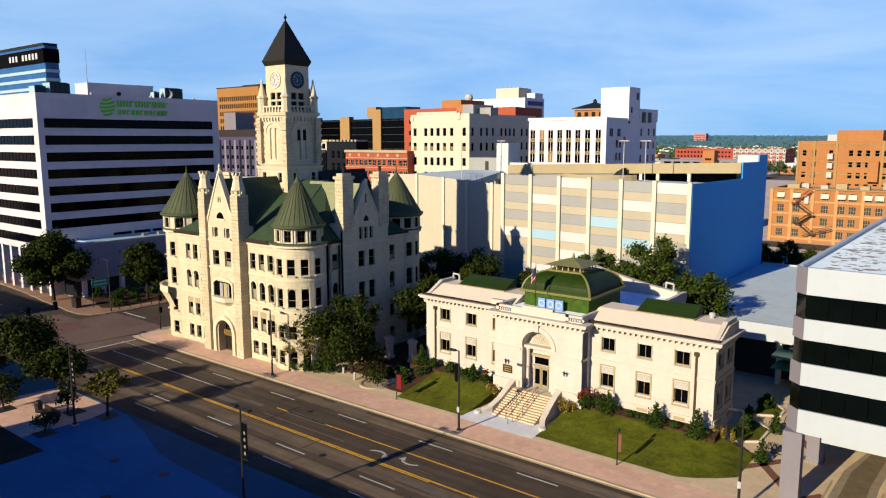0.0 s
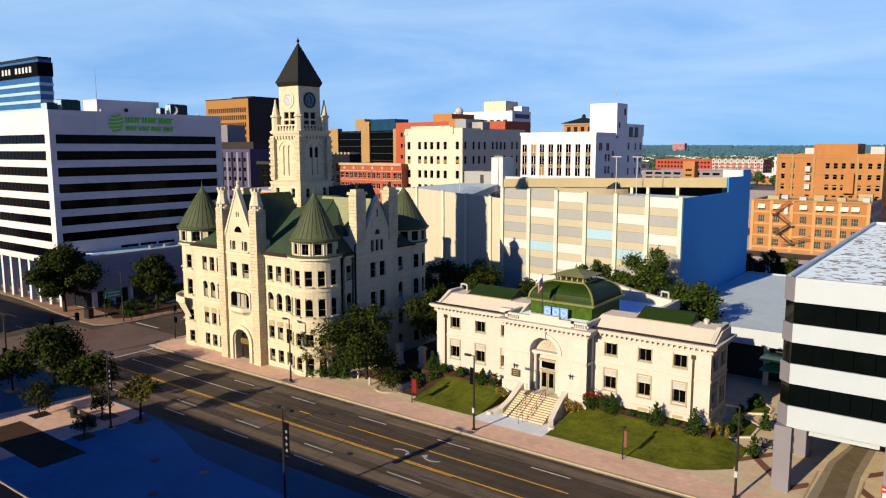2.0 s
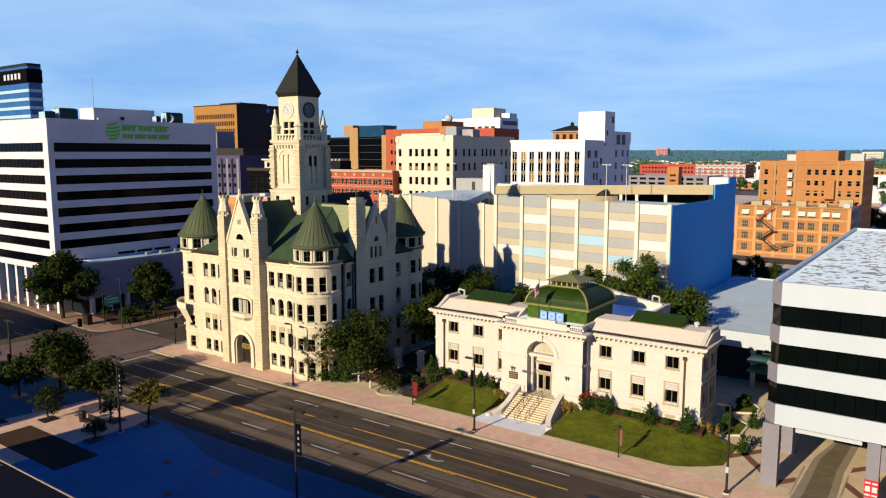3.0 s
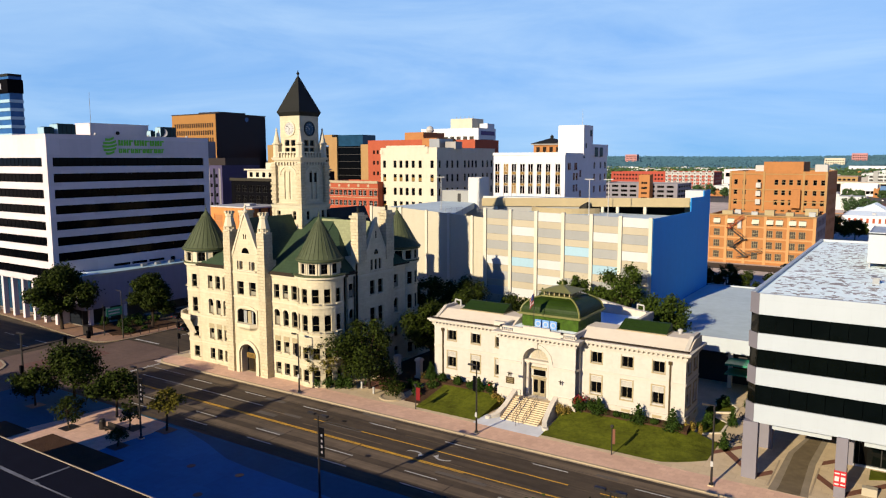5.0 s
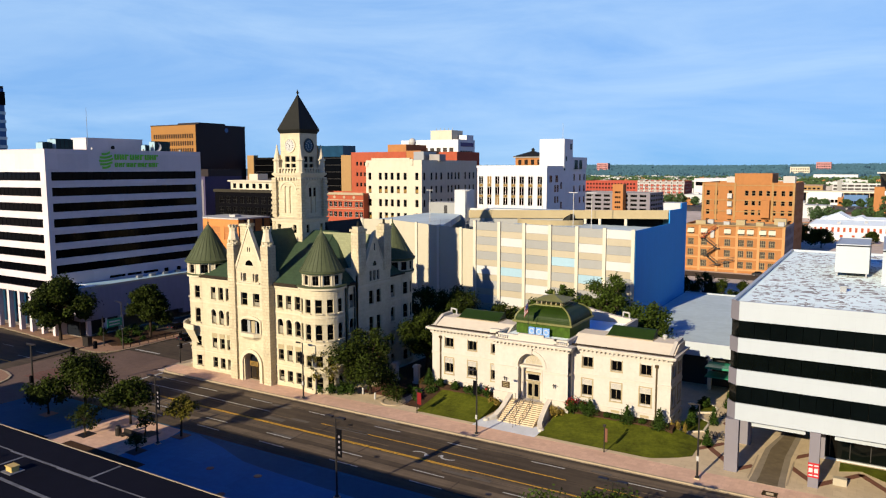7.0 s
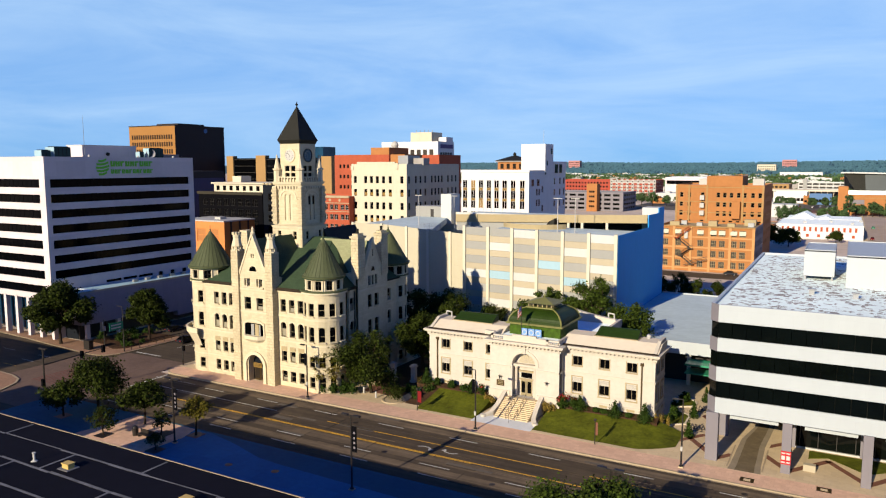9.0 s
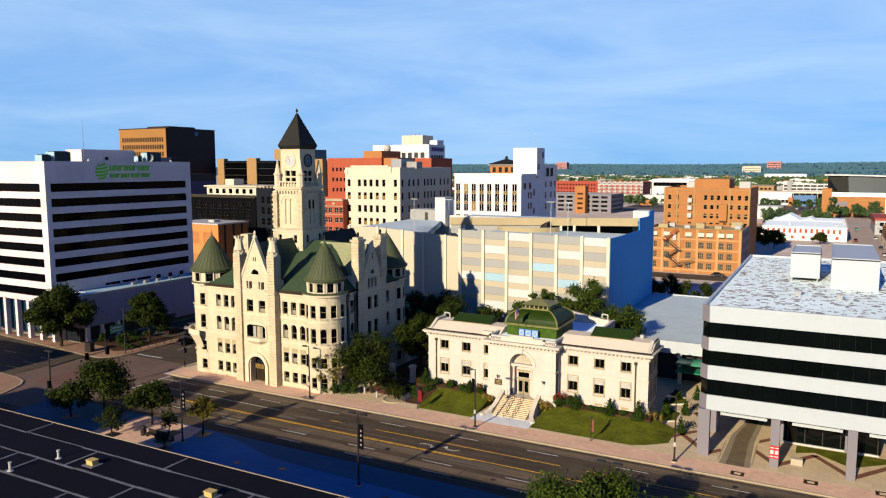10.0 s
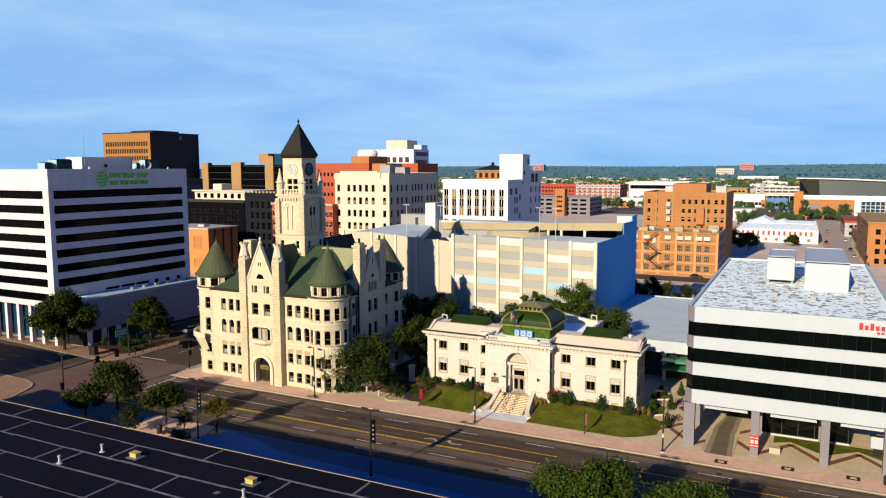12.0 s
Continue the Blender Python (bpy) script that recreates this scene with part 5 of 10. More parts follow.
def lib_wall(o, u, w, cols, h=9.3):
    hs = [(c - 0.74, c + 0.74, r[0] - LB, r[1] - LB) for c in cols for r in (UP, LOW)]
    pierced(lib, o, u, w, h, hs, WHITE_STONE, 0.4, cols=2, rows=1, mat_f=FRAME_TAN, bar=0.06)
    uu = Vector(u)
    n = uu.cross(Z)

    def strip(name, a, b, z0, z1, d, mat, label=""):
        bm = bmesh.new()
        p, q = Vector(o) + uu * a, Vector(o) + uu * b
        ps = [p + n * d, q + n * d, q - n * 0.03, p - n * 0.03]
        hull(bm, [(x.x, x.y, z0) for x in ps], [(x.x, x.y, z1) for x in ps])
        return part(name, bm, mat, lib, label)

    strip("plinth", 0, w, LB, 2.6, 0.14, WHITE_TRIM)
    strip("string_course", 0, w, 6.62, 6.9, 0.10, WHITE_TRIM)
    strip("frieze", 0, w, 9.75, 10.0, 0.08, WHITE_TRIM)
    for c in cols:
        strip("window_panel", c - 0.74, c + 0.74, 5.46, 6.05, 0.03, GAR_GREY, "grey louvred panel over the window")
        for j in range(4):
            strip("louvre_slat", c - 0.7, c + 0.7, 5.52 + 0.13 * j, 5.58 + 0.13 * j, 0.055, WHITE_TRIM)
        strip("window_surround", c - 0.92, c - 0.76, 3.6, 6.2, 0.07, CREAM_TRIM)
        strip("window_surround", c + 0.76, c + 0.92, 3.6, 6.2, 0.07, CREAM_TRIM)
        strip("window_surround", c - 0.95, c + 0.95, 3.45, 3.6, 0.14, CREAM_TRIM)
        strip("window_surround", c - 0.92, c + 0.92, 6.2, 6.32, 0.09, CREAM_TRIM)
        strip("window_surround", c - 0.88, c - 0.76, 7.9, 9.55, 0.05, CREAM_TRIM)
        strip("window_surround", c + 0.76, c + 0.88, 7.9, 9.55, 0.05, CREAM_TRIM)
        strip("window_surround", c - 0.9, c + 0.9, 7.75, 7.9, 0.10, CREAM_TRIM)
        strip("cellar_grille", c - 0.6, c + 0.6, 2.0, 2.35, 0.17, CREAM_TRIM)
    k = 0.35
    while k < w - 0.2:                                       # bracket blocks under the cornice
        strip("modillion", k, k + 0.24, 10.25, 10.55, 0.5, WHITE_TRIM)
        k += 0.62


def cornice(x0, x1, y0, y1, z=10.55):
    bm = bmesh.new()
    for e, z0, z1 in ((0.25, z - 0.55, z - 0.3), (0.62, z, z + 0.2), (0.78, z + 0.2, z + 0.42)):
        box(bm, x0 - e, x1 + e, y0 - e, y1 + e, z0, z1)
    return part("cornice", bm, WHITE_TRIM, lib, "projecting moulded stone cornice")


LX0, LX1, LY0, LY1 = -60.0, -22.3, 72.25, 78.4
lib_wall((LX0, LY0, LB), (1, 0, 0), 12.4, [3.15, 7.3, 11.4])
lib_wall((-36.3, LY0, LB), (1, 0, 0), 14.0, [2.3, 6.5, 10.6])
lib_wall((LX1, LY0, LB), (0, 1, 0), LY1 - LY0, [1.6, 4.5])
lib_wall((LX0, LY1, LB), (0, -1, 0), LY1 - LY0, [1.6, 4.5])
facade(lib, (LX1, LY1, LB), (-1, 0, 0), LX1 - LX0, 9.3, [], WHITE_STONE)
cornice(LX0, LX1, LY0, LY1)
# downpipes at the wing ends
for x in (LX0 + 1.6, LX1 - 1.9):
    dp = part("downpipe", boxes((x - 0.09, x + 0.09, LY0 - 0.22, LY0 - 0.02, 2.0, 9.4)), BRONZE, lib)
    part("rainwater_head", boxes((x - 0.22, x + 0.22, LY0 - 0.32, LY0 - 0.02, 9.2, 9.6)), BRONZE, dp)
# roof: pale slope behind a dark gutter, end parapets, white flat behind
for x0, x1 in ((LX0 - 0.4, -46.9), (-36.9, LX1 + 0.4)):
    part("gutter", boxes((x0, x1, LY0 - 0.35, LY0 + 0.1, 10.97, 11.13)), BARK, lib, "dark gutter line above the cornice")
for x0, x1 in ((LX0 - 0.3, -46.9), (-36.9, LX1 + 0.3)):
    bm = bmesh.new()
    hull(bm, [(x0, LY0 + 0.1, 10.9), (x1, LY0 + 0.1, 10.9), (x1, LY1, 10.9), (x0, LY1, 10.9)], [(x0 + 0.3, 75.2, 12.05), (x1, 75.2, 12.05), (x1, LY1 - 0.1, 12.05), (x0 + 0.3, LY1 - 0.1, 12.05)])
    part("roof", bm, ROOF_TAN, lib, "pale low-pitched roof")
for x in (LX0 - 0.1, LX1 - 0.4):
    bm = bmesh.new()
    hull(bm, [(x, LY0 + 0.1, 11.0), (x + 0.5, LY0 + 0.1, 11.0), (x + 0.5, LY1, 11.0), (x, LY1, 11.0)], [(x, 75.2, 12.45), (x + 0.5, 75.2, 12.45), (x + 0.5, LY1 - 0.3, 12.45), (x, LY1 - 0.3, 12.45)])
    part("end_parapet", bm, WHITE_TRIM, lib)
for x0, x1 in ((-57.1, -49.9), (-32.3, -25.8)):
    bm = bmesh.new()
    hull(bm, [(x0, 75.4, 12.1), (x1, 75.4, 12.1), (x1, 78.3, 12.1), (x0, 78.3, 12.1)], [(x0 + 0.1, 77.9, 13.15), (x1 - 0.1, 77.9, 13.15), (x1 - 0.1, 78.2, 13.15), (x0 + 0.1, 78.2, 13.15)])
    sk = part("roof_lantern", bm, GREEN_TILE, lib, "bright green tiled roof lantern")
    part("kerb_frame", boxes((x0 - 0.15, x1 + 0.15, 75.2, 78.36, 12.0, 12.16)), CREAM_TRIM, sk)
part("wall", boxes((-50.0, -33.0, LY1, 93.0, LB, 10.2)), WHITE_STONE, lib, "plain rear wing wall")
part("flat_roof", boxes((-49.6, -33.4, LY1 + 0.1, 92.4, 10.2, 10.4)), ROOF_WHITE, lib, "white flat roof of the rear wing")
part("parapet", boxes((-50.1, -49.6, LY1, 93.0, 10.2, 11.4)), WHITE_TRIM, lib), part("parapet", boxes((-33.4, -32.9, LY1, 93.0, 10.2, 11.3)), WHITE_TRIM, lib)
bm = bmesh.new()
for k in range(12):                                          # curved back parapet
    a0, a1 = k / 12, (k + 1) / 12
    xa, xb = -47 + 14 * a0, -47 + 14 * a1
    za, zb = 11.2 + 2.6 * (1 - a0) ** 1.5, 11.2 + 2.6 * (1 - a1) ** 1.5
    hull(bm, [(xa, 92.3, 10.2), (xb, 92.3, 10.2), (xb, 93.1, 10.2), (xa, 93.1, 10.2)], [(xa, 92.3, za), (xb, 92.3, zb), (xb, 93.1, zb), (xa, 93.1, za)])
part("back_parapet", bm, WHITE_TRIM, lib, "sweeping pale parapet behind the dome")
for x, y in ((-58.6, 77.6), (-33.2, 89.0)):
    bm = bmesh.new()
    tube(bm, (x, y, 12.0), (x, y, 12.9), 0.13, 0.13), tube(bm, (x, y, 12.9), (x - 1.0, y, 13.0), 0.13, 0.13), tube(bm, (x - 1.0, y, 13.0), (x - 1.0, y, 12.3), 0.13, 0.13)
    part("vent_pipe", bm, FRAME_WHITE, lib, "bent white vent pipe")
for x, y in ((-24.6, 77.6),):
    bm = bmesh.new()
    turned(bm, x, y, [(0.25, 11.9), (0.25, 12.3), (0.36, 12.35), (0.32, 12.6), (0.1, 12.7)], 10)
    part("roof_vent", bm, FRAME_WHITE, lib)

# centre block with the great arch
CX0, CX1, CY = -47.8, -36.2, 70.4
facade(lib, (CX0, CY, LB), (1, 0, 0), CX1 - CX0, 9.35, [(3.85, 7.75, 0.9, 8.0, True)], WHITE_STONE, 1.3, label="smooth pale stone entrance wall")
for row in ((CX0 + 0.001, CX0 + 0.4, CY + 1.3, LY0, LB, 10.5), (CX1 - 0.4, CX1 - 0.001, CY + 1.3, LY0, LB, 10.5)):
    part("wall", boxes(row), WHITE_STONE, lib)
for row in ((CX0 - 0.1, CX0 + 3.6, CY - 0.1, CY + 0.03, 6.62, 6.9), (CX1 - 3.6, CX1 + 0.1, CY - 0.1, CY + 0.03, 6.62, 6.9), (CX1 - 0.02, CX1 + 0.1, CY - 0.1, LY0, 6.62, 6.9)):
    part("string_course", boxes(row), WHITE_TRIM, lib)
for row in ((CX0 - 0.14, CX0 + 3.5, CY - 0.14, CY + 0.03, LB, 2.9), (CX1 - 3.5, CX1 + 0.14, CY - 0.14, CY + 0.03, LB, 2.9), (CX1 - 0.02, CX1 + 0.14, CY, LY0, LB, 2.9)):
    part("plinth", boxes(row), WHITE_TRIM, lib)
AX = CX0 + 5.8
bm = bmesh.new()
for k in range(16):
    a0, a1 = math.pi * k / 16, math.pi * (k + 1) / 16
    pts = [(AX - 1.97 * math.cos(a), 7.25 + 1.97 * math.sin(a)) for a in (a0, a1)] + [(AX - 2.5 * math.cos(a), 7.25 + 2.5 * math.sin(a)) for a in (a1, a0)]
    hull(bm, [(x, CY - 0.12, z) for x, z in pts], [(x, CY + 0.05, z) for x, z in pts])
hull(bm, [(AX - 0.25, CY - 0.22, 9.15), (AX + 0.25, CY - 0.22, 9.15), (AX + 0.25, CY, 9.15), (AX - 0.25, CY, 9.15)], [(AX - 0.35, CY - 0.3, 10.1), (AX + 0.35, CY - 0.3, 10.1), (AX + 0.35, CY, 10.1), (AX - 0.35, CY, 10.1)])
part("arch_ring", bm, WHITE_TRIM, lib, "moulded arch with keystone")
for s in (-1, 1):
    bm = bmesh.new()
    turned(bm, AX + s * 1.55, CY + 0.75, [(0.34, 2.2), (0.3, 2.35), (0.24, 2.5), (0.21, 6.5), (0.3, 6.75), (0.34, 6.95)], 16)
    part("column", bm, WHITE_TRIM, lib, "round stone column in the arch", True)
part("entablature", boxes((AX - 1.95, AX + 1.95, CY + 0.35, CY + 1.28, 6.95, 7.3)), WHITE_TRIM, lib)
part("door_wall", boxes((AX - 2.1, AX + 2.1, CY + 1.25, CY + 1.5, 2.1, 9.4)), WHITE_STONE, lib)
bm = bmesh.new()
fan = [(AX - 1.35 * math.cos(math.pi * k / 14), 7.4 + 1.35 * math.sin(math.pi * k / 14)) for k in range(15)]
hull(bm, [(x, CY + 1.18, z) for x, z in fan], [(x, CY + 1.26, z) for x, z in fan])
part("fanlight", bm, GAR_BEIGE, lib, "half-round carved tympanum")
for k in range(1, 7):
    a = math.pi * k / 7
    bm = bmesh.new()
    tube(bm, (AX - 0.3 * math.cos(a), CY + 1.16, 7.4 + 0.3 * math.sin(a)), (AX - 1.3 * math.cos(a), CY + 1.16, 7.4 + 1.3 * math.sin(a)), 0.035, 0.035, 5)
    part("fanlight_rib", bm, WHITE_TRIM, lib)
door = part("door", boxes((AX - 0.95, AX - 0.03, CY + 1.13, CY + 1.25, 2.15, 4.6), (AX + 0.03, AX + 0.95, CY + 1.13, CY + 1.25, 2.15, 4.6)), FRAME_TAN, lib, "tan double door with tall glass panes")
part("pane", boxes((AX - 0.8, AX - 0.2, CY + 1.09, CY + 1.12, 2.6, 4.4)), GLASS, door), part("pane", boxes((AX + 0.2, AX + 0.8, CY + 1.09, CY + 1.12, 2.6, 4.4)), GLASS, door)
part("transom_window", boxes((AX - 0.9, AX + 0.9, CY + 1.15, CY + 1.25, 5.0, 5.8)), GLASS, lib)
for row in ((AX - 1.2, AX + 1.2, CY + 1.0, CY + 1.25, 4.68, 4.88), (AX - 1.25, AX + 1.25, CY + 0.95, CY + 1.25, 5.95, 6.2)):
    part("door_hood", boxes(row), CREAM_TRIM, lib)
for s in (-1, 1):
    bm = bmesh.new()
    tube(bm, (AX + s * 3.9, CY, 5.0), (AX + s * 3.9, CY - 0.5, 5.1), 0.05, 0.05), tube(bm, (AX + s * 3.9 - 0.35, CY - 0.4, 5.2), (AX + s * 3.9 + 0.35, CY - 0.5, 5.2), 0.04, 0.04)
    turned(bm, AX + s * 3.9, CY - 0.5, [(0.04, 4.75), (0.1, 4.95), (0.13, 5.2), (0.05, 5.4)], 8)
    part("wall_lantern", bm, POLE, lib, "dark iron wall lantern")
part("plaque", boxes((CX0 + 1.2, CX0 + 2.5, CY - 0.06, CY + 0.02, 3.55, 4.5)), BRONZE, lib, "bronze plaque with lettering")
for z in (3.75, 4.0, 4.25):
    part("plaque_line", boxes((CX0 + 1.4, CX0 + 2.3, CY - 0.075, CY - 0.06, z, z + 0.07)), CREAM_TRIM, lib)
cornice(CX0, CX1, CY, LY0 + 2)
k = CX0 + 0.3
while k < CX1:
    part("modillion", boxes((k, k + 0.24, CY - 0.5, CY + 0.02, 10.25, 10.55)), WHITE_TRIM, lib)
    k += 0.62
k = CY + 0.3
while k < LY0 - 0.5:
    part("modillion", boxes((CX1 - 0.02, CX1 + 0.5, k, k + 0.24, 10.25, 10.55)), WHITE_TRIM, lib)
    k += 0.62
for row in ((CX0 + 2.2, CX1 - 2.2, CY + 0.0, CY + 0.4, 10.9, 11.75), (CX0 + 0.1, CX0 + 0.5, CY + 0.4, LY0 + 2, 10.9, 11.75), (CX1 - 0.5, CX1 - 0.1, CY + 0.4, LY0 + 2, 10.9, 11.75), (AX - 2.0, AX + 2.0, CY - 0.02, CY + 0.42, 11.75, 12.05)):
    part("parapet", boxes(row), WHITE_TRIM, lib, "stone parapet over the entrance")
for x0, x1 in ((CX0 + 0.1, CX0 + 2.2), (CX1 - 2.2, CX1 - 0.1)):
    for row in ((x0, x1, CY, CY + 0.4, 11.5, 11.75), (x0, x1, CY, CY + 0.4, 10.95, 11.08), (x0, x0 + 0.4, CY, CY + 0.4, 10.95, 11.75)):
        part("balustrade_rail", boxes(row), WHITE_TRIM, lib)
    for i in range(5):
        bm = bmesh.new()
        xx = x0 + 0.55 + i * 0.3
        turned(bm, xx, CY + 0.2, [(0.09, 11.05), (0.12, 11.2), (0.06, 11.38), (0.09, 11.52)], 8)
        part("baluster", bm, WHITE_TRIM, lib)
part("parapet_cap", boxes((-49.6, -47.9, LY0 - 0.1, LY0 + 0.5, 10.95, 11.75)), WHITE_TRIM, lib)
part("flat_roof", boxes((CX0 + 0.5, CX1 - 0.5, CY + 0.4, LY1, 10.9, 11.2)), ROOF_WHITE, lib)

# green dome on a square drum
DX0, DX1, DY0, DY1 = -46.1, -37.5, 74.2, 82.6
part("drum", boxes((DX0, DX1, DY0, DY1, 11.0, 12.95)), DRUM_GREEN, lib, "bright green drum of the dome")
part("drum_eave", boxes((DX0 - 0.45, DX1 + 0.45, DY0 - 0.45, DY1 + 0.45, 12.9, 13.05), (DX0 - 0.55, DX1 + 0.55, DY0 - 0.55, DY1 + 0.55, 13.05, 13.2)), COPPER, lib, "olive copper eave")
bm = bmesh.new()
dcx, dcy, hx, hy = (DX0 + DX1) / 2, (DY0 + DY1) / 2, (DX1 - DX0) / 2 + 0.2, (DY1 - DY0) / 2 + 0.2
prof = []
for k in range(9):
    t = k / 8 * 1.05
    prof.append((1.0 - 0.58 * (1 - math.cos(t * math.pi / 2)) / 1.0, 13.2 + 2.15 * math.sin(min(t, 1.0) * math.pi / 2)))
rows = [[(dcx - hx * s, dcy - hy * s, z), (dcx + hx * s, dcy - hy * s, z), (dcx + hx * s, dcy + hy * s, z), (dcx - hx * s, dcy + hy * s, z)] for s, z in prof]
for lo_, hi_ in zip(rows, rows[1:]):
    hull(bm, lo_, hi_)
dome = part("dome", bm, GREEN_TILE, lib, "glossy green tiled square dome")
for i in range(4):
    rib = bmesh.new()
    for lo_, hi_ in zip(rows, rows[1:]):
        tube(rib, lo_[i], hi_[i], 0.14, 0.14, 6)
    part("dome_rib", rib, COPPER, dome)
s_top, z_top = prof[-1]
tw = 2.3
part("lantern_base", boxes((dcx - tw, dcx + tw, dcy - tw, dcy + tw, z_top - 0.05, z_top + 0.15)), COPPER, dome)
posts_at = {(round(dcx + sx * tw * 0.85, 3), round(dcy + sy * tw * 0.85, 3)) for i in range(6) for sx, sy in ((i / 5 * 2 - 1, -1), (i / 5 * 2 - 1, 1), (-1, i / 5 * 2 - 1), (1, i / 5 * 2 - 1))}
for x, y in sorted(posts_at):
    part("lantern_post", boxes((x - 0.07, x + 0.07, y - 0.07, y + 0.07, z_top + 0.15, z_top + 0.75)), CREAM_TRIM, dome)
bm = bmesh.new()
hull(bm, [(dcx - tw - 0.3, dcy - tw - 0.3, z_top + 0.75), (dcx + tw + 0.3, dcy - tw - 0.3, z_top + 0.75), (dcx + tw + 0.3, dcy + tw + 0.3, z_top + 0.75), (dcx - tw - 0.3, dcy + tw + 0.3, z_top + 0.75)],
     [(dcx - 0.25, dcy - 0.25, z_top + 1.45), (dcx + 0.25, dcy - 0.25, z_top + 1.45), (dcx + 0.25, dcy + 0.25, z_top + 1.45), (dcx - 0.25, dcy + 0.25, z_top + 1.45)])
turned(bm, dcx, dcy, [(0.12, z_top + 1.4), (0.2, z_top + 1.6), (0.03, z_top + 2.1)], 8)
part("lantern_roof", bm, COPPER, dome)
# blue emblem boards on the drum's front
for i in range(3):
    x = AX - 1.15 + i * 1.15
    b = part("emblem_board", boxes((x - 0.52, x + 0.52, DY0 - 0.9, DY0 - 0.78, 11.3, 12.5)), GAR_EMBLEM, lib, "pale blue square emblem board")
    bm = bmesh.new()
    for k in range(12):
        a0, a1 = 2 * math.pi * k / 12, 2 * math.pi * (k + 1) / 12
        ps = [(0.3 * math.cos(a0), 0.3 * math.sin(a0)), (0.42 * math.cos(a0), 0.42 * math.sin(a0)), (0.42 * math.cos(a1), 0.42 * math.sin(a1)), (0.3 * math.cos(a1), 0.3 * math.sin(a1))]
        hull(bm, [(x + p, DY0 - 0.93, 11.9 + q) for p, q in ps], [(x + p, DY0 - 0.9, 11.9 + q) for p, q in ps])
    bmesh.ops.remove_doubles(bm, verts=bm.verts, dist=0.001)
    part("emblem_ring", bm, SIGN_WHITE, b)
    part("board_post", boxes((x - 0.05, x + 0.05, DY0 - 0.78, DY0 - 0.68, 11.1, 12.6)), POLE, b)
# steps with cheek walls and rails
SX0, SX1 = AX - 2.75, AX + 2.75
for i in range(12):
    z = 0.16 + 0.165 * (i + 1)
    part("step", boxes((SX0, SX1, 65.4 + 0.37 * i, 70.45, z - 0.165, z)), STEP, lib)
for s in (-1, 1):
    bm = bmesh.new()
    x0 = AX + s * 3.1
    curve = [(64.75, 0.4, 1.15), (65.2, 0.55, 0.8), (66.0, 0.8, 0.35), (67.5, 1.45, 0.1), (69.0, 2.3, 0.0), (70.4, 2.95, 0.0)]
    for (ya, za, oa), (yb, zb, ob_) in zip(curve, curve[1:]):
        hull(bm, [(x0 + s * oa - 0.35, ya, 0.1), (x0 + s * oa + 0.35, ya, 0.1), (x0 + s * ob_ + 0.35, yb, 0.1), (x0 + s * ob_ - 0.35, yb, 0.1)],
             [(x0 + s * oa - 0.35, ya, za), (x0 + s * oa + 0.35, ya, za), (x0 + s * ob_ + 0.35, yb, zb), (x0 + s * ob_ - 0.35, yb, zb)])
    turned(bm, x0 + s * 1.15, 64.75, [(0.42, 0.1), (0.42, 0.42), (0.36, 0.5), (0.1, 0.54)], 14)
    part("cheek_wall", bm, WHITE_TRIM, lib, "curved stone cheek wall of the steps")
for dx in (-0.75, 0.75):
    bm = bmesh.new()
    tube(bm, (AX + dx, 65.2, 1.1), (AX + dx, 69.6, 3.0), 0.03, 0.03, 6), tube(bm, (AX + dx, 65.2, 0.65), (AX + dx, 69.6, 2.55), 0.025, 0.025, 6)
    for k in range(5):
        y, zz = 65.2 + 1.1 * k, 1.1 + 0.475 * k
        tube(bm, (AX + dx, y, zz - 0.95), (AX + dx, y, zz), 0.03, 0.03, 6)
    part("handrail", bm, POLE, lib, "dark iron stair rail")
bm = bmesh.new()
tube(bm, (AX + 0.3, 64.0, 0.16), (AX + 0.3, 64.0, 1.1), 0.03, 0.03, 6), tube(bm, (AX + 0.3, 64.9, 0.16), (AX + 0.3, 64.9, 1.1), 0.03, 0.03, 6), tube(bm, (AX + 0.3, 64.0, 1.1), (AX + 0.3, 64.9, 1.1), 0.03, 0.03, 6)
part("handrail", bm, POLE, lib)
# flag on its pole above the entrance
flag = thing("flagpole", AX - 0.9, CY + 1.0, 11.2, "dark flagpole with a striped red and white flag", "flag")
bm = bmesh.new()
tube(bm, (AX - 0.9, CY + 1.0, 11.2), (AX - 0.9, CY + 1.0, 17.0), 0.06, 0.035, 8)
part("pole", bm, POLE, flag)
fx, fy = AX - 0.95, CY + 1.0
for i in range(7):
    bm = bmesh.new()
    for k in range(6):
        xa, xb = fx - k * 0.11, fx - (k + 1) * 0.11
        wa, wb = 0.12 * math.sin(k * 1.3), 0.12 * math.sin((k + 1) * 1.3)
        z = 16.5 - i * 0.2 - k * 0.16
        hull(bm, [(xa, fy + wa, z - 0.2), (xb, fy + wb, z - 0.36), (xb, fy + wb + 0.01, z - 0.36), (xa, fy + wa + 0.01, z - 0.2)], [(xa, fy + wa, z), (xb, fy + wb, z - 0.16), (xb, fy + wb + 0.01, z - 0.16), (xa, fy + wa + 0.01, z)])
    part("flag_stripe", bm, FLAG_RED if i % 2 == 0 else FRAME_WHITE, flag)
bm = bmesh.new()
hull(bm, [(fx - 0.33, fy - 0.15, 15.3), (fx, fy - 0.15, 15.8), (fx, fy - 0.13, 15.8), (fx - 0.33, fy - 0.13, 15.3)], [(fx - 0.33, fy - 0.15, 16.0), (fx, fy - 0.15, 16.5), (fx, fy - 0.13, 16.5), (fx - 0.33, fy - 0.13, 16.0)])
part("canton", bm, FLAG_BLUE, flag)

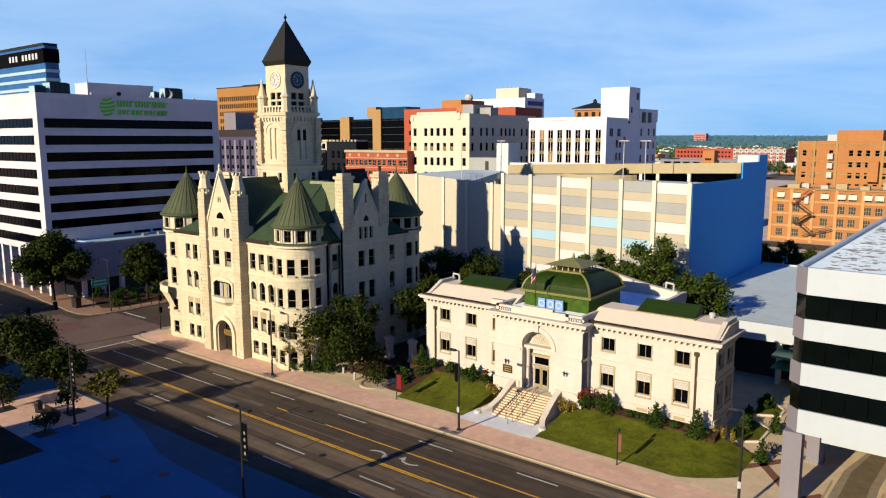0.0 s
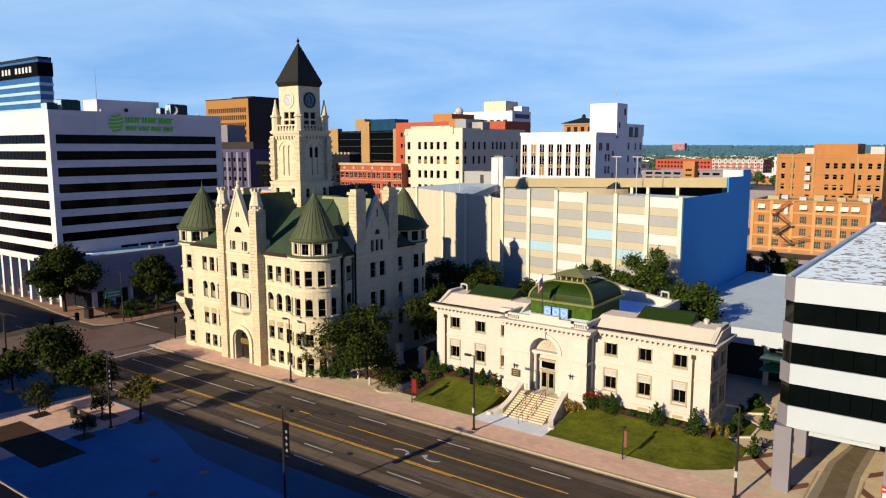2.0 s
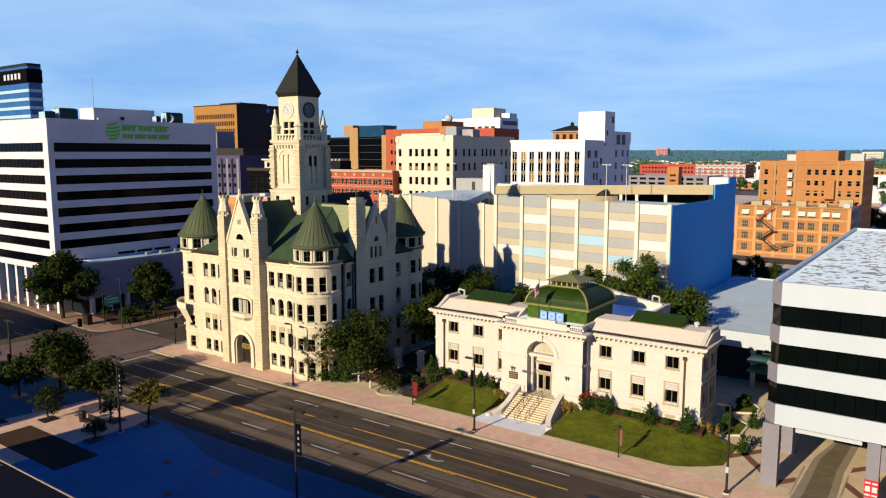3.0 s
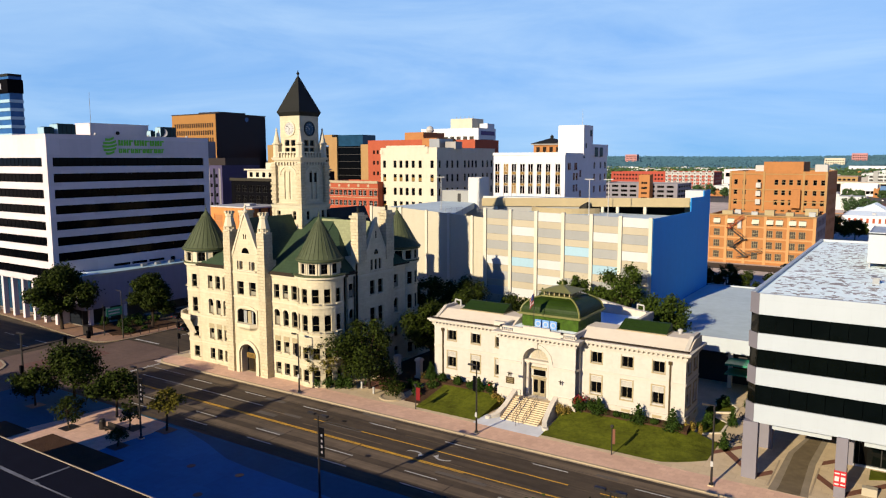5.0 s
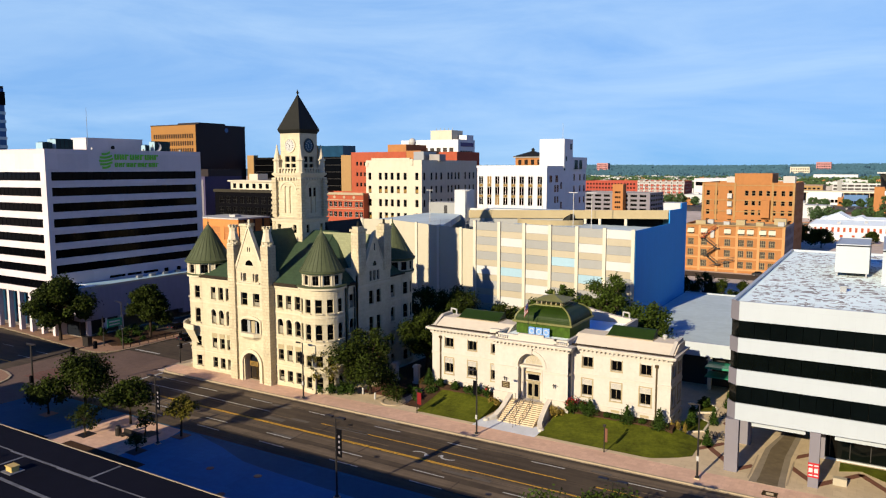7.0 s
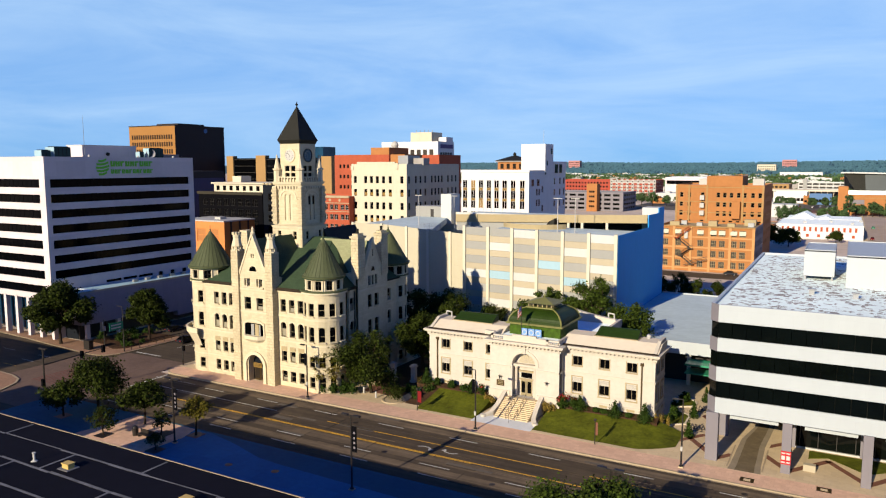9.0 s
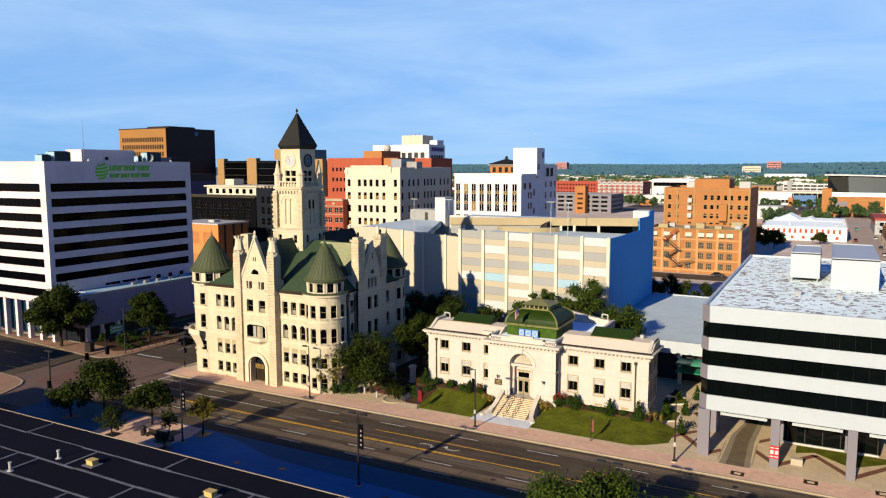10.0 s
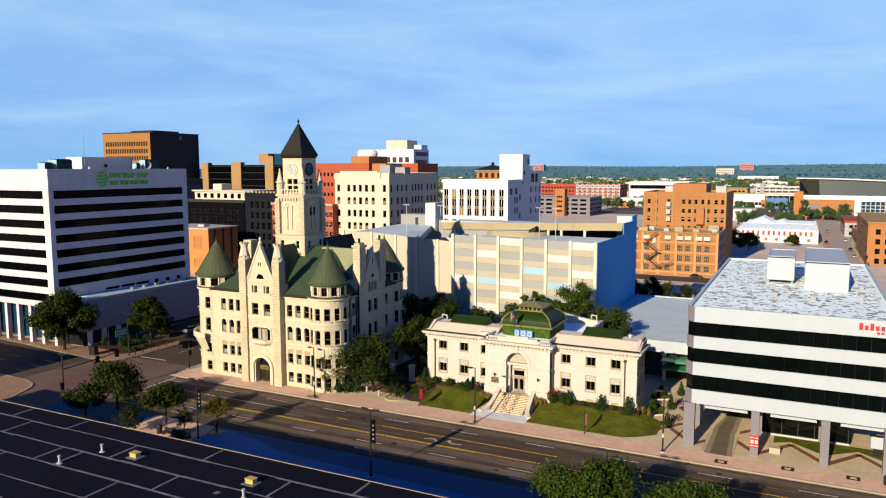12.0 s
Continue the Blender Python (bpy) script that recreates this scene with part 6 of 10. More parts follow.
# ---- parking garage ----
gar = thing("parking_garage", -70, 130, 0.1, "large panel-clad parking garage with cream posts and a shade-blue side wall", "parking garage")
PANELS = ["GBGBGBWBGBGB", "GBWBGBUBGBWB", "WBGBGBWBWBGB", "GBGBUBGBGBGB", "GBWBGBUBGBGB", "WBGBWBGBGBGB"]
PMAT = {"G": GAR_GREY, "B": GAR_BEIGE, "W": GAR_WHITE, "U": GAR_BLUE}
posts = [-72.2, -66.5, -60.9, -55.3, -49.7, -44.2, -38.7]
panel_cache = {}


def garage_top(x):
    return 24.95 + (x + 72.2) / 33.4 * -0.55


def garage_panel(x0, x1, y, z0, z1, mat, slope):
    key = (round(x1 - x0, 2), round(z1 - z0, 2), round(slope, 2), mat.name)
    if key not in panel_cache:
        bm = bmesh.new()
        w, h = x1 - x0, z1 - z0
        hull(bm, [(0, 0, 0), (w, 0, slope), (w, 0.12, slope), (0, 0.12, 0)], [(0, 0, h), (w, 0, h + slope), (w, 0.12, h + slope), (0, 0.12, h)])
        panel_cache[key] = to_mesh("panel", bm, mat)
    shared("panel", panel_cache[key], Matrix.Translation((x0, y, z0)), gar)


for i in range(6):
    x0, x1 = posts[i] + 0.32, posts[i + 1] - 0.32
    t0, t1 = garage_top(posts[i]), garage_top(posts[i + 1])
    for k, c in enumerate(PANELS[i]):
        top, tall = t0 - 3.04 * (k // 2) - 1.72 * (k % 2), (1.72, 1.32)[k % 2]
        garage_panel(x0, x1, 108.7, top - tall + 0.03, top, PMAT[c], t1 - t0)
    part("panel", boxes((x0, x1, 108.72, 108.85, 0.1, t1 - 1.52 * 12)), GAR_BEIGE, gar)
for x in posts:
    part("post", boxes((x - 0.32, x + 0.32, 108.35, 108.9, 0.1, garage_top(x) + 0.25)), GAR_POST, gar, "cream concrete post")
left_posts = [-108.1, -99.4, -92.3, -86.3, -80.3, -74.4]


def left_top(x):
    return 23.85 if x < -99 else 23.85 - 1.2 * (x + 99.4) / 19.1


for i in range(5):
    x0, x1 = left_posts[i] + 0.3, left_posts[i + 1] - 0.3
    t0, t1 = left_top(left_posts[i]), left_top(left_posts[i + 1])
    for k in range(12):
        garage_panel(x0, x1, 117.0, t0 - 1.52 * (k + 1) + 0.005, t0 - 1.52 * k, GAR_CREAM, t1 - t0)
for x in left_posts:
    part("post", boxes((x - 0.3, x + 0.3, 116.7, 117.2, 0.1, left_top(x) + 0.2)), GAR_POST, gar, "cream concrete post")
for row in ((-108, -73, 117.3, 117.6, 0.1, 22.0), (-72.0, -39.2, 109.0, 109.3, 0.1, 23.9), (-72.4, -72.0, 109, 117, 0.1, 24.5), (-108.3, -108.0, 117, 157, 0.1, 23)):
    part("inner_wall", boxes(row), GAR_POST, gar)
bm = bmesh.new()
out = [(108.7, 0.1), (148.5, 0.1), (148.5, 28.15), (143.2, 28.15), (143.2, 26.9), (133.2, 27.0), (133.2, 24.2), (108.7, 24.42)]
hull(bm, [(-38.5, y, z) for y, z in out], [(-38.3, y, z) for y, z in out])
part("side_wall", bm, GAR_SIDE, gar, "smooth end wall with blue shade in its colour")
part("rear_stair_tower", boxes((-42.3, -38.55, 143.25, 148.4, 20.0, 28.1)), GAR_WHITE, gar, "pale stair tower at the rear corner")
bm = bmesh.new()
hull(bm, [(-72, 109, 22.0), (-39, 109, 20.8), (-39, 134, 22.4), (-72, 134, 22.6)], [(-72, 109, 23.2), (-39, 109, 21.9), (-39, 134, 23.2), (-72, 134, 23.4)])
hull(bm, [(-107.5, 117.4, 21.8), (-86, 117.4, 21.0), (-99.4, 152, 22.4), (-107.5, 152, 22.4)], [(-107.5, 117.4, 23.4), (-86, 117.4, 22.7), (-99.4, 152, 23.8), (-107.5, 152, 23.8)])
part("deck", bm, GAR_DECK, gar, "pale sloping upper parking deck")
part("lower_deck", boxes((-105, -72.4, 117.6, 156, 16.2, 16.8)), GAR_DECK, gar, "shaded deck one level down")
part("deck_wall", boxes((-95.4, -42.4, 148.1, 148.4, 0.1, 25.2)), GAR_POST, gar), part("deck_wall", boxes((-108, -95.4, 157, 157.4, 0.1, 24)), GAR_POST, gar)
bm = bmesh.new()
for k in range(14):                                          # curved ramp kerb rising over the deck
    a0, a1 = math.pi * (0.15 + 0.75 * k / 14), math.pi * (0.15 + 0.75 * (k + 1) / 14)
    pa, pb = [(-65.0 - 8.5 * math.cos(a), 133.2 - 7.0 * math.sin(a)) for a in (a0, a1)]
    ia, ib = [(-65.0 - 8.1 * math.cos(a), 133.2 - 6.6 * math.sin(a)) for a in (a0, a1)]
    hull(bm, [(*pa, 22.6), (*pb, 22.6), (*ib, 22.6), (*ia, 22.6)], [(*pa, 24.4), (*pb, 24.4), (*ib, 24.4), (*ia, 24.4)])
part("ramp_kerb", bm, CREAM_TRIM, gar, "curved tan wall of the ramp")
for x0, x1, z in ((-62.5, -60.2, 25.6),):
    bm = bmesh.new()
    hull(bm, [(x0, 131.5, 23.2), (x1, 131.5, 23.2), (x1, 133.8, 23.2), (x0, 133.8, 23.2)], [(x0 + 0.6, 132.4, z - 0.9), (x1, 131.9, z), (x1, 133.6, z), (x0 + 0.6, 133.6, z - 0.9)])
    part("stair_hood", bm, SLATE, gar, "dark sloping stair hood")
bm = bmesh.new()
for k in range(12):
    xa, xb = -88 + 4.09 * k, -88 + 4.09 * (k + 1)
    za, zb = [25.6 + 1.35 * (x + 88) / 49 for x in (xa, xb)]
    hull(bm, [(xa, 134.2, za - 1.9), (xb, 134.2, zb - 1.9), (xb, 134.6, zb - 1.9), (xa, 134.6, za - 1.9)], [(xa, 134.2, za), (xb, 134.2, zb), (xb, 134.6, zb), (xa, 134.6, za)])
part("ramp_beam", bm, CREAM_TRIM, gar, "tan concrete beam of the ramp")
part("ramp_parapet", boxes((-88, -39, 134.9, 135.3, 25.6, 26.1)), GAR_WHITE, gar, "white parapet behind the beam")
part("ramp_wall", boxes((-88, -60.5, 134.7, 135.0, 21.5, 25.4)), GAR_GREY, gar, "grey wall closing the ramp")
part("upper_deck", boxes((-88, -38.6, 134.6, 143.2, 25.2, 25.6), (-88, -42.4, 143.2, 148.0, 25.2, 25.6)), GAR_DECK, gar)
for x in (-84.0, -74.0, -57.6, -54.2, -48.2):
    part("ramp_post", boxes((x - 0.3, x + 0.3, 134.3, 134.9, 22.0, 25.9)), GAR_POST, gar)
# Dark panel stands in for shade in the gap below the beam.
part("dark_void", boxes((-88, -42.6, 147.6, 147.9, 20, 25.2)), FRAME_DARK, gar)
part("stair_house", boxes((-107.2, -99.0, 146, 152, 22, 26.7)), GAR_GREY, gar, "small grey stair house"), part("stair_house", boxes((-99.0, -95.7, 146, 151, 22, 30.2)), GAR_WHITE, gar, "grey steel-clad lift house"), part("stair_door", boxes((-102.3, -101.3, 145.94, 146.02, 23.6, 25.9)), FRAME_DARK, gar)
for x, y in ((-56.5, 124.0), (-52.4, 124.0), (-93.0, 124), (-83, 124)):
    bm = bmesh.new()
    tube(bm, (x, y, 23.0), (x, y, 30.8), 0.1, 0.07, 8), box(bm, x - 1.0, x + 1.0, y - 0.12, y + 0.12, 30.7, 30.85)
    part("light_mast", bm, FRAME_WHITE, gar, "white lighting mast")
for x0, x1, y in ((-70.5, -62.5, 111.2), (-56.5, -49.5, 112.0), (-90, -84, 119), (-80, -76, 118.5)):
    bm = bmesh.new()
    for k in range(3):
        tube(bm, (x0, y, 23.6 + 0.35 * k), (x1, y, 23.6 + 0.35 * k), 0.03, 0.03, 5)
    for k in range(5):
        x = x0 + (x1 - x0) * k / 4
        tube(bm, (x, y, 22.5), (x, y, 24.35), 0.03, 0.03, 5)
    part("railing", bm, STEEL, gar)
# lower ramp deck beside the garage
ramp = thing("parking_ramp", -26, 120, 0.1, "low concrete parking deck with white edge walls", "parking garage")
part("deck", boxes((-38.2, -14.2, 96.5, 149.0, 6.4, 6.95)), GAR_DECK, ramp, "pale grey parking deck")
for row in ((-38.2, -14.2, 96.0, 96.5, 5.6, 7.8), (-14.2, -13.8, 96.0, 149.0, 5.6, 7.8), (-38.2, -14.2, 149.0, 149.3, 5.6, 7.25)):
    part("edge_wall", boxes(row), OFFICE_W, ramp, "white parapet wall")
part("lower_wall", boxes((-38.0, -14.0, 99.0, 99.4, 0.1, 6.4)), FRAME_DARK, ramp)
for row in ((-22.0, -14.5, 92.5, 96.2, 4.6, 4.9), (-22.0, -14.5, 92.5, 96.2, 3.2, 3.35)):
    part("canopy", boxes(row), STREET_GREEN, ramp, "green entrance canopy")
for x in (-37, -30, -22, -15):
    part("column", boxes((x - 0.3, x + 0.3, 96.3, 96.9, 0.1, 6.4)), GAR_POST, ramp)
bm = bmesh.new()
tube(bm, (-17.8, 128, 6.9), (-17.8, 128, 13.5), 0.1, 0.07, 8), box(bm, -18.6, -17.0, 127.9, 128.1, 13.4, 13.55)
part("light_mast", bm, FRAME_WHITE, ramp)

# ---- white tower block with dark ribbon windows ----
bank = thing("office_tower", -170, 84, 0.15, "white precast office block with dark ribbon windows", "building")
BX, BY, BN = -150.6, 63.8, 104.7                             # east face, south face, north end
BH = 40.0
bands = [35.2 - 3.34 * k for k in range(8)]
RIB = 1.85
e_holes = [(1.2, 39.35, b - RIB, b) for b in bands[:7]] + [(13.6, 17.8, 10.85, 11.45), (18.2, 22.2, 10.85, 11.45), (22.6, 26.9, 10.85, 11.45), (28.5, 29.9, 10.4, 11.5), (32.2, 33.6, 10.4, 11.5), (36.0, 37.4, 10.4, 11.5)]
s_holes = [(1.6, 38.0, b - RIB, b) for b in bands]
facade(bank, (BX, BY, 0.15), (0, 1, 0), BN - BY, BH, e_holes, BANK_W, 0.5)
facade(bank, (BX - 40, BY, 9.0), (1, 0, 0), 40, BH - 8.85, [(a, b, c - 8.85, d - 8.85) for a, b, c, d in s_holes], BANK_W, 0.5)
for k in e_holes:
    window(bank, (BX, BY, 0.15), (0, 1, 0), k, cols=max(1, round((k[1] - k[0]) / 1.65)), rows=1, bar=0.05, inset=0.3, mat_f=BANNER_BLACK)
for a, b, c, d in s_holes:
    window(bank, (BX - 40, BY, 0.15), (1, 0, 0), (a, b, c, d), cols=22, rows=1, bar=0.05, inset=0.3, mat_f=BANNER_BLACK)
facade(bank, (BX, BN, 0.15), (-1, 0, 0), 40, BH, [], BANK_W, 0.5)
facade(bank, (BX - 40, BN, 0.15), (0, -1, 0), BN - BY, BH, [], BANK_W, 0.5)
part("roof", boxes((BX - 39.6, BX - 0.4, BY + 0.4, BN - 0.4, 39.2, 39.6)), GREY_ROOF, bank)
part("parapet_coping", boxes((BX - 0.55, BX + 0.06, BY + 0.5, BN, 40.15, 40.24)), BANK_W, bank), part("parapet_coping", boxes((BX - 40, BX + 0.06, BY - 0.06, BY + 0.5, 40.15, 40.24)), BANK_W, bank)
part("penthouse", boxes((-161.6, -155.9, 76.8, 91.6, 39.6, 42.95)), BANK_W, bank, "white rooftop plant house")
part("penthouse_coping", boxes((-161.7, -155.8, 76.7, 91.7, 42.95, 43.1)), BANK_W, bank)
pv = bmesh.new()
tube(pv, (-155.9, 83.4, 41.0), (-155.6, 83.4, 41.0), 0.42, 0.42, 14)
part("wall_vent", pv, SLATE, bank, "round dark wall vent")
for x0, x1, y0, y1, h in ((-154.6, -152.2, 63.9 + 0.6, 66.6, 2.0), (-155.0, -152.0, 67.3, 71.2, 2.75), (-153.8, -151.8, 92.0, 96.4, 2.9), (-153.6, -152.2, 89.6, 90.8, 2.0)):
    cu = part("cooling_unit", boxes((x0, x1, y0, y1, 39.6, 39.6 + h)), UNIT_DARK, bank, "dark green rooftop cooling unit")
    part("end_panel", boxes((x0 - 0.03, x1 + 0.03, y0 - 0.06, y0, 39.6, 39.6 + h)), GAR_BLUE, cu, "pale steel end panel")
    part("fan_guard", boxes((x0 + 0.3, x1 - 0.3, y0 + 0.3, y1 - 0.3, 39.6 + h, 39.75 + h)), SLATE, cu)
    n = max(2, int((y1 - y0) / 0.8))
    for i in range(1, n):
        yy = y0 + (y1 - y0) * i / n
        part("louvre_rib", boxes((x1, x1 + 0.04, yy - 0.05, yy + 0.05, 39.9, 39.4 + h)), SLATE, cu)
bm = bmesh.new()
q = Vector((1.0, -0.55, 0.25)).to_track_quat("Z", "Y")
rows_d = [[bm.verts.new(Vector((-151.9, 92.6, 41.2)) + q @ Vector((r * math.cos(a), r * math.sin(a), d))) for a in [2 * math.pi * i / 16 for i in range(16)]] for r, d in ((0.15, -0.35), (0.75, -0.15), (1.15, 0.12), (1.12, 0.15), (0.72, -0.1), (0.12, -0.28))]
for ra, rb_ in zip(rows_d, rows_d[1:]):
    for i in range(16):
        bm.faces.new((ra[i], ra[(i + 1) % 16], rb_[(i + 1) % 16], rb_[i]))
dish = part("dish", bm, FRAME_WHITE, bank, "white round satellite dish", True)
bm = bmesh.new()
tube(bm, (-152.2, 92.8, 39.6), (-152.0, 92.7, 41.0), 0.08, 0.06, 8)
part("dish_stand", bm, STEEL, dish)
bm = bmesh.new()
tube(bm, (-153, 75.3, 39.6), (-153, 75.3, 49.6), 0.07, 0.03, 6)
part("antenna", bm, STEEL, bank)
for y, z in ((74.9, 40.5), (98.6, 40.4), (88.0, 40.35)):
    bm = bmesh.new()
    turned(bm, BX - 0.3, y, [(0.22, 40.15), (0.3, 40.4), (0.2, z + 0.25)], 10)
    part("roof_vent", bm, FRAME_WHITE, bank)
# green emblem and letters as plain shapes
for k in range(5):
    bm = bmesh.new()
    z, w = 36.05 + k * 0.76, (1.0, 1.5, 1.7, 1.5, 1.0)[k]
    pts = [(77.95 - w + 2 * w * i / 6, z + 0.42 * (i / 6) - 0.22 * math.sin(math.pi * i / 6)) for i in range(7)]
    for (ya, za), (yb, zb) in zip(pts, pts[1:]):
        hull(bm, [(BX + 0.16, ya, za), (BX + 0.16, yb, zb), (BX + 0.02, yb, zb), (BX + 0.02, ya, za)], [(BX + 0.16, ya, za + 0.5), (BX + 0.16, yb, zb + 0.5), (BX + 0.02, yb, zb + 0.5), (BX + 0.02, ya, za + 0.5)])
    bmesh.ops.remove_doubles(bm, verts=bm.verts, dist=0.001)
    part("emblem_stripe", bm, SIGN_GREEN, bank, "green stripe of a round emblem")
rs = random.Random(17)
for z, h, n, e in ((38.05, 1.25, 9, 0.78), (36.4, 1.0, 12, 0.72)):
    for k in range(n):
        y, w = 80.1 + k * 12.0 / n, 12.0 / n * e
        t = h * 0.3
        rows_l = [(BX + 0.01, BX + 0.2, y, y + w * 0.36, z, z + h)]
        if k % 3 != 2:
            rows_l.append((BX + 0.01, BX + 0.2, y + w * 0.64, y + w, z, z + h))
        rows_l.append((BX + 0.01, BX + 0.2, y + w * 0.36, y + w * (0.64 if k % 3 != 2 else 0.9), z + (0.0, h * 0.4, h - t)[k % 3], z + (0.0, h * 0.4, h - t)[k % 3] + t))
        part("sign_bar", boxes(*rows_l), SIGN_GREEN, bank)
# arcade below the south front
for k in range(10):
    x = BX - 40 + 4.35 * k
    part("arcade_column", boxes((x, x + 0.9, BY, BY + 1.0, 0.15, 9.05)), BANK_W, bank, "white arcade column")
part("shop_front", boxes((BX - 39.5, BX - 0.5, BY + 4.0, BY + 4.3, 0.15, 9.0)), GLASS_BLUE, bank, "recessed blue-green shop glass")
for k in range(18):
    part("shop_mullion", boxes((BX - 39.0 + 2.2 * k, BX - 38.88 + 2.2 * k, BY + 3.9, BY + 4.0, 0.15, 8.8)), FRAME_DARK, bank)
part("arcade_soffit", boxes((BX - 39.9, BX - 0.1, BY + 0.1, BY + 4.2, 8.8, 9.0)), BANK_W, bank)
# low wing with plain wall
wing = thing("low_wing", -147, 85, 0.15, "low plain white wing with a pale roof edge", "building")
for row in ((-150.55, -144.0, 66.0, 80.0, 3.5, 10.6), (-150.55, -144.0, 80.0, 92.0, 2.4, 10.6), (-150.55, -144.0, 92.0, 104.7, 1.2, 10.6)):
    part("wall", boxes(row), WING_WALL, wing)
# Dark colours put the recess shade under the wing into the walls.
part("lower_wall", boxes((-150.55, -146.0, 66.5, 104.7, 0.15, 3.5)), NAVY_WALL, wing, "recessed lower wall with shade in its colour")
part("shaded_ground_floor", boxes((-146.0, -145.7, 66.5, 104.7, 0.15, 3.5)), FRAME_DARK, wing, "recessed ground floor with shade in its colour")
part("roof", boxes((-150.55, -144.3, 70.0, 104.6, 10.6, 10.72)), GAR_BLUE, wing, "pale blue metal roof")
part("roof", boxes((-150.55, -144.3, 65.9, 70.0, 10.6, 10.78)), ROOF_WHITE, wing, "white front roof")
part("roof_edge_trim", boxes((-144.3, -143.95, 65.9, 104.7, 10.4, 10.86)), STEEL, wing)
for k in range(6):
    part("roof_unit", boxes((-147.6, -146.8, 82 + 3.6 * k, 83.2 + 3.6 * k, 10.7, 11.3)), STEEL, wing)
for y in (67.2, 71, 75):
    part("column", boxes((-144.9, -144.1, y, y + 0.8, 0.15, 3.6)), BANK_W, wing)

# ---- white office on columns ----
office = thing("office_building", 8, 95, 0.15, "white banded office raised on grey columns", "building")
OX0, OX1, OY0, OY1 = -13.88, 12.45, 64.25, 127.0
spans = [(6.5, 8.55), (10.68, 12.58), (14.6, 16.36), (18.4, 20.66)]
glass = [(8.55, 10.68), (12.58, 14.6), (16.36, 18.4)]
CH = 1.0


def office_outline(e=0.0):
    return [(OX0 + CH - e * 0.4, OY0 - e), (OX1 + e, OY0 - e), (OX1 + e, OY1 + e), (OX0 - e, OY1 + e), (OX0 - e, OY0 + CH - e * 0.4)]


for z0, z1 in spans[:3]:
    bm = bmesh.new()
    slab(bm, office_outline(), z0, z1)
    part("spandrel", bm, OFFICE_W, office, "white panel band")
for x0, x1, y0, y1 in ((OX0 + CH, OX1 - 0.4, OY0, OY0 + 0.4), (OX0, OX0 + 0.4, OY0 + CH, OY1 - 0.4), (OX0, OX1 - 0.4, OY1 - 0.4, OY1), (OX1 - 0.4, OX1, OY0, OY1)):
    part("parapet_band", boxes((x0, x1, y0, y1, 18.4, 20.66)), OFFICE_W, office, "white panel band and roof edge")
for z0, z1 in glass:
    core = bmesh.new()
    slab(core, office_outline(-0.5), z0, z1)
    ribbon = part("ribbon_window", core, SLATE, office, "dark ribbon of glass")
    for k in range(15):
        x = OX0 + CH + 0.02 + k * 1.69
        key = ("office", z0, "s")
        if key not in panel_cache:
            panel_cache[key] = to_mesh("pane", boxes((0.03, 1.66, 0.0, 0.05, 0.03, z1 - z0 - 0.03)), OFFICE_GLASS)
        shared("pane", panel_cache[key], Matrix.Translation((x, OY0 + 0.12, z0)), ribbon)
    bm = bmesh.new()
    hull(bm, [(OX0 + 0.1, OY0 + CH, z0), (OX0 + CH, OY0 + 0.1, z0), (OX0 + CH, OY0 + 0.2, z0), (OX0 + 0.2, OY0 + CH, z0)], [(OX0 + 0.1, OY0 + CH, z1), (OX0 + CH, OY0 + 0.1, z1), (OX0 + CH, OY0 + 0.2, z1), (OX0 + 0.2, OY0 + CH, z1)])
    part("pane", bm, OFFICE_GLASS, ribbon)
    part("pane", boxes((OX0 + 0.1, OX0 + 0.2, OY0 + CH, OY1 - 0.5, z0, z1)), OFFICE_GLASS, ribbon)
for z0, z1 in spans:
    bm = bmesh.new()
    hull(bm, [(OX0 - 0.05, OY0 + CH, z0), (OX0 + CH, OY0 - 0.05, z0), (OX0 + CH, OY0 + 0.1, z0), (OX0 + 0.1, OY0 + CH, z0)], [(OX0 - 0.05, OY0 + CH, z1), (OX0 + CH, OY0 - 0.05, z1), (OX0 + CH, OY0 + 0.1, z1), (OX0 + 0.1, OY0 + CH, z1)])
    part("corner_pier", bm, OFFICE_GREY, office, "grey chamfered corner")
bm = bmesh.new()
slab(bm, office_outline(-0.41), 18.45, 20.32)
part("roof", bm, BALLAST, office, "white roof coating worn through in grey patches")
rp = random.Random(11)
patch_bm = bmesh.new()
for k in range(1500):
    x, y = rp.uniform(OX0 + 1.0, OX1 - 1.0), rp.uniform(OY0 + 1.5, OY1 - 1)
    w, h = rp.uniform(0.10, 0.42) * rp.choice((1, 1, 2.2)), rp.uniform(0.10, 0.40) * rp.choice((1, 1, 2.0))
    pts = [(x + w * math.cos(a) * rp.uniform(0.5, 1.2), y + h * math.sin(a) * rp.uniform(0.5, 1.2)) for a in [2 * math.pi * i / 7 for i in range(7)]]
    slab(patch_bm, pts, 20.3, 20.322 + 0.00001 * k)
tagged(part("worn_patch", patch_bm, GREY_ROOF, office, "grey worn spots in the roof coating"), kind="stuff")
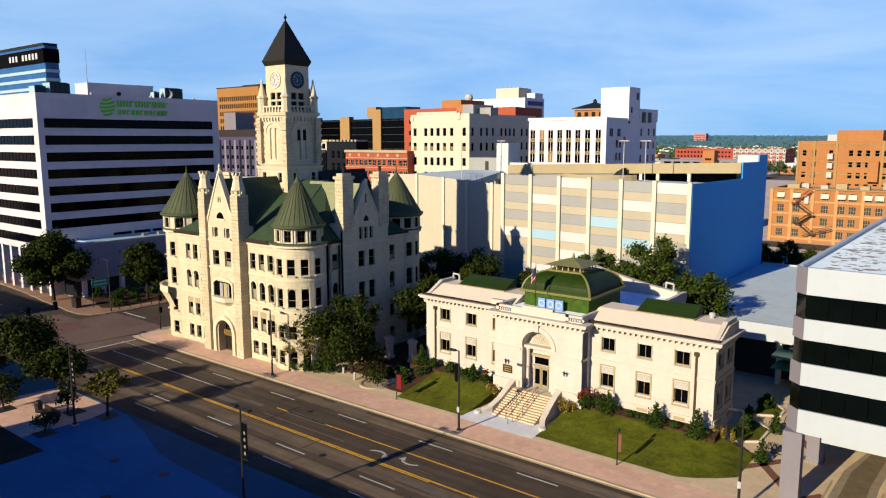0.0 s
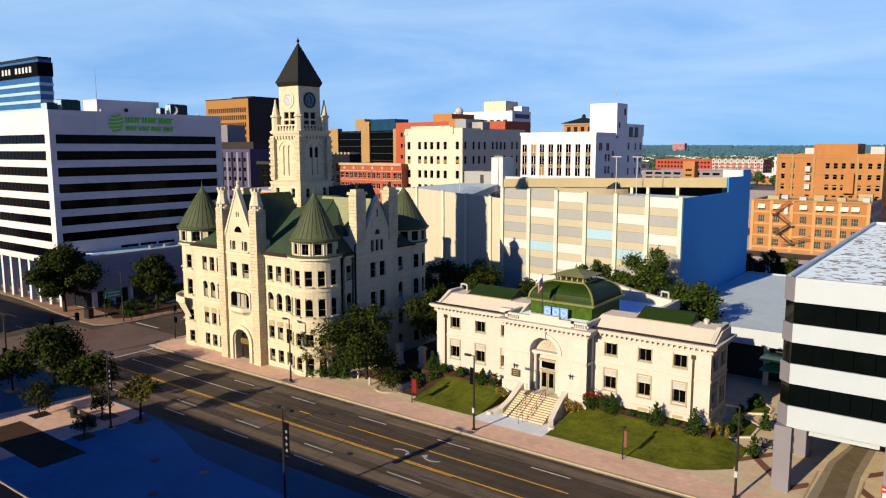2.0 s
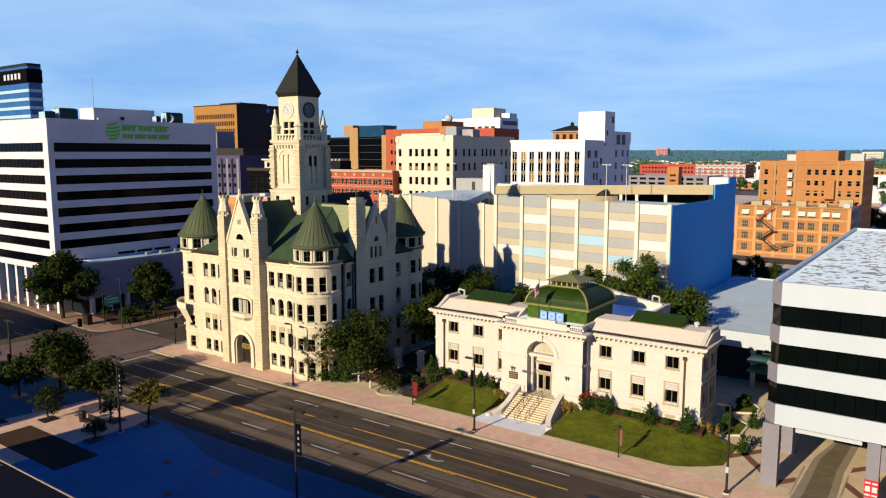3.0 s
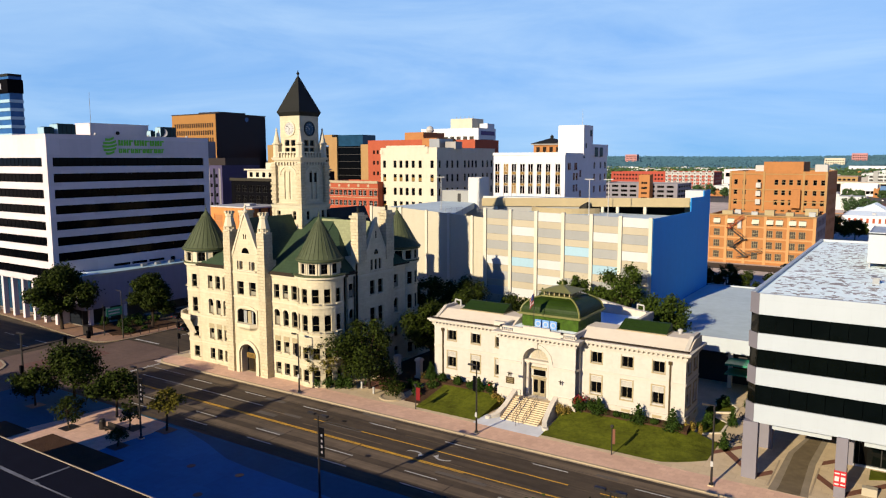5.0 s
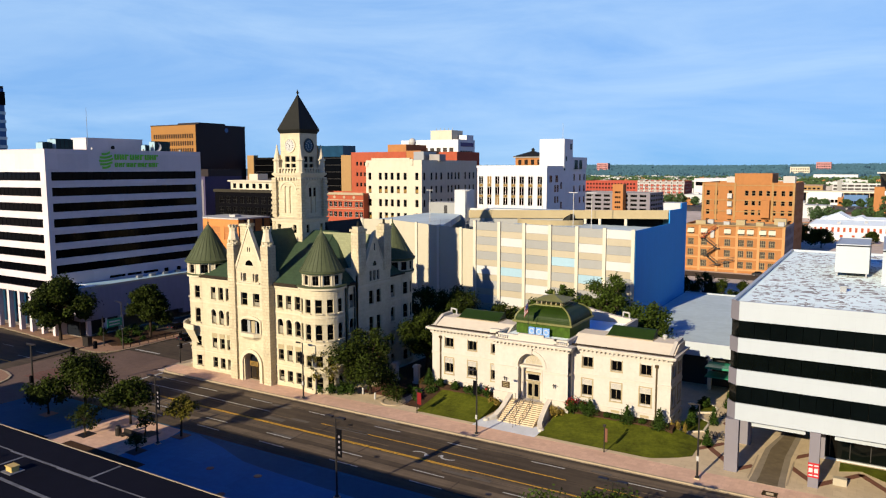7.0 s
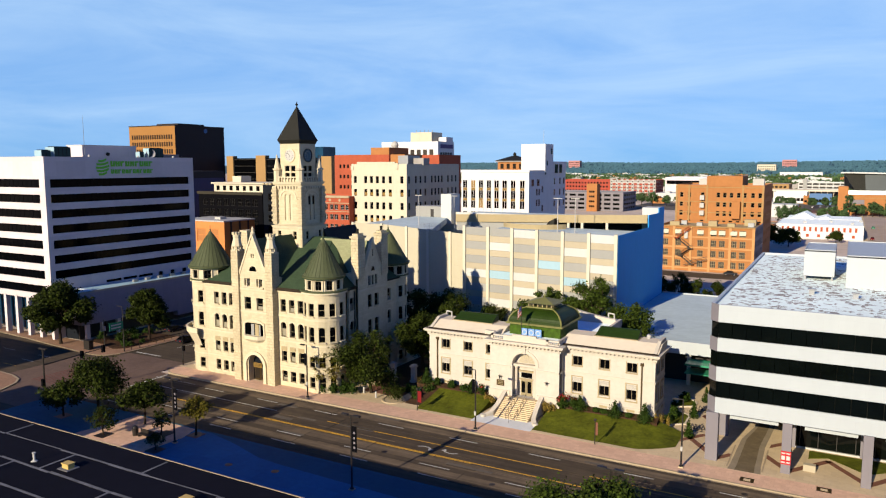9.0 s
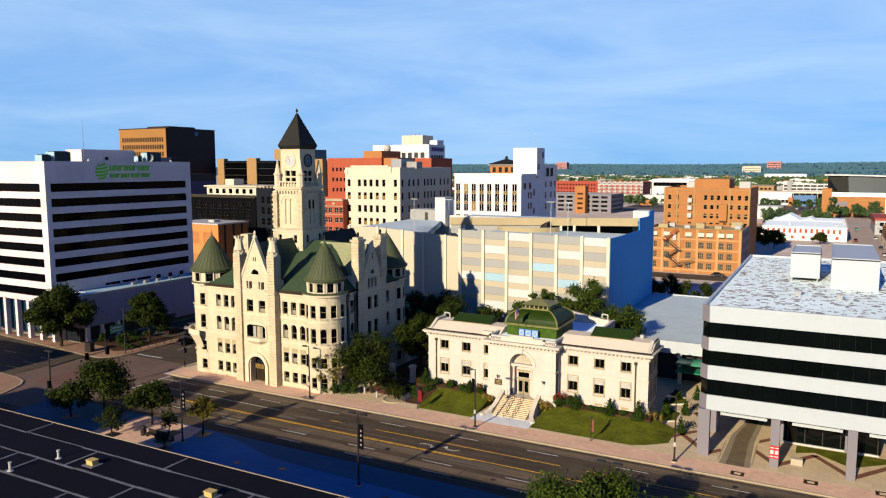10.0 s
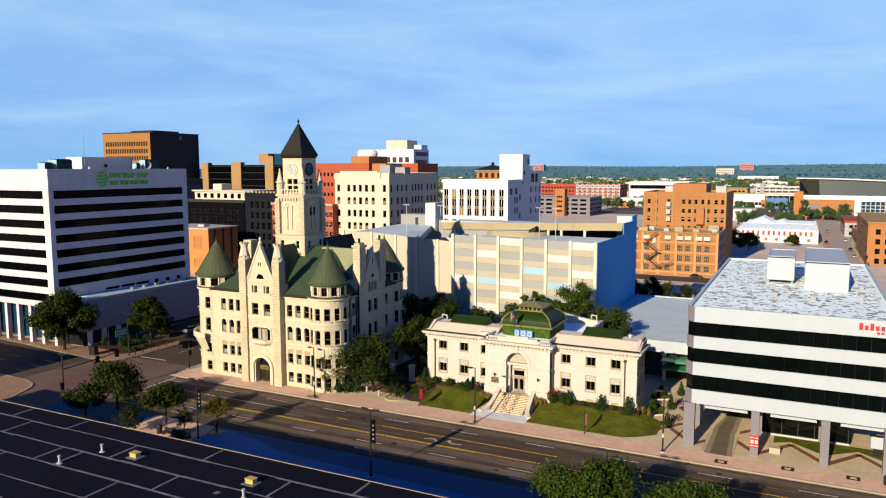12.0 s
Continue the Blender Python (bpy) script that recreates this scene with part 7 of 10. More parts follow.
for x0, x1, y0, y1, z0, z1 in ((-4.85, -0.55, 94.7, 107.0, 20.9, 25.05), (1.05, 7.4, 88.6, 112.0, 20.3, 25.1)):
    mb = part("plant_screen", boxes((x0, x1, y0, y0 + 0.15, z0, z1), (x0, x1, y1 - 0.15, y1, z0, z1), (x0, x0 + 0.15, y0 + 0.15, y1 - 0.15, z0, z1), (x1 - 0.15, x1, y0 + 0.15, y1 - 0.15, z0, z1), (x0, x1, y0, y1, z1 - 0.3, z1 - 0.12)), OFFICE_W, office, "white rooftop plant screen")
    for x in (x0 + 0.3, x1 - 0.3):
        part("leg", boxes((x - 0.1, x + 0.1, y0, y0 + 0.2, 20.3, z0 + 0.05)), STEEL, mb)
for x, y in ((-3.0, 80.0), (2.3, 79.0), (9.5, 93.0), (9.0, 84.0)):
    part("roof_vent", boxes((x - 0.35, x + 0.35, y - 0.35, y + 0.35, 20.3, 21.0), (x - 0.5, x + 0.5, y - 0.5, y + 0.5, 21.0, 21.12)), STEEL, office)
for x in (-13.85, -5.05, 3.65, 11.0):
    for y in (64.0, 74.0, 86.0, 106.0, 125.0):
        d = 0.0 if x < -10 else 0.22
        part("column", boxes((x + d, x + 1.5 - d, y, y + 1.1, 0.15, 6.55)), OFFICE_GREY, office, "square grey concrete column")
for x in (-13.85, -5.05, 3.65):
    part("soffit_beam", boxes((x + 2.6, x + 8.4, OY0 + 1.9, OY0 + 2.4, 5.4, 6.5)), OFFICE_W, office, "white beam under the soffit")
part("ground_floor", boxes((-3.4, 7.8, 74.4, 74.7, 0.3, 6.5)), OFFICE_GLASS, office, "dark glazed ground floor")
part("ground_floor", boxes((7.8, 8.1, 74.4, 86.0, 0.3, 6.5)), OFFICE_GLASS, office), part("ground_floor", boxes((8.1, OX1 - 0.5, 86.0, 86.3, 0.3, 6.5)), OFFICE_GLASS, office)
part("ground_floor", boxes((-3.7, -3.4, 74.4, 100.0, 0.3, 6.5)), OFFICE_GLASS, office)
part("soffit_band", boxes((-3.4, 7.8, 74.2, 74.4, 4.9, 6.5)), OFFICE_GREY, office, "grey band over the glass")
part("ground_kerb", boxes((-3.8, 7.9, 74.1, 74.4, 0.14, 0.34)), GAR_WHITE, office, "white kerb below the glass")
for k in range(6):
    part("mullion", boxes((-3.3 + 2.2 * k, -3.2 + 2.2 * k, 74.32, 74.4, 0.5, 6.5)), FRAME_DARK, office)
part("ground_floor_wall", boxes((-12.6, -9.5, 84, 128, 0.15, 6.5), (-9.5, -3, 100, 100.4, 0.15, 6.5)), FRAME_DARK, office)
for s in (-0.28, 0.28):
    part("wrap_emblem", boxes((-4.3 + s - 0.2, -4.3 + s + 0.2, 63.92, 63.95, 1.95, 2.45)), SIGN_WHITE, office), part("wrap_emblem", boxes((-4.3 + s - 0.22, -4.3 + s + 0.22, 63.92, 63.95, 1.55, 1.7)), SIGN_WHITE, office), part("wrap_emblem", boxes((-4.3 + s - 0.22, -4.3 + s + 0.22, 63.92, 63.95, 2.7, 2.85)), SIGN_WHITE, office)
part("column_wrap", boxes((-4.87, -3.73, 63.95, 65.15, 1.35, 3.05)), SIGN_RED, office, "red wrap with white emblem round the column")
for k in range(7):
    x = 7.6 + k * 0.62
    part("sign_letter", boxes((x, x + 0.42, OY0 - 0.1, OY0 - 0.005, 19.3, 20.2 if k in (0, 2, 5) else 19.9)), SIGN_RED, office)
for k in range(5):
    x = 9.6 + k * 0.5
    part("sign_letter", boxes((x, x + 0.35, OY0 - 0.1, OY0 - 0.005, 18.85, 19.12)), SIGN_RED, office)
# forecourt under the office: driveway, diamonds, grass
def ground_shape(name, pts, mat, label, z0=0.13, z1=0.15, category="paving"):
    bm = bmesh.new()
    slab(bm, pts, z0, z1)
    return solo(name, bm, mat, label, category, "structure")


drive = ground_shape("driveway", [(-11.4, 62.2), (-6.2, 62.2), (-6.6, 63.5), (-6.9, 70), (-6.2, 82), (-5.4, 99), (-9.2, 99), (-9.6, 82), (-10.9, 72), (-11.1, 63.5)], CONCRETE, "pale concrete driveway passing under the office", 0.13, 0.158, "driveway")
bm = bmesh.new()
slab(bm, [(-10.0, 62.3), (-7.7, 62.3), (-7.8, 64.4), (-8.0, 72), (-7.6, 80), (-7.2, 95), (-8.8, 95), (-9.0, 80), (-9.9, 74), (-9.9, 64)], 0.15, 0.163)
part("tyre_strip", bm, TYRE_STAIN, drive, "dark tyre-stained strip")
bm = bmesh.new()
slab(bm, [(-10.8, 62.25), (-6.9, 62.25), (-7.1, 64.4), (-7.3, 72), (-6.9, 80), (-6.4, 97), (-9.1, 97), (-9.4, 80), (-10.5, 74), (-10.7, 64)], 0.15, 0.1605)
part("stained_strip", bm, DRIVE_WORN, drive, "brown-stained concrete")
for x in (-11.05, -6.95):
    part("driveway_kerb", boxes((x, x + 0.16, 63.0, 71.0, 0.15, 0.2)), KERB, drive)
ground_shape("lawn", [(-2.0, 73.6), (-2.0, 70.6), (0.3, 71.9), (4.6, 68.4), (8.9, 72.0), (13.3, 68.4), (18.0, 71.0), (30.0, 71.0), (30.0, 73.6)], LAWN, "strip of grass beside the office columns", 0.1, 0.2, "lawn")


def band(points, width=0.42):
    bm = bmesh.new()
    for a, b in zip(points, points[1:]):
        pa, pb = Vector((*a, 0.13)), Vector((*b, 0.13))
        d = (pb - pa).normalized().cross(Z) * width
        e = (pb - pa).normalized() * 0.15
        up = Vector((0, 0, 0.024))
        hull(bm, [pa - d - e, pa + d - e, pb + d + e, pb - d + e], [q + up for q in (pa - d - e, pa + d - e, pb + d + e, pb - d + e)])
    return solo("paver_band", bm, PAVER_DK, "dark red-brown paver band laid in diamonds", "paving", "structure")


for k, x in enumerate((-12.65, -4.0, 4.65, 13.3, 21.95)):
    if k:
        band([(x - 4.32, 70.8), (x, 65.0)])
        band([(x, 76.2), (x - 4.32, 70.8)]) if k in (1,) else None
    band([(x, 65.0), (x + (4.32 if k else 1.6), 70.8 if k else 67.2)])
for pts in ([(-12.65, 65.0), (-16.9, 70.8), (-13.2, 76.0)], [(-21.0, 65.2), (-16.9, 70.8), (-20.4, 75.6)], [(-13.2, 76.0), (-16.6, 81.0), (-13.4, 86.0)]):
    band(pts)
sb = thing("sign_board", 11.2, 71.3, 0.2, "white sign board on a dark base beside the lawn", "sign")
part("base", boxes((10.7, 11.7, 71.1, 71.5, 0.15, 1.3)), SLATE, sb), part("panel", boxes((10.3, 12.2, 71.0, 71.6, 1.3, 3.0)), OFFICE_W, sb), part("panel_frame", boxes((10.2, 12.3, 70.95, 71.65, 3.0, 3.12)), SLATE, sb)
# angular grass beds with pale kerbs beside the library
for pts in ([(-21.4, 73.7), (-18.6, 76.0), (-18.6, 79.9), (-20.6, 81.6), (-21.4, 81.6)], [(-21.5, 83.2), (-18.8, 84.8), (-18.8, 86.8), (-20.9, 89.4), (-21.8, 88.0)]):
    bed = ground_shape("lawn", pts, LAWN, "small grass bed edged with a pale kerb", 0.1, 0.24, "lawn")
    for p, q in zip(pts, pts[1:] + pts[:1]):
        bm = bmesh.new()
        pa, pb = Vector((*p, 0.1)), Vector((*q, 0.1))
        d, e, up = (pb - pa).normalized().cross(Z) * 0.13, (pb - pa).normalized() * 0.12, Vector((0, 0, 0.22))
        ps = (pa - d - e, pa + d - e, pb + d + e, pb - d + e)
        hull(bm, ps, [v + up for v in ps])
        part("bed_kerb", bm, ROOF_TAN, bed, "pale kerb stone")
ground_shape("garden_path", [(-18.3, 74.0), (-13.6, 74.0), (-13.6, 92.0), (-20.6, 92.0), (-18.4, 87.2), (-18.4, 75.6)], STEP, "tan stone walk through the garden", 0.1, 0.148)
for y0, y1 in ((82.0, 83.6), (72.6, 75.2), (90.0, 91.5)):
    ground_shape("garden_walk", [(-21.4, y0), (-14.0, y0 + 0.8), (-14.0, y1 + 0.8), (-21.4, y1)], CONCRETE, "pale concrete path across the garden", 0.1, 0.162)

# ---- flat black roof in the foreground, and unseen boxes that cast shade ----
near = thing("flat_roofed_hall", -30, -25, 0.15, "low hall with a flat black roof and pale seams", "building")
NY = 10.2
for row in ((-87.0, 40, 9.6, NY - 0.05, 0.15, 11.9), (-87.0, -86.0, -60, 9.6, 0.15, 11.9), (39.5, 40, -60, 9.6, 0.15, 11.9), (-86.0, 39.5, -60, -59.5, 0.15, 11.9)):
    part("wall", boxes(row), GAR_BEIGE, near)
part("roof", boxes((-87.3, 40, -60, NY, 11.9, 12.15)), MEMBRANE, near, "black roof membrane")
part("coping", boxes((-87.3, 40.1, NY, NY + 0.09, 11.9, 12.19)), KERB, near, "pale sunlit roof coping")
rs = random.Random(5)
for k, y in enumerate((7.2, 3.6, 0.2, -3.4, -6.8, -10.3, -14, -18)):
    bm = bmesh.new()
    x = -86.0
    while x < 20:
        w = rs.uniform(5, 9)
        a, b = rs.uniform(-0.08, 0.08), rs.uniform(-0.08, 0.08)
        t = rs.uniform(0.05, 0.15)
        hull(bm, [(x, y + a - t, 12.15), (x + w, y + b - t, 12.15), (x + w, y + b + t, 12.15), (x, y + a + t, 12.15)], [(x, y + a - t, 12.162), (x + w, y + b - t, 12.162), (x + w, y + b + t, 12.162), (x, y + a + t, 12.162)])
        x += w
    part("roof_seam", bm, SEAM, near, "grey seam strip")
for k in range(26):
    x, y = rs.uniform(-84, -30), rs.uniform(-14, 9)
    part("roof_patch", boxes((x, x + rs.uniform(0.3, 1.1), y, y + rs.uniform(0.2, 0.6), 12.15, 12.158 + 0.0002 * k)), SEAM if k % 3 else MEMBRANE, near, "small patch on the roof membrane")
for x, y0, y1 in ((-80, 7.2, 10), (-76, 3.6, 7.2), (-70.5, 7.2, 10), (-63, 0.2, 3.6), (-59.5, 3.6, 7.2), (-54, -3.4, 0.2), (-50, 0.2, 3.6), (-50.8, 7.2, 10), (-45, -3.4, 0.2), (-40, 3.6, 7.2), (-37, 0.2, 3.6), (-33.5, 7.2, 10), (-70, -3.4, 0.2), (-66, 0.2, 3.6)):
    part("roof_seam", boxes((x - 0.13, x + 0.1, y0, y1, 12.15, 12.166)), SEAM, near)
for x, y, m in ((-57.3, 4.9, LAMP_YELLOW), (-43.0, 5.2, LAMP_YELLOW)):
    ub = part("roof_hatch", boxes((x - 0.42, x + 0.42, y - 0.3, y + 0.3, 12.15, 12.58), (x - 0.48, x + 0.48, y - 0.36, y + 0.36, 12.58, 12.66)), m, near, "yellow metal roof box")
    part("curb", boxes((x - 0.7, x + 0.7, y - 0.6, y + 0.6, 12.14, 12.2)), SEAM, ub)
for x, y in ((-61.4, 4.4), (-62.6, 0.6), (-41.6, 2.6), (-52, -6)):
    bm = bmesh.new()
    turned(bm, x, y, [(0.3, 12.15), (0.12, 12.25), (0.1, 12.8), (0.16, 12.85), (0.16, 12.95)], 10)
    part("vent_pipe", bm, FRAME_WHITE, near, "short white vent pipe")
# Box outside the view, added for its shadow on the plaza.
west = thing("west_shade_caster", -112, -20, 0.15, "unseen box added to shade the west end of the plaza", "building")
part("wall", boxes((-128, -97.5, -45, 2.0, 0.15, 14.4)), GAR_BEIGE, west), part("roof", boxes((-128.2, -97.3, -45.2, 2.2, 14.4, 14.7)), GREY_ROOF, west)

# Added out of view; its height sets how far the road is shaded.
shade = thing("corner_shade_caster", -205, -15, 0.15, "unseen box added to shade the road at the street corner", "building")
part("wall", boxes((-262, -143, -50, 24.0, 0.1, 13.1)), GAR_BEIGE, shade), part("roof", boxes((-262.2, -142.8, -50.2, 24.2, 13.1, 13.5)), GREY_ROOF, shade)

# ---- blocks of the town behind ----


def block(name, x0, x1, y0, y1, z1, wall, label, rows_s=(), cols_s=0, rows_e=(), cols_e=0, ww=1.4, we=None, roof=GREY_ROOF, margin=2.0, glass=None,
          bar=0.08, cols=1, rows=2, frame_m=None, arch=False, parapet=0.7, wall_e=None, z0=0.0, group=""):
    """cols_s and cols_e: a number of even window columns, or the columns' places along the wall."""
    b = thing(name, (x0 + x1) / 2, (y0 + y1) / 2, z0, label, "building", group)
    us = cols_s if isinstance(cols_s, list) else [margin + (x1 - x0 - 2 * margin) * (i + 0.5) / cols_s for i in range(cols_s)]
    ue = cols_e if isinstance(cols_e, list) else [margin + (y1 - y0 - 2 * margin) * (i + 0.5) / cols_e for i in range(cols_e)]
    hs = grid_holes(us, ww, [(p - z0, q - z0) for p, q in rows_s], arch)
    he = grid_holes(ue, we or ww, [(p - z0, q - z0) for p, q in rows_e])
    kw = dict(mat_g=glass or GLASS, bar=bar, cols=cols, rows=rows, mat_f=frame_m or FRAME_DARK)
    pierced(b, (x0, y0, z0), (1, 0, 0), x1 - x0, z1 - z0, hs, wall, 0.3, **kw)
    pierced(b, (x1, y0, z0), (0, 1, 0), y1 - y0, z1 - z0, he, wall_e or wall, 0.3, **kw)
    facade(b, (x1, y1, z0), (-1, 0, 0), x1 - x0, z1 - z0, [], wall)
    facade(b, (x0, y1, z0), (0, -1, 0), y1 - y0, z1 - z0, [], wall)
    part("roof", boxes((x0 + 0.3, x1 - 0.3, y0 + 0.3, y1 - 0.3, z1 - parapet - 0.3, z1 - parapet)), roof, b)
    return b


def storeys(top, n, pitch, h):
    return [(top - pitch * k - h, top - pitch * k) for k in range(n)]


cream = block("office_block", -150, -127.6, 174, 211, 38.6, CREAM_WALL, "cream stucco office block with small dark windows", storeys(34.5, 6, 4.4, 2.35), [1.6, 5.9, 8.3, 10.7, 13.2, 15.9, 20.5], storeys(34.5, 6, 4.4, 2.35), [1.6, 6.0, 9.0, 12.2, 16.8, 19.2, 21.6, 24.0, 28.6, 31.7, 34.6], 1.2, margin=1.5)
for k, x in enumerate([1.6, 5.9, 8.3, 10.7, 13.2, 15.9, 20.5]):
    for j, z in ((1, 27.85), (3, 19.05)):
        if (k * 5 + j) % 4:
            part("blind", boxes((-150 + x - 0.5, -150 + x + 0.5, 174.1, 174.14, z + 0.1, z + 1.2)), GOLD_PANEL, cream, "yellowed window blind")
for row in ((-147.6, -132.2, 173.9, 174.5, 38.6, 39.3), (-150.15, -149, 173.8, 175, 36.6, 37.9), (-132.0, -130.9, 173.7, 174.3, 36.9, 38.9)):
    part("parapet_step", boxes(row), CREAM_WALL, cream)
for x0, x1, y0, y1, z1, m in ((-143, -137, 188, 200, 42.0, ORANGE_BRICK), (-136, -132, 182, 190, 41.5, STEEL), (-131, -127, 184, 188, 40.6, GREY_ROOF)):
    part("roof_house", boxes((x0, x1, y0, y1, 38.2, z1)), m, cream)
WCOLS = [1.35, 4.2, 6.85, 9.6, 12.2, 14.9, 17.7, 20.7]
white = block("office_block", -106.1, -83.3, 172, 204, 36.6, WHITE_WALL, "white stucco block with tall grouped windows and a stair tower", [], 0, [], 0)
for k in range(8):
    x = -106.1 + WCOLS[k]
    for j, (z0, z1) in enumerate(((31.3, 33.5), (28.0, 30.4), (25.0, 27.2), (21.6, 23.8))):
        part("window_recess", boxes((x - 0.72, x + 0.72, 171.93, 172.05, z0, z1)), GOLD_PANEL if (k * 3 + j * 5) % 13 == 3 else GLASS, white, "tall dark window")
        part("window_bar", boxes((x - 0.05, x + 0.05, 171.88, 171.93, z0, z1)), WHITE_WALL, white)
    for z0, z1 in ((30.45, 31.25), (27.25, 27.95)):
        part("spandrel_panel", boxes((x - 0.72, x + 0.72, 171.92, 172.05, z0, z1)), GOLD_PANEL, white, "gold spandrel panel")
    for s in (-0.82, 0.82):
        part("window_pier", boxes((x + s - 0.1, x + s + 0.1, 171.82, 172.02, 21.0, 33.6)), WHITE_WALL, white)
for y, z in ((174.9, 32.8), (179.4, 32.8), (178.3, 29.9), (180.3, 29.9), (178.3, 26.6), (180.3, 26.6), (182.9, 30.7), (183.0, 24.8), (185.5, 36.2), (193.6, 33.0), (198.6, 33.0), (202.4, 33.0), (193.6, 29.4), (198.6, 29.4), (202.4, 29.4), (193.6, 25.8), (198.6, 25.8), (202.4, 25.8)):
    w = 0.9 if z > 32.5 and y < 180 else 0.55
    sw = part("side_window", boxes((-83.34, -83.26, y - w, y + w, z - 1.0, z + 1.0)), GLASS, white, "dark side window")
    part("window_bar", boxes((-83.27, -83.24, y - 0.06, y + 0.06, z - 1.0, z + 1.0)), FRAME_WHITE, sw)
part("lift_tower", boxes((-91.2, -83.1, 184.6, 191.6, 35.9, 44.75)), WHITE_WALL, white, "square white lift tower")
for row in ((-83.12, -83.0, 189.4, 190.6, 41.6, 43.4), (-83.12, -83.0, 186.0, 186.7, 38, 39.5)):
    part("lift_tower_window", boxes(row), GLASS, white)
part("upper_storey", boxes((-90, -83.0, 191.6, 204, 35.9, 39.3)), WHITE_WALL, white), part("upper_window", boxes((-83.02, -82.9, 193.0, 195.6, 35.6, 38.4), (-83.02, -82.9, 197.0, 199.4, 35.6, 38.4)), GLASS, white)
part("roof_house", boxes((-101, -92, 188, 196, 36.2, 39.2)), ORANGE_BRICK, white), part("roof_house_cap", boxes((-101.6, -91.8, 187.5, 196.5, 39.2, 39.6)), GREY_ROOF, white)
bm = bmesh.new()
hull(bm, [(-101.8, 187.3, 39.6), (-91.6, 187.3, 39.6), (-91.6, 196.7, 39.6), (-101.8, 196.7, 39.6)], [(-97.2, 191.5, 41.3), (-96.2, 191.5, 41.3), (-96.2, 192.5, 41.3), (-97.2, 192.5, 41.3)])
turned(bm, -96.7, 192, [(0.5, 41.2), (0.6, 41.9), (0.1, 42.4)], 8)
part("pyramid_roof", bm, SLATE, white, "low dark pyramid roof")
for k in range(4):
    part("house_window", boxes((-100 + 2.2 * k, -98.9 + 2.2 * k, 187.9, 188.05, 37.0, 38.6)), GLASS_BROWN, white)
bm = bmesh.new()
tube(bm, (-85, 188, 45), (-85, 188, 49.5), 0.07, 0.03, 6)
part("antenna", bm, STEEL, white)
for k in range(8):
    x = -106.1 + WCOLS[k]
    bm = bmesh.new()
    for i in range(8):
        a0, a1 = math.pi * i / 8, math.pi * (i + 1) / 8
        pts = [(x - 0.74 * math.cos(t), 33.4 + 0.6 * math.sin(t)) for t in (a0, a1)] + [(x - 0.98 * math.cos(t), 33.4 + 0.85 * math.sin(t)) for t in (a1, a0)]
        hull(bm, [(p, 171.8, q) for p, q in pts], [(p, 172.02, q) for p, q in pts])
    part("arch_hood", bm, WHITE_WALL, white)
part("cornice", boxes((-106.3, -83.1, 171.8, 172.1, 36.0, 36.75)), WHITE_WALL, white)

redt = block("office_block", -187, -160, 213, 236, 42.4, RED_BRICK, "red brick block with small windows", storeys(38.5, 6, 4.2, 1.5), 12, storeys(38.5, 6, 4.2, 1.5), 6, 1.0)
part("roof_house", boxes((-169, -160.2, 213.4, 228, 42.0, 45.2)), ORANGE_BRICK, redt, "orange roof house")
bm = bmesh.new()
turned(bm, -163, 222, [(1.2, 45.2), (1.6, 46.2), (1.2, 47.4), (0.3, 47.9)], 14)
part("radar_dome", bm, FRAME_WHITE, redt)
part("side_extension", boxes((-160, -140, 218, 236, 0, 42.2)), RED_BRICK, redt)
rb = block("brick_building", -176, -149, 171, 188, 27.6, RED_BRICK, "red brick building with pale trim and paired windows", storeys(24.7, 5, 3.4, 1.8), [1.0, 3.0, 5.0, 7.0, 9.0, 10.9, 12.9, 14.9, 17.0, 19.5, 21.4, 24.1, 26.0], (), 0, 1.5, frame_m=FRAME_WHITE, cols=2)
for row in ((-176.3, -148.9, 170.6, 171.2, 27.0, 27.8), (-176.1, -148.9, 170.8, 171.05, 25.1, 25.35), (-176.1, -148.9, 170.8, 171.05, 22.2, 22.4)):
    part("cornice", boxes(row), KERB, rb)
for k in range(6):
    bm = bmesh.new()
    tube(bm, (-174.0 + 4.2 * k, 171.0, 26.2), (-174.0 + 4.2 * k, 170.9, 26.2), 0.5, 0.5, 12)
    part("roundel", bm, KERB, rb)
fw = block("office_block", -215, -181.1, 290, 307, 50.0, WHITE_WALL, "pale tower with a stepped roof house", storeys(46.0, 6, 4.6, 2.8), 8, storeys(44.6, 6, 3.6, 1.8), 5, 2.4, glass=DUSTY)
part("sign_panel", boxes((-181.12, -180.9, 292.5, 305.5, 46.6, 48.6)), PURPLE_SIGN, fw, "plain dark purple sign strip")
part("roof_house", boxes((-199.0, -186.5, 293, 304, 49.4, 54.8)), CREAM_WALL, fw), part("roof_house", boxes((-186, -181.3, 299, 306, 49.4, 52.4)), WHITE_WALL, fw)
for k in range(5):
    part("roof_mast", boxes((-197.5 + 2.4 * k, -197.3 + 2.4 * k, 296, 296.2, 54.8, 56.1)), STEEL, fw)
# brown tower with bronze strips
# Near-black east wall: shade of the unlit side put into its colour.
br = block("office_tower", -380.4, -341, 265, 303, 61.0, BROWN_SLAB, "brown precast tower with rows of narrow windows", storeys(56.0, 10, 4.2, 2.6), 18, (), 0, 1.3, glass=GLASS_BROWN, wall_e=DARK_SLAB)
part("roof_house", boxes((-362, -344, 270, 290, 60.5, 62.6)), DARK_SLAB, br)
bm = bmesh.new()
tube(bm, (-340.95, 288.0, 58.6), (-340.7, 288.0, 58.6), 1.3, 1.3, 20)
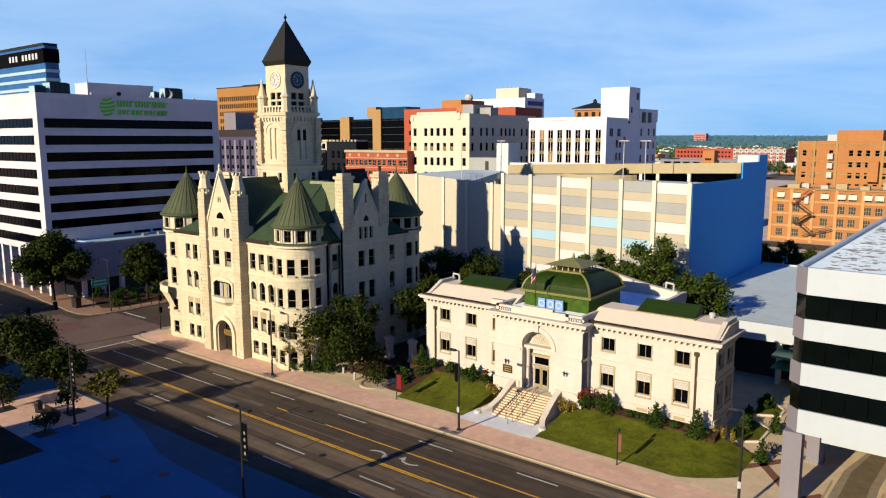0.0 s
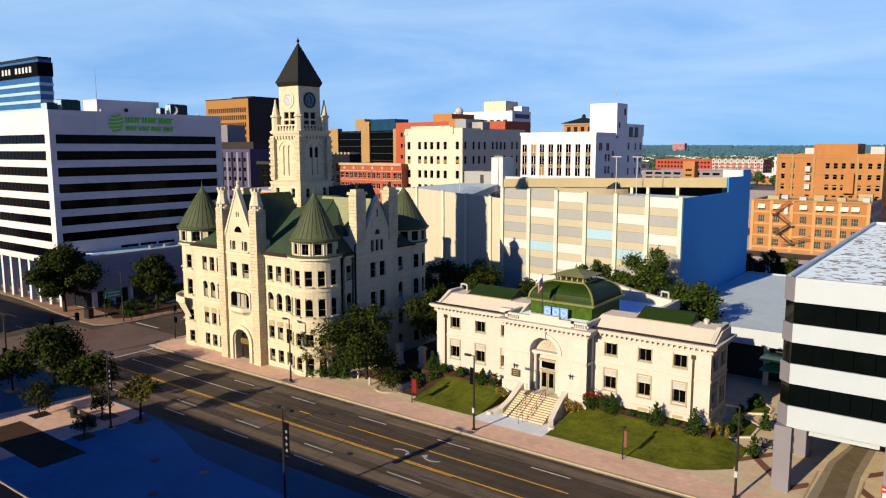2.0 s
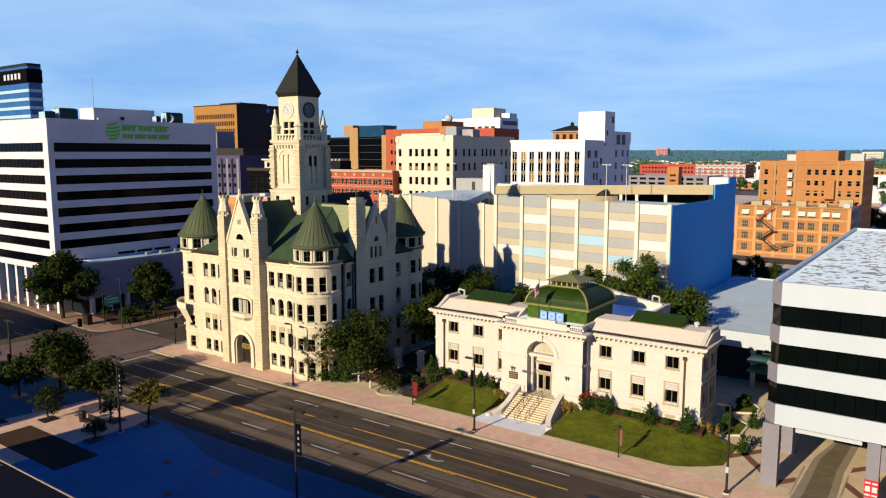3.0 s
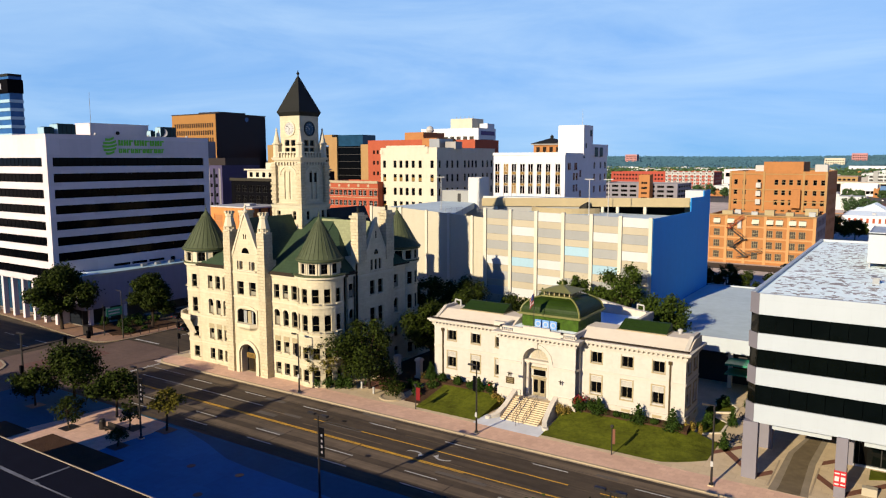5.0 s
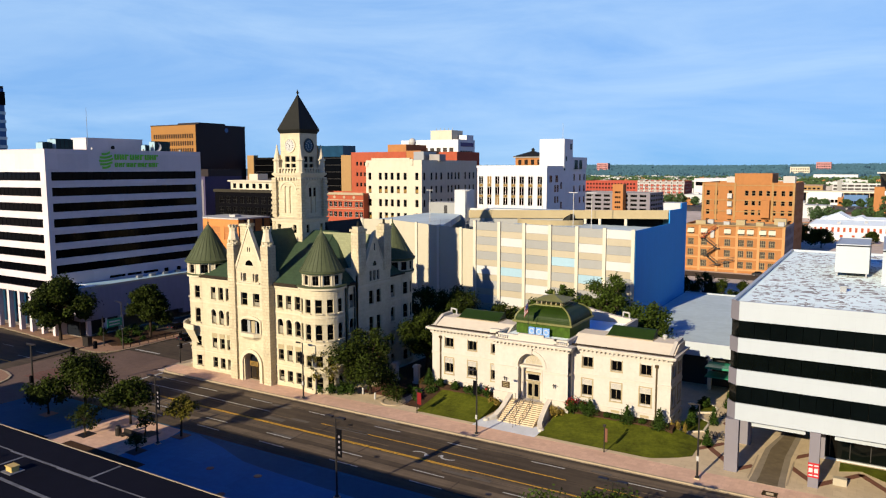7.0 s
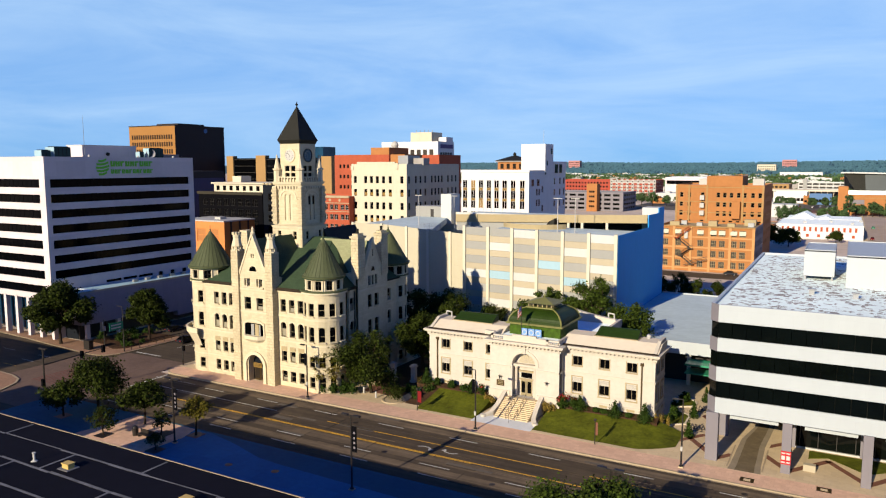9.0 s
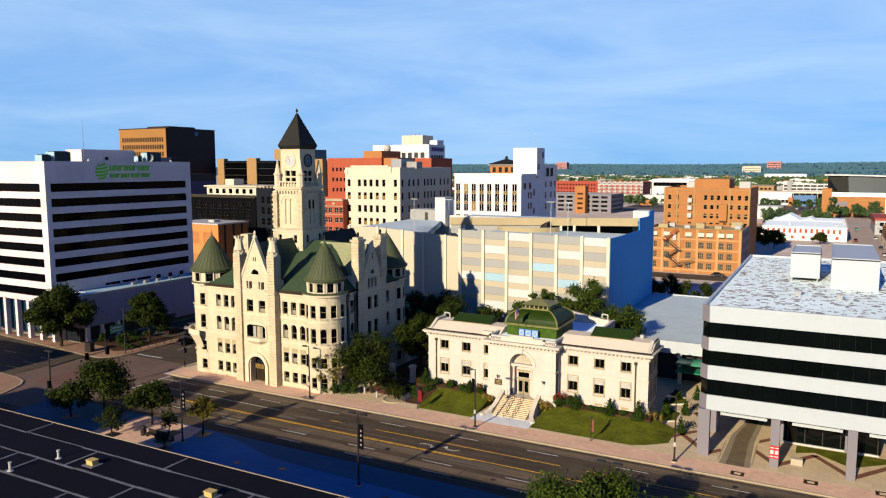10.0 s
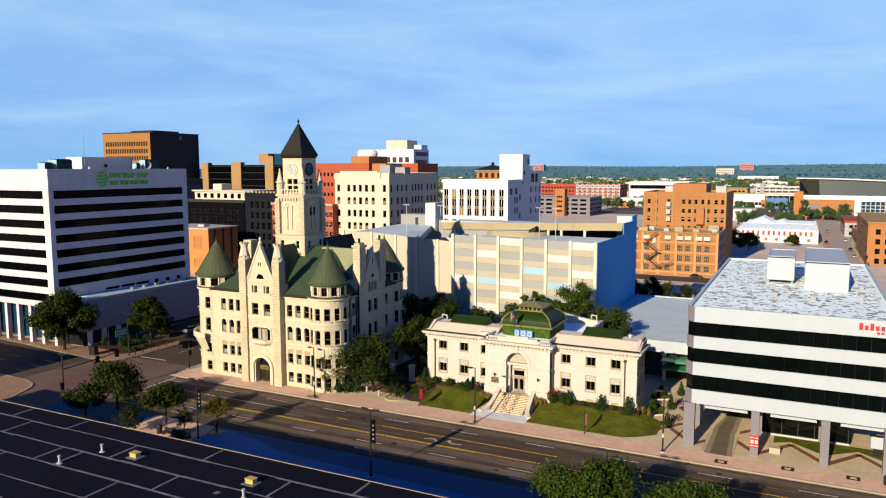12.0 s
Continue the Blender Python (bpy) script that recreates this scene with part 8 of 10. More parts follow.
part("sign_emblem", bm, BLUE_TILE, br, "round blue emblem"), part("wall_cap", boxes((-380.6, -340.8, 264.8, 303.2, 61.0, 61.5)), DARK_SLAB, br)
# concrete pylons with dark glass between
py = thing("office_block", -300, 310, 0, "dark glass office with tan concrete pylons", "building")
part("glass_wall", boxes((-336, -255.6, 300.4, 330, 0, 42.4)), GLASS, py)
for k in range(9):
    part("floor_band", boxes((-335.5, -256, 300.3, 300.45, 41.5 - 3.9 * k, 41.75 - 3.9 * k)), FRAME_DARK, py)
for x0, x1, z in ((-336, -330.5, 43.8), (-312, -304.5, 44.0), (-286.2, -280.0, 47.5), (-262.5, -255.4, 43.2)):
    part("pylon", boxes((x0, x1, 299.4, 303, 0, z)), TAN_BRICK, py, "tan concrete pylon")
part("roof_house", boxes((-291, -284, 300.0, 312, 43, 49.0)), TAN_BRICK, py), part("roof_house", boxes((-280, -262, 300.6, 312, 42.4, 48.6)), GLASS_BLUE, py)
# bluish glass tower with a dark crown
ny = thing("office_tower", -340, 138, 0, "tall blue glass tower with a dark crown band", "building")
part("wall", boxes((-375, -309.2, 136.3, 141.5, 0, 68.6)), TOWER_GLASS, ny)
for k in range(17):
    part("white_band", boxes((-375.2, -308.95, 136.0, 141.7, 58.0 - 3.4 * k, 59.2 - 3.4 * k)), GAR_BLUE, ny)
part("crown", boxes((-375.4, -308.9, 135.6, 141.8, 61.8, 67.2)), BANNER_BLACK, ny), part("crown_cap", boxes((-375, -309.2, 136, 141.5, 68.4, 69.4)), SLATE, ny)
for k in range(10):
    x = -343.5 + 3.1 * k
    if k != 4 and k != 0:
        part("sign_letter", boxes((x, x + 1.7, 135.4, 135.6, 63.3, 65.6)), SIGN_WHITE, ny)
# blocks between the white tower and the hall
# Near-black front: the block's shade is put into its wall colour.
tb = block("office_block", -242, -206, 190, 214, 27.0, BANNER_BLACK, "block with shade in its front colour, under a pale set-back terrace storey", storeys(24.5, 5, 4.3, 2.9), 8, (), 0, 3.0, glass=GLASS, cols=3)
part("cornice", boxes((-242.4, -205.8, 189.5, 190.0, 26.2, 27.4)), OLIVE_STONE, tb)
part("terrace_storey", boxes((-240, -208, 197, 213, 26.0, 30.4)), CREAM_WALL, tb, "pale set-back top storey"), part("terrace_eave", boxes((-241, -207.2, 196.2, 213.6, 30.4, 31.0)), CREAM_WALL, tb)
for k in range(8):
    part("terrace_window", boxes((-238.5 + 3.8 * k, -236.7 + 3.8 * k, 196.95, 197.05, 27.6, 29.6)), GLASS, tb)
part("roof_house", boxes((-234, -229, 202, 208, 31, 33.6)), CREAM_WALL, tb)
# Navy wall imitates a shaded front; only the crenels stay pale.
ol = block("office_block", -205.6, -190, 190, 196, 30.4, NAVY_WALL, "stone block with shade in its wall colour and a crenellated top", storeys(27.0, 6, 4.3, 2.9), 4, (), 0, 1.7)
for k in range(9):
    part("crenel", boxes((-205.6 + 1.85 * k, -204.7 + 1.85 * k, 189.9, 190.5, 30.4, 31.1)), CREAM_TRIM, ol)
# East wall brown instead of orange, to show that side in shade.
ob = block("brick_building", -226, -202, 165, 181, 17.2, ORANGE_PANEL, "orange brick building with white roof edge", [(2.5, 6.0), (9.5, 14.5)], 3, (), 0, 4.6, glass=ORANGE_BRICK, wall_e=BROWN_SLAB, frame_m=ORANGE_PANEL, bar=0.2)
part("parapet_cap", boxes((-226.2, -201.8, 164.7, 181.2, 17.2, 17.7)), FRAME_WHITE, ob), part("roof_unit", boxes((-212, -209, 170, 173, 17.7, 18.6)), FRAME_WHITE, ob)
for y in (168, 172.5, 177):
    part("wall_pier", boxes((-202.05, -201.7, y, y + 0.7, 0, 17.2)), DARK_SLAB, ob)
# Wall and strips take the tones of a shaded front.
vb = block("office_block", -292, -259.5, 200, 222, 32.4, VIOLET_WALL, "block in violet shade colour with vertical strips behind the white tower", storeys(28.5, 6, 4.2, 1.6), 8, (), 0, 1.5)
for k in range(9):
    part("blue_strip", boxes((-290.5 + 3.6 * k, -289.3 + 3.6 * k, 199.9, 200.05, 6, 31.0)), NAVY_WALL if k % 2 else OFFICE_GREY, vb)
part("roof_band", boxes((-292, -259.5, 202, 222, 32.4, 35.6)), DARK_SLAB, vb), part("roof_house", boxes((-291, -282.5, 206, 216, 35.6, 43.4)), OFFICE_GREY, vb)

# orange brick warehouse with fire escapes
W1X = [2.9, 7.4, 15.1, 19.5, 22.4, 26.3, 29.2]
w1 = block("warehouse", -60.2, -27.0, 240, 266, 16.2, ORANGE_BRICK, "orange brick warehouse with broad steel windows", storeys(15.2, 4, 3.75, 2.35), W1X, storeys(15.2, 4, 3.75, 2.35), 6, 2.0, glass=DUSTY, frame_m=FRAME_TAN, cols=3, rows=2, bar=0.12, margin=1.0, roof=CREAM_TRIM, wall_e=OFFICE_GREY)
for x in (-60.0, -54.3, -48.4, -42.0, -35.1, -27.5):
    part("brick_pier", boxes((x - 0.45, x + 0.45, 239.7, 240.05, 0, 16.3)), PALE_BRICK, w1, "paler brick pier")
for k in range(4):
    part("floor_band", boxes((-60.2, -27.0, 239.8, 240.05, 12.1 - 3.75 * k, 12.65 - 3.75 * k)), PALE_BRICK, w1, "paler brick band")
for k, x in enumerate(W1X):
    bm = bmesh.new()
    xx = -60.2 + x
    hull(bm, [(xx - 1.1, 239.2, 13.5), (xx + 1.1, 239.2, 13.5), (xx + 1.1, 240.0, 13.5), (xx - 1.1, 240.0, 13.5)], [(xx - 1.1, 239.75, 14.9), (xx + 1.1, 239.75, 14.9), (xx + 1.1, 240.0, 14.9), (xx - 1.1, 240.0, 14.9)])
    part("awning", bm, CREAM_WALL, w1, "small cream awning")
part("wall_box", boxes((-50.6, -49.4, 239.3, 240.0, 11.8, 14.4)), FRAME_WHITE, w1, "white box beside the fire escape")
for xa, za, xb, zb in ((-48.5, 15.6, -53.2, 11.9), (-53.2, 11.9, -48.4, 8.3), (-48.4, 8.3, -51.9, 5.6), (-51.9, 5.6, -48.0, 2.6)):
    bm = bmesh.new()
    box(bm, xb - 0.9, xb + 0.9, 238.4, 239.9, zb - 0.12, zb + 0.05)
    for dy in (238.45, 239.6):
        for dz in (0.0, 1.05):
            tube(bm, (xa, dy, za + dz), (xb, dy, zb + dz), 0.13 - 0.06 * dz, 0.13 - 0.06 * dz, 5)
    for f in range(9):
        x, z = xa + (xb - xa) * f / 8, za + (zb - za) * f / 8
        box(bm, x - 0.16, x + 0.16, 238.45, 239.6, z - 0.03, z + 0.03)
    for x in (xb - 0.85, xb + 0.85):
        tube(bm, (x, 238.45, zb), (x, 238.45, zb + 1.1), 0.05, 0.05, 5)
    tube(bm, (xb - 0.85, 238.45, zb + 1.1), (xb + 0.85, 238.45, zb + 1.1), 0.05, 0.05, 5)
    part("fire_escape", bm, RED_BRICK if za > 15 else FRAME_DARK, w1, "rust-red iron stair flight" if za > 15 else "dark iron fire escape flight")
bm = bmesh.new()
tube(bm, (-50.4, 238.5, 2.2), (-42.4, 238.5, 4.6), 0.14, 0.14, 5), tube(bm, (-50.4, 238.5, 3.2), (-42.4, 238.5, 5.6), 0.08, 0.08, 5)
part("fire_escape_ladder", bm, FRAME_DARK, w1)
part("roof_edge", boxes((-60.3, -26.9, 239.6, 240.4, 16.0, 16.4)), TAN_BRICK, w1)
for x, y, w, h in ((-44.5, 252, 3.0, 1.6), (-37, 246, 2.4, 1.4), (-58, 250, 3.5, 1.2), (-33, 260, 4, 2.0)):
    part("roof_shed", boxes((x, x + w, y, y + 2.5, 15.3, 15.8 + h)), CREAM_TRIM, w1)
w2 = block("warehouse", -59.8, -27.4, 268, 300, 30.4, ORANGE_BRICK, "tall orange brick warehouse behind a lower one", storeys(27.4, 6, 3.6, 1.9), [2.2, 5.2, 10.2, 16.0, 18.4, 20.8, 23.4, 25.6, 28.5, 31.0], storeys(27.4, 6, 3.6, 1.9), 6, 1.3, frame_m=FRAME_TAN)
part("roof_house", boxes((-48.2, -35.2, 267.9, 285, 29.8, 33.8)), ORANGE_BRICK, w2), part("roof_house", boxes((-52.5, -48.4, 276, 284, 29.8, 32.5)), FRAME_WHITE, w2), part("roof_house", boxes((-32, -28, 272, 276, 29.8, 32.8)), FRAME_WHITE, w2)
for z in (29.2, 23.6):
    part("brick_band", boxes((-59.9, -27.3, 267.8, 268.05, z, z + 0.35)), TAN_BRICK, w2)
for z in (19.5, 22.5, 25.5):
    part("duct", boxes((-50.4, -48.8, 266.6, 267.8, z - 1.0, z + 0.8)), FRAME_WHITE, w2, "white wall duct")
for x in (-59.8, -55.0, -48.3, -35.2, -28.1):
    part("brick_pier", boxes((x, x + 0.7, 267.75, 268.05, 0, 30.4)), TAN_BRICK, w2)
part("brick_band", boxes((-59.9, -27.3, 267.8, 268.05, 19.4, 19.75)), TAN_BRICK, w2)
part("lift_shaft", boxes((-38.6, -35.6, 266.2, 268.0, 17.5, 24.0)), ORANGE_BRICK, w2, "brick shaft on the lower roof")
for x, y in ((-48, 248), (-31, 254), (-55, 256)):
    part("roof_unit", boxes((x, x + 2.0, y, y + 2.0, 15.3, 17.0)), STEEL, w1)
# low white shop row, brick house, hotels, arena
lw = block("shop_row", -32.3, 7.9, 388, 434, 7.4, WHITE_WALL, "long low white building with red window strips", [(3.9, 6.2)], 14, (), 0, 1.1, roof=ROOF_WHITE, glass=RED_BRICK, parapet=0.25, frame_m=RED_BRICK)
for x0, x1, h in ((-29.3, -15.3, 10.5), (-15.3, -7.3, 8.6)):
    bm = bmesh.new()
    hull(bm, [(x0, 436, 7.0), (x1, 436, 7.0), ((x0 + x1) / 2 + 1.0, 436, h)], [(x0, 462, 7.0), (x1, 462, 7.0), ((x0 + x1) / 2 + 1.0, 462, h)])
    part("gabled_roof", bm, ROOF_WHITE, lw, "white gabled roof behind")
part("rear_wall", boxes((-30.3, 7.2, 434, 462, 0, 7.2)), WHITE_WALL, lw), part("rear_roof", boxes((-30.5, 7.4, 434, 462.2, 7.2, 7.4)), ROOF_WHITE, lw)
for k in range(5):
    part("window_low", boxes((-18 + 5.2 * k, -16.6 + 5.2 * k, 387.9, 388.05, 1.0, 2.5)), RED_BRICK, lw)
for x, y in ((-20, 400), (-8, 410), (2, 398), (6, 420)):
    part("roof_unit", boxes((x, x + 1.6, y, y + 1.6, 7.1, 8.2)), STEEL, lw)
block("brick_building", -44, -33.5, 392, 415, 6.5, ORANGE_BRICK, "low orange brick shed beside the white shops", [(1, 4)], 2, (), 0, 3.0, roof=CREAM_TRIM, parapet=0.3)
cb = block("brick_building", 24.5, 56, 303, 376, 17.4, ORANGE_BRICK, "brown brick corner building with a flat roof", storeys(15.0, 4, 4.0, 2.2), 8, (), 0, 1.8, roof=GREY_ROOF)
part("eave", boxes((24.0, 56.4, 302.5, 376.5, 17.4, 18.0)), TAN_BRICK, cb)
for k in range(12):
    for z in (1.2, 5.2, 9.2, 13.2):
        part("side_window", boxes((24.4, 24.52, 306 + 5.8 * k, 308 + 5.8 * k, z, z + 2.1)), GLASS, cb)
bsh = block("brick_building", 22.3, 39, 442, 500, 9.0, STEEL, "low grey shop with a red parapet", [(1, 3), (5, 7)], 5, (), 0, 2.0, roof=BRIGHT_RED, parapet=0.1)
part("red_parapet", boxes((22.1, 39.2, 441.7, 442, 8.2, 9.4)), BRIGHT_RED, bsh), part("red_parapet", boxes((22.0, 22.3, 442, 500, 6.0, 9.4)), BRIGHT_RED, bsh)
block("brick_building", 26, 44, 380, 440, 6.0, BROWN_SLAB, "low brown shops along the side street", [(1, 3.5)], 5, (), 0, 2.2, roof=RED_BRICK)
for y in (300, 330, 372, 402):
    street_pole = thing("street_pole", 23.7, y, 0.0, "thin grey pole along the side street", "street pole", "side street poles")
    bm = bmesh.new()
    tube(bm, (23.7, y, -0.05), (23.7, y, 8.5), 0.12, 0.08, 6), tube(bm, (23.7, y, 8.3), (20.9, y, 8.8), 0.06, 0.05, 5)
    part("pole", bm, POLE, street_pole), part("lamp_head", boxes((20.1, 21.1, y - 0.2, y + 0.2, 8.7, 8.9)), POLE, street_pole)
lot = solo("parking_lot", boxes((-75, 10, 500, 600, -0.2, -0.03)), STREET_PALE, "pale parking lot far down the side street", "parking lot", "structure")
solo("parking_lot", boxes((-66, 0, 640, 760, -0.2, -0.03)), PATCH, "grey parking lot before the long platform", "parking lot", "structure")
solo("brick_plaza", boxes((-36, -6, 615, 650, -0.2, -0.02)), PAVER_DK, "red brick forecourt by the parking lot", "paving", "structure")
solo("lawn", boxes((-30, 12.0, 470, 498, -0.2, -0.02)), LAWN, "grass plot behind the white shops", "lawn", "structure")
hotel = block("hotel", -240.8, -189.4, 800, 838, 21.0, BRIGHT_RED, "red and white banded hotel", storeys(19.0, 5, 3.8, 2.0), 14, storeys(19.0, 5, 3.8, 2.0), 6, 2.4, frame_m=FRAME_WHITE, bar=0.3)
for z in (2.6, 6.4, 10.2, 14.0):
    part("white_band", boxes((-241.0, -189.2, 799.5, 799.95, z, z + 0.45)), FRAME_WHITE, hotel)
part("cornice", boxes((-241.2, -189.0, 799.2, 800, 17.4, 18.2)), FRAME_WHITE, hotel, "white cornice")
part("attic_band", boxes((-241.0, -189.2, 799.4, 799.95, 18.2, 20.6)), GAR_GREY, hotel, "grey attic storey")
for k in range(9):
    x = -240.8 + 6.1 * k
    part("white_bay", boxes((x, x + 2.3, 799.3, 799.95, 0, 20.9)), FRAME_WHITE, hotel, "white window bay")
    bay = bmesh.new()
    hull(bay, [(x - 0.3, 799.2, 20.9), (x + 2.6, 799.2, 20.9), (x + 2.6, 801, 20.9), (x - 0.3, 801, 20.9)], [(x + 0.9, 799.4, 22.2), (x + 1.4, 799.4, 22.2), (x + 1.4, 800.8, 22.2), (x + 0.9, 800.8, 22.2)])
    part("bay_gable", bay, GAR_GREY, hotel)
    for z in (3.4, 7.2, 11.0, 14.8, 18.3):
        part("bay_window", boxes((x + 0.6, x + 1.7, 799.24, 799.32, z, z + 1.6)), GLASS, hotel)
block("brick_building", -306, -243, 806, 840, 20.6, BRIGHT_RED, "long red brick building", storeys(18, 4, 4.4, 2.0), 16, (), 0, 2.0)
block("parking_garage", -224, -160.4, 560, 600, 15.6, OFFICE_GREY, "grey open parking structure", storeys(14, 4, 3.6, 1.8), 8, storeys(14, 4, 3.6, 1.8), 5, 5.4)
block("brick_building", -188.6, -179.9, 552, 560, 22.6, ORANGE_BRICK, "orange brick stair tower", storeys(17, 4, 4, 1.6), 3, (), 0, 1.4)
block("brick_building", -201, -128, 900, 960, 22.5, BANK_W, "long pale convention building with dark window band", [(14, 18.5)], 14, (), 0, 5.2, roof=ROOF_WHITE, parapet=0.2)
dk = thing("station_deck", -45, 850, 0, "long pale raised platform, undercroft shade put into a dark back wall", "platform")
# Dark back wall imitates shade below the deck.
part("deck", boxes((-84, -8, 840, 870, 9.4, 10.8)), ROOF_TAN, dk), part("back_wall", boxes((-84, -8, 868, 870, 0, 9.4)), FRAME_DARK, dk)
for k in range(13):
    part("pier", boxes((-84 + 5.8 * k, -83.4 + 5.8 * k, 840.5, 842, 0, 9.4)), GAR_BEIGE, dk)
block("brick_building", -92, -61, 900, 950, 15.5, TAN_BRICK, "long tan hall behind the platform", [(11, 13)], 6, (), 0, 3.0, roof=GREY_ROOF, parapet=0.2)
pd = thing("parking_garage", -30, 1010, 0, "pale open parking structure, shade of its levels in a dark box", "parking garage")
for k in range(4):
    part("parapet_band", boxes((-57, -2, 1000, 1002, 1.9 + 4.2 * k, 3.6 + 4.2 * k)), GAR_WHITE, pd)
# Dark box stands in for shade inside the parking levels.
part("shaded_interior", boxes((-56.5, -2.5, 1002, 1030, 0, 15.4)), FRAME_DARK, pd)
for k in range(8):
    part("pier", boxes((-57 + 7.7 * k, -56 + 7.7 * k, 999.7, 1001.5, 0, 16.6)), GAR_WHITE, pd)
part("stair_tower", boxes((-52, -47, 998, 1006, 0, 20)), GAR_GREY, pd)
solo("parking_lot", boxes((-176, -96, 600, 720, -0.2, -0.03)), PATCH, "dark parking lot before the convention building", "parking lot", "structure")
block("brick_building", -152, -118, 740, 765, 8.5, OFFICE_GREY, "low grey building beside the lot", [(2.5, 5.5)], 8, (), 0, 3.0, roof=ROOF_WHITE, parapet=0.2)
block("brick_building", -66, -36, 770, 795, 11, WHITE_WALL, "row of pale shops with dark windows", [(2, 5)], 7, (), 0, 3.2, roof=ROOF_WHITE)
block("brick_building", -33, -14, 750, 765, 10, BLUE_TILE, "small blue-walled building beside the platform", [(2, 5)], 5, (), 0, 2.6)
block("brick_building", -38, -33.5, 748, 775, 8, ORANGE_BRICK, "small orange brick shop beside the platform", [(2, 4)], 1, (), 0, 2.4)
arena = thing("arena", 60, 620, 0, "brick and glass arena with a sweeping grey metal roof", "arena")
part("brick_wall", boxes((-0.5, 35.2, 600, 606, 0, 15.5)), ORANGE_BRICK, arena), part("corner_block", boxes((-7, -0.4, 598, 612, 0, 21.5)), ORANGE_BRICK, arena)
part("white_band", boxes((-0.4, 35.2, 599.4, 606, 15.5, 18.5)), ROOF_WHITE, arena), part("white_frame", boxes((35.2, 39.2, 598.8, 606, 0, 18.5)), ROOF_WHITE, arena), part("white_band", boxes((39.2, 126, 599.4, 606, 14.4, 18.5)), ROOF_WHITE, arena)
part("louvre", boxes((0.6, 10.6, 599.8, 600.05, 8.2, 11.6)), OFFICE_GREY, arena), part("brick_band", boxes((-0.5, 35.2, 599.85, 600.05, 12.6, 13.1)), TAN_BRICK, arena)
part("glass_front", boxes((39.2, 126, 600.4, 606, 0, 14.4)), GLASS_BLUE, arena)
for k in range(24):
    part("mullion", boxes((39.2 + 3.2 * k, 39.75 + 3.2 * k, 599.8, 600.5, 0, 14.4)), FRAME_WHITE, arena)
for k in range(5):
    part("transom", boxes((39.2, 116, 599.82, 600.5, 2.6 * k + 0.6, 2.6 * k + 1.1)), FRAME_WHITE, arena)
for x0, x1, name in ((0, 14, "roof_end"), (14, 130, "roof")):
    bm = bmesh.new()
    n = 8
    top = [(x0 + (x1 - x0) * k / n, 31.3 - 6.0 * ((x0 + (x1 - x0) * k / n) / 130) ** 1.5) for k in range(n + 1)]
    for (xa, za), (xb, zb) in zip(top, top[1:]):
        fa, fb = (max(0, 8 - xa * 0.5), max(0, 8 - xb * 0.5)) if name == "roof_end" else (1.0, 1.0)
        hull(bm, [(xa + fa - 4, 601, 18.5), (xb + fb - 4, 601, 18.5), (xb - 4, 720, 18.5), (xa - 4, 720, 18.5)], [(xa - 4, 606, za), (xb - 4, 606, zb), (xb - 4, 720, zb), (xa - 4, 720, za)])
    part(name, bm, ROOF_STEEL if name == "roof" else SLATE, arena, "sweeping grey metal roof")
bm = bmesh.new()
for k in range(12):
    xa, xb = -6 + 11 * k, -6 + 11 * (k + 1)
    za, zb = [31.3 - 6.0 * (max(x, 0) / 130) ** 1.5 for x in (xa, xb)]
    hull(bm, [(xa, 603.5, za), (xb, 603.5, zb), (xb, 607, zb), (xa, 607, za)], [(xa, 603.5, za + 1.0), (xb, 603.5, zb + 1.0), (xb, 607, zb + 1.0), (xa, 607, za + 1.0)])
part("roof_edge", bm, GAR_WHITE, arena, "pale roof edge")

# ---- trees ----


def leaves(seed, lobes, n, size, squash=1.0):
    """Corner points and faces of n small tilted leaf clumps spread over the shells of some lobes (x, y, z, rx, ry, rz)."""
    r = np.random.RandomState(seed)
    lob = np.array(lobes, float)
    weight = (lob[:, 3] * lob[:, 4] * lob[:, 5]) ** 0.67
    pick = r.choice(len(lob), n, p=weight / weight.sum())
    d = r.normal(size=(n, 3))
    d /= np.linalg.norm(d, axis=1)[:, None]
    rad = 1.0 - 0.75 * r.rand(n) ** 1.3
    rad *= 1 + 0.20 * np.abs(r.normal(size=n)) * r.choice([-0.6, 1.0], n)
    c = lob[pick, :3] + d * lob[pick, 3:] * rad[:, None]
    nrm = d * 0.7 + r.normal(size=(n, 3)) * 0.6 + np.array([0, 0, 0.35])
    nrm /= np.linalg.norm(nrm, axis=1)[:, None]
    a = np.cross(nrm, r.normal(size=(n, 3)))
    a /= np.linalg.norm(a, axis=1)[:, None]
    b = np.cross(nrm, a)
    s = (size * (0.6 + 0.8 * r.rand(n)))[:, None]
    pts = np.stack([c - a * s, c + b * s * 0.75, c + a * s, c - b * s * 0.75], 1).reshape(-1, 3)
    return pts, np.arange(4 * n).reshape(n, 4)


def leaf_mesh(name, pts, faces, mat):
    me = bpy.data.meshes.new(name)
    me.from_pydata(pts.tolist(), [], faces.tolist())
    me.materials.append(mat)
    return me


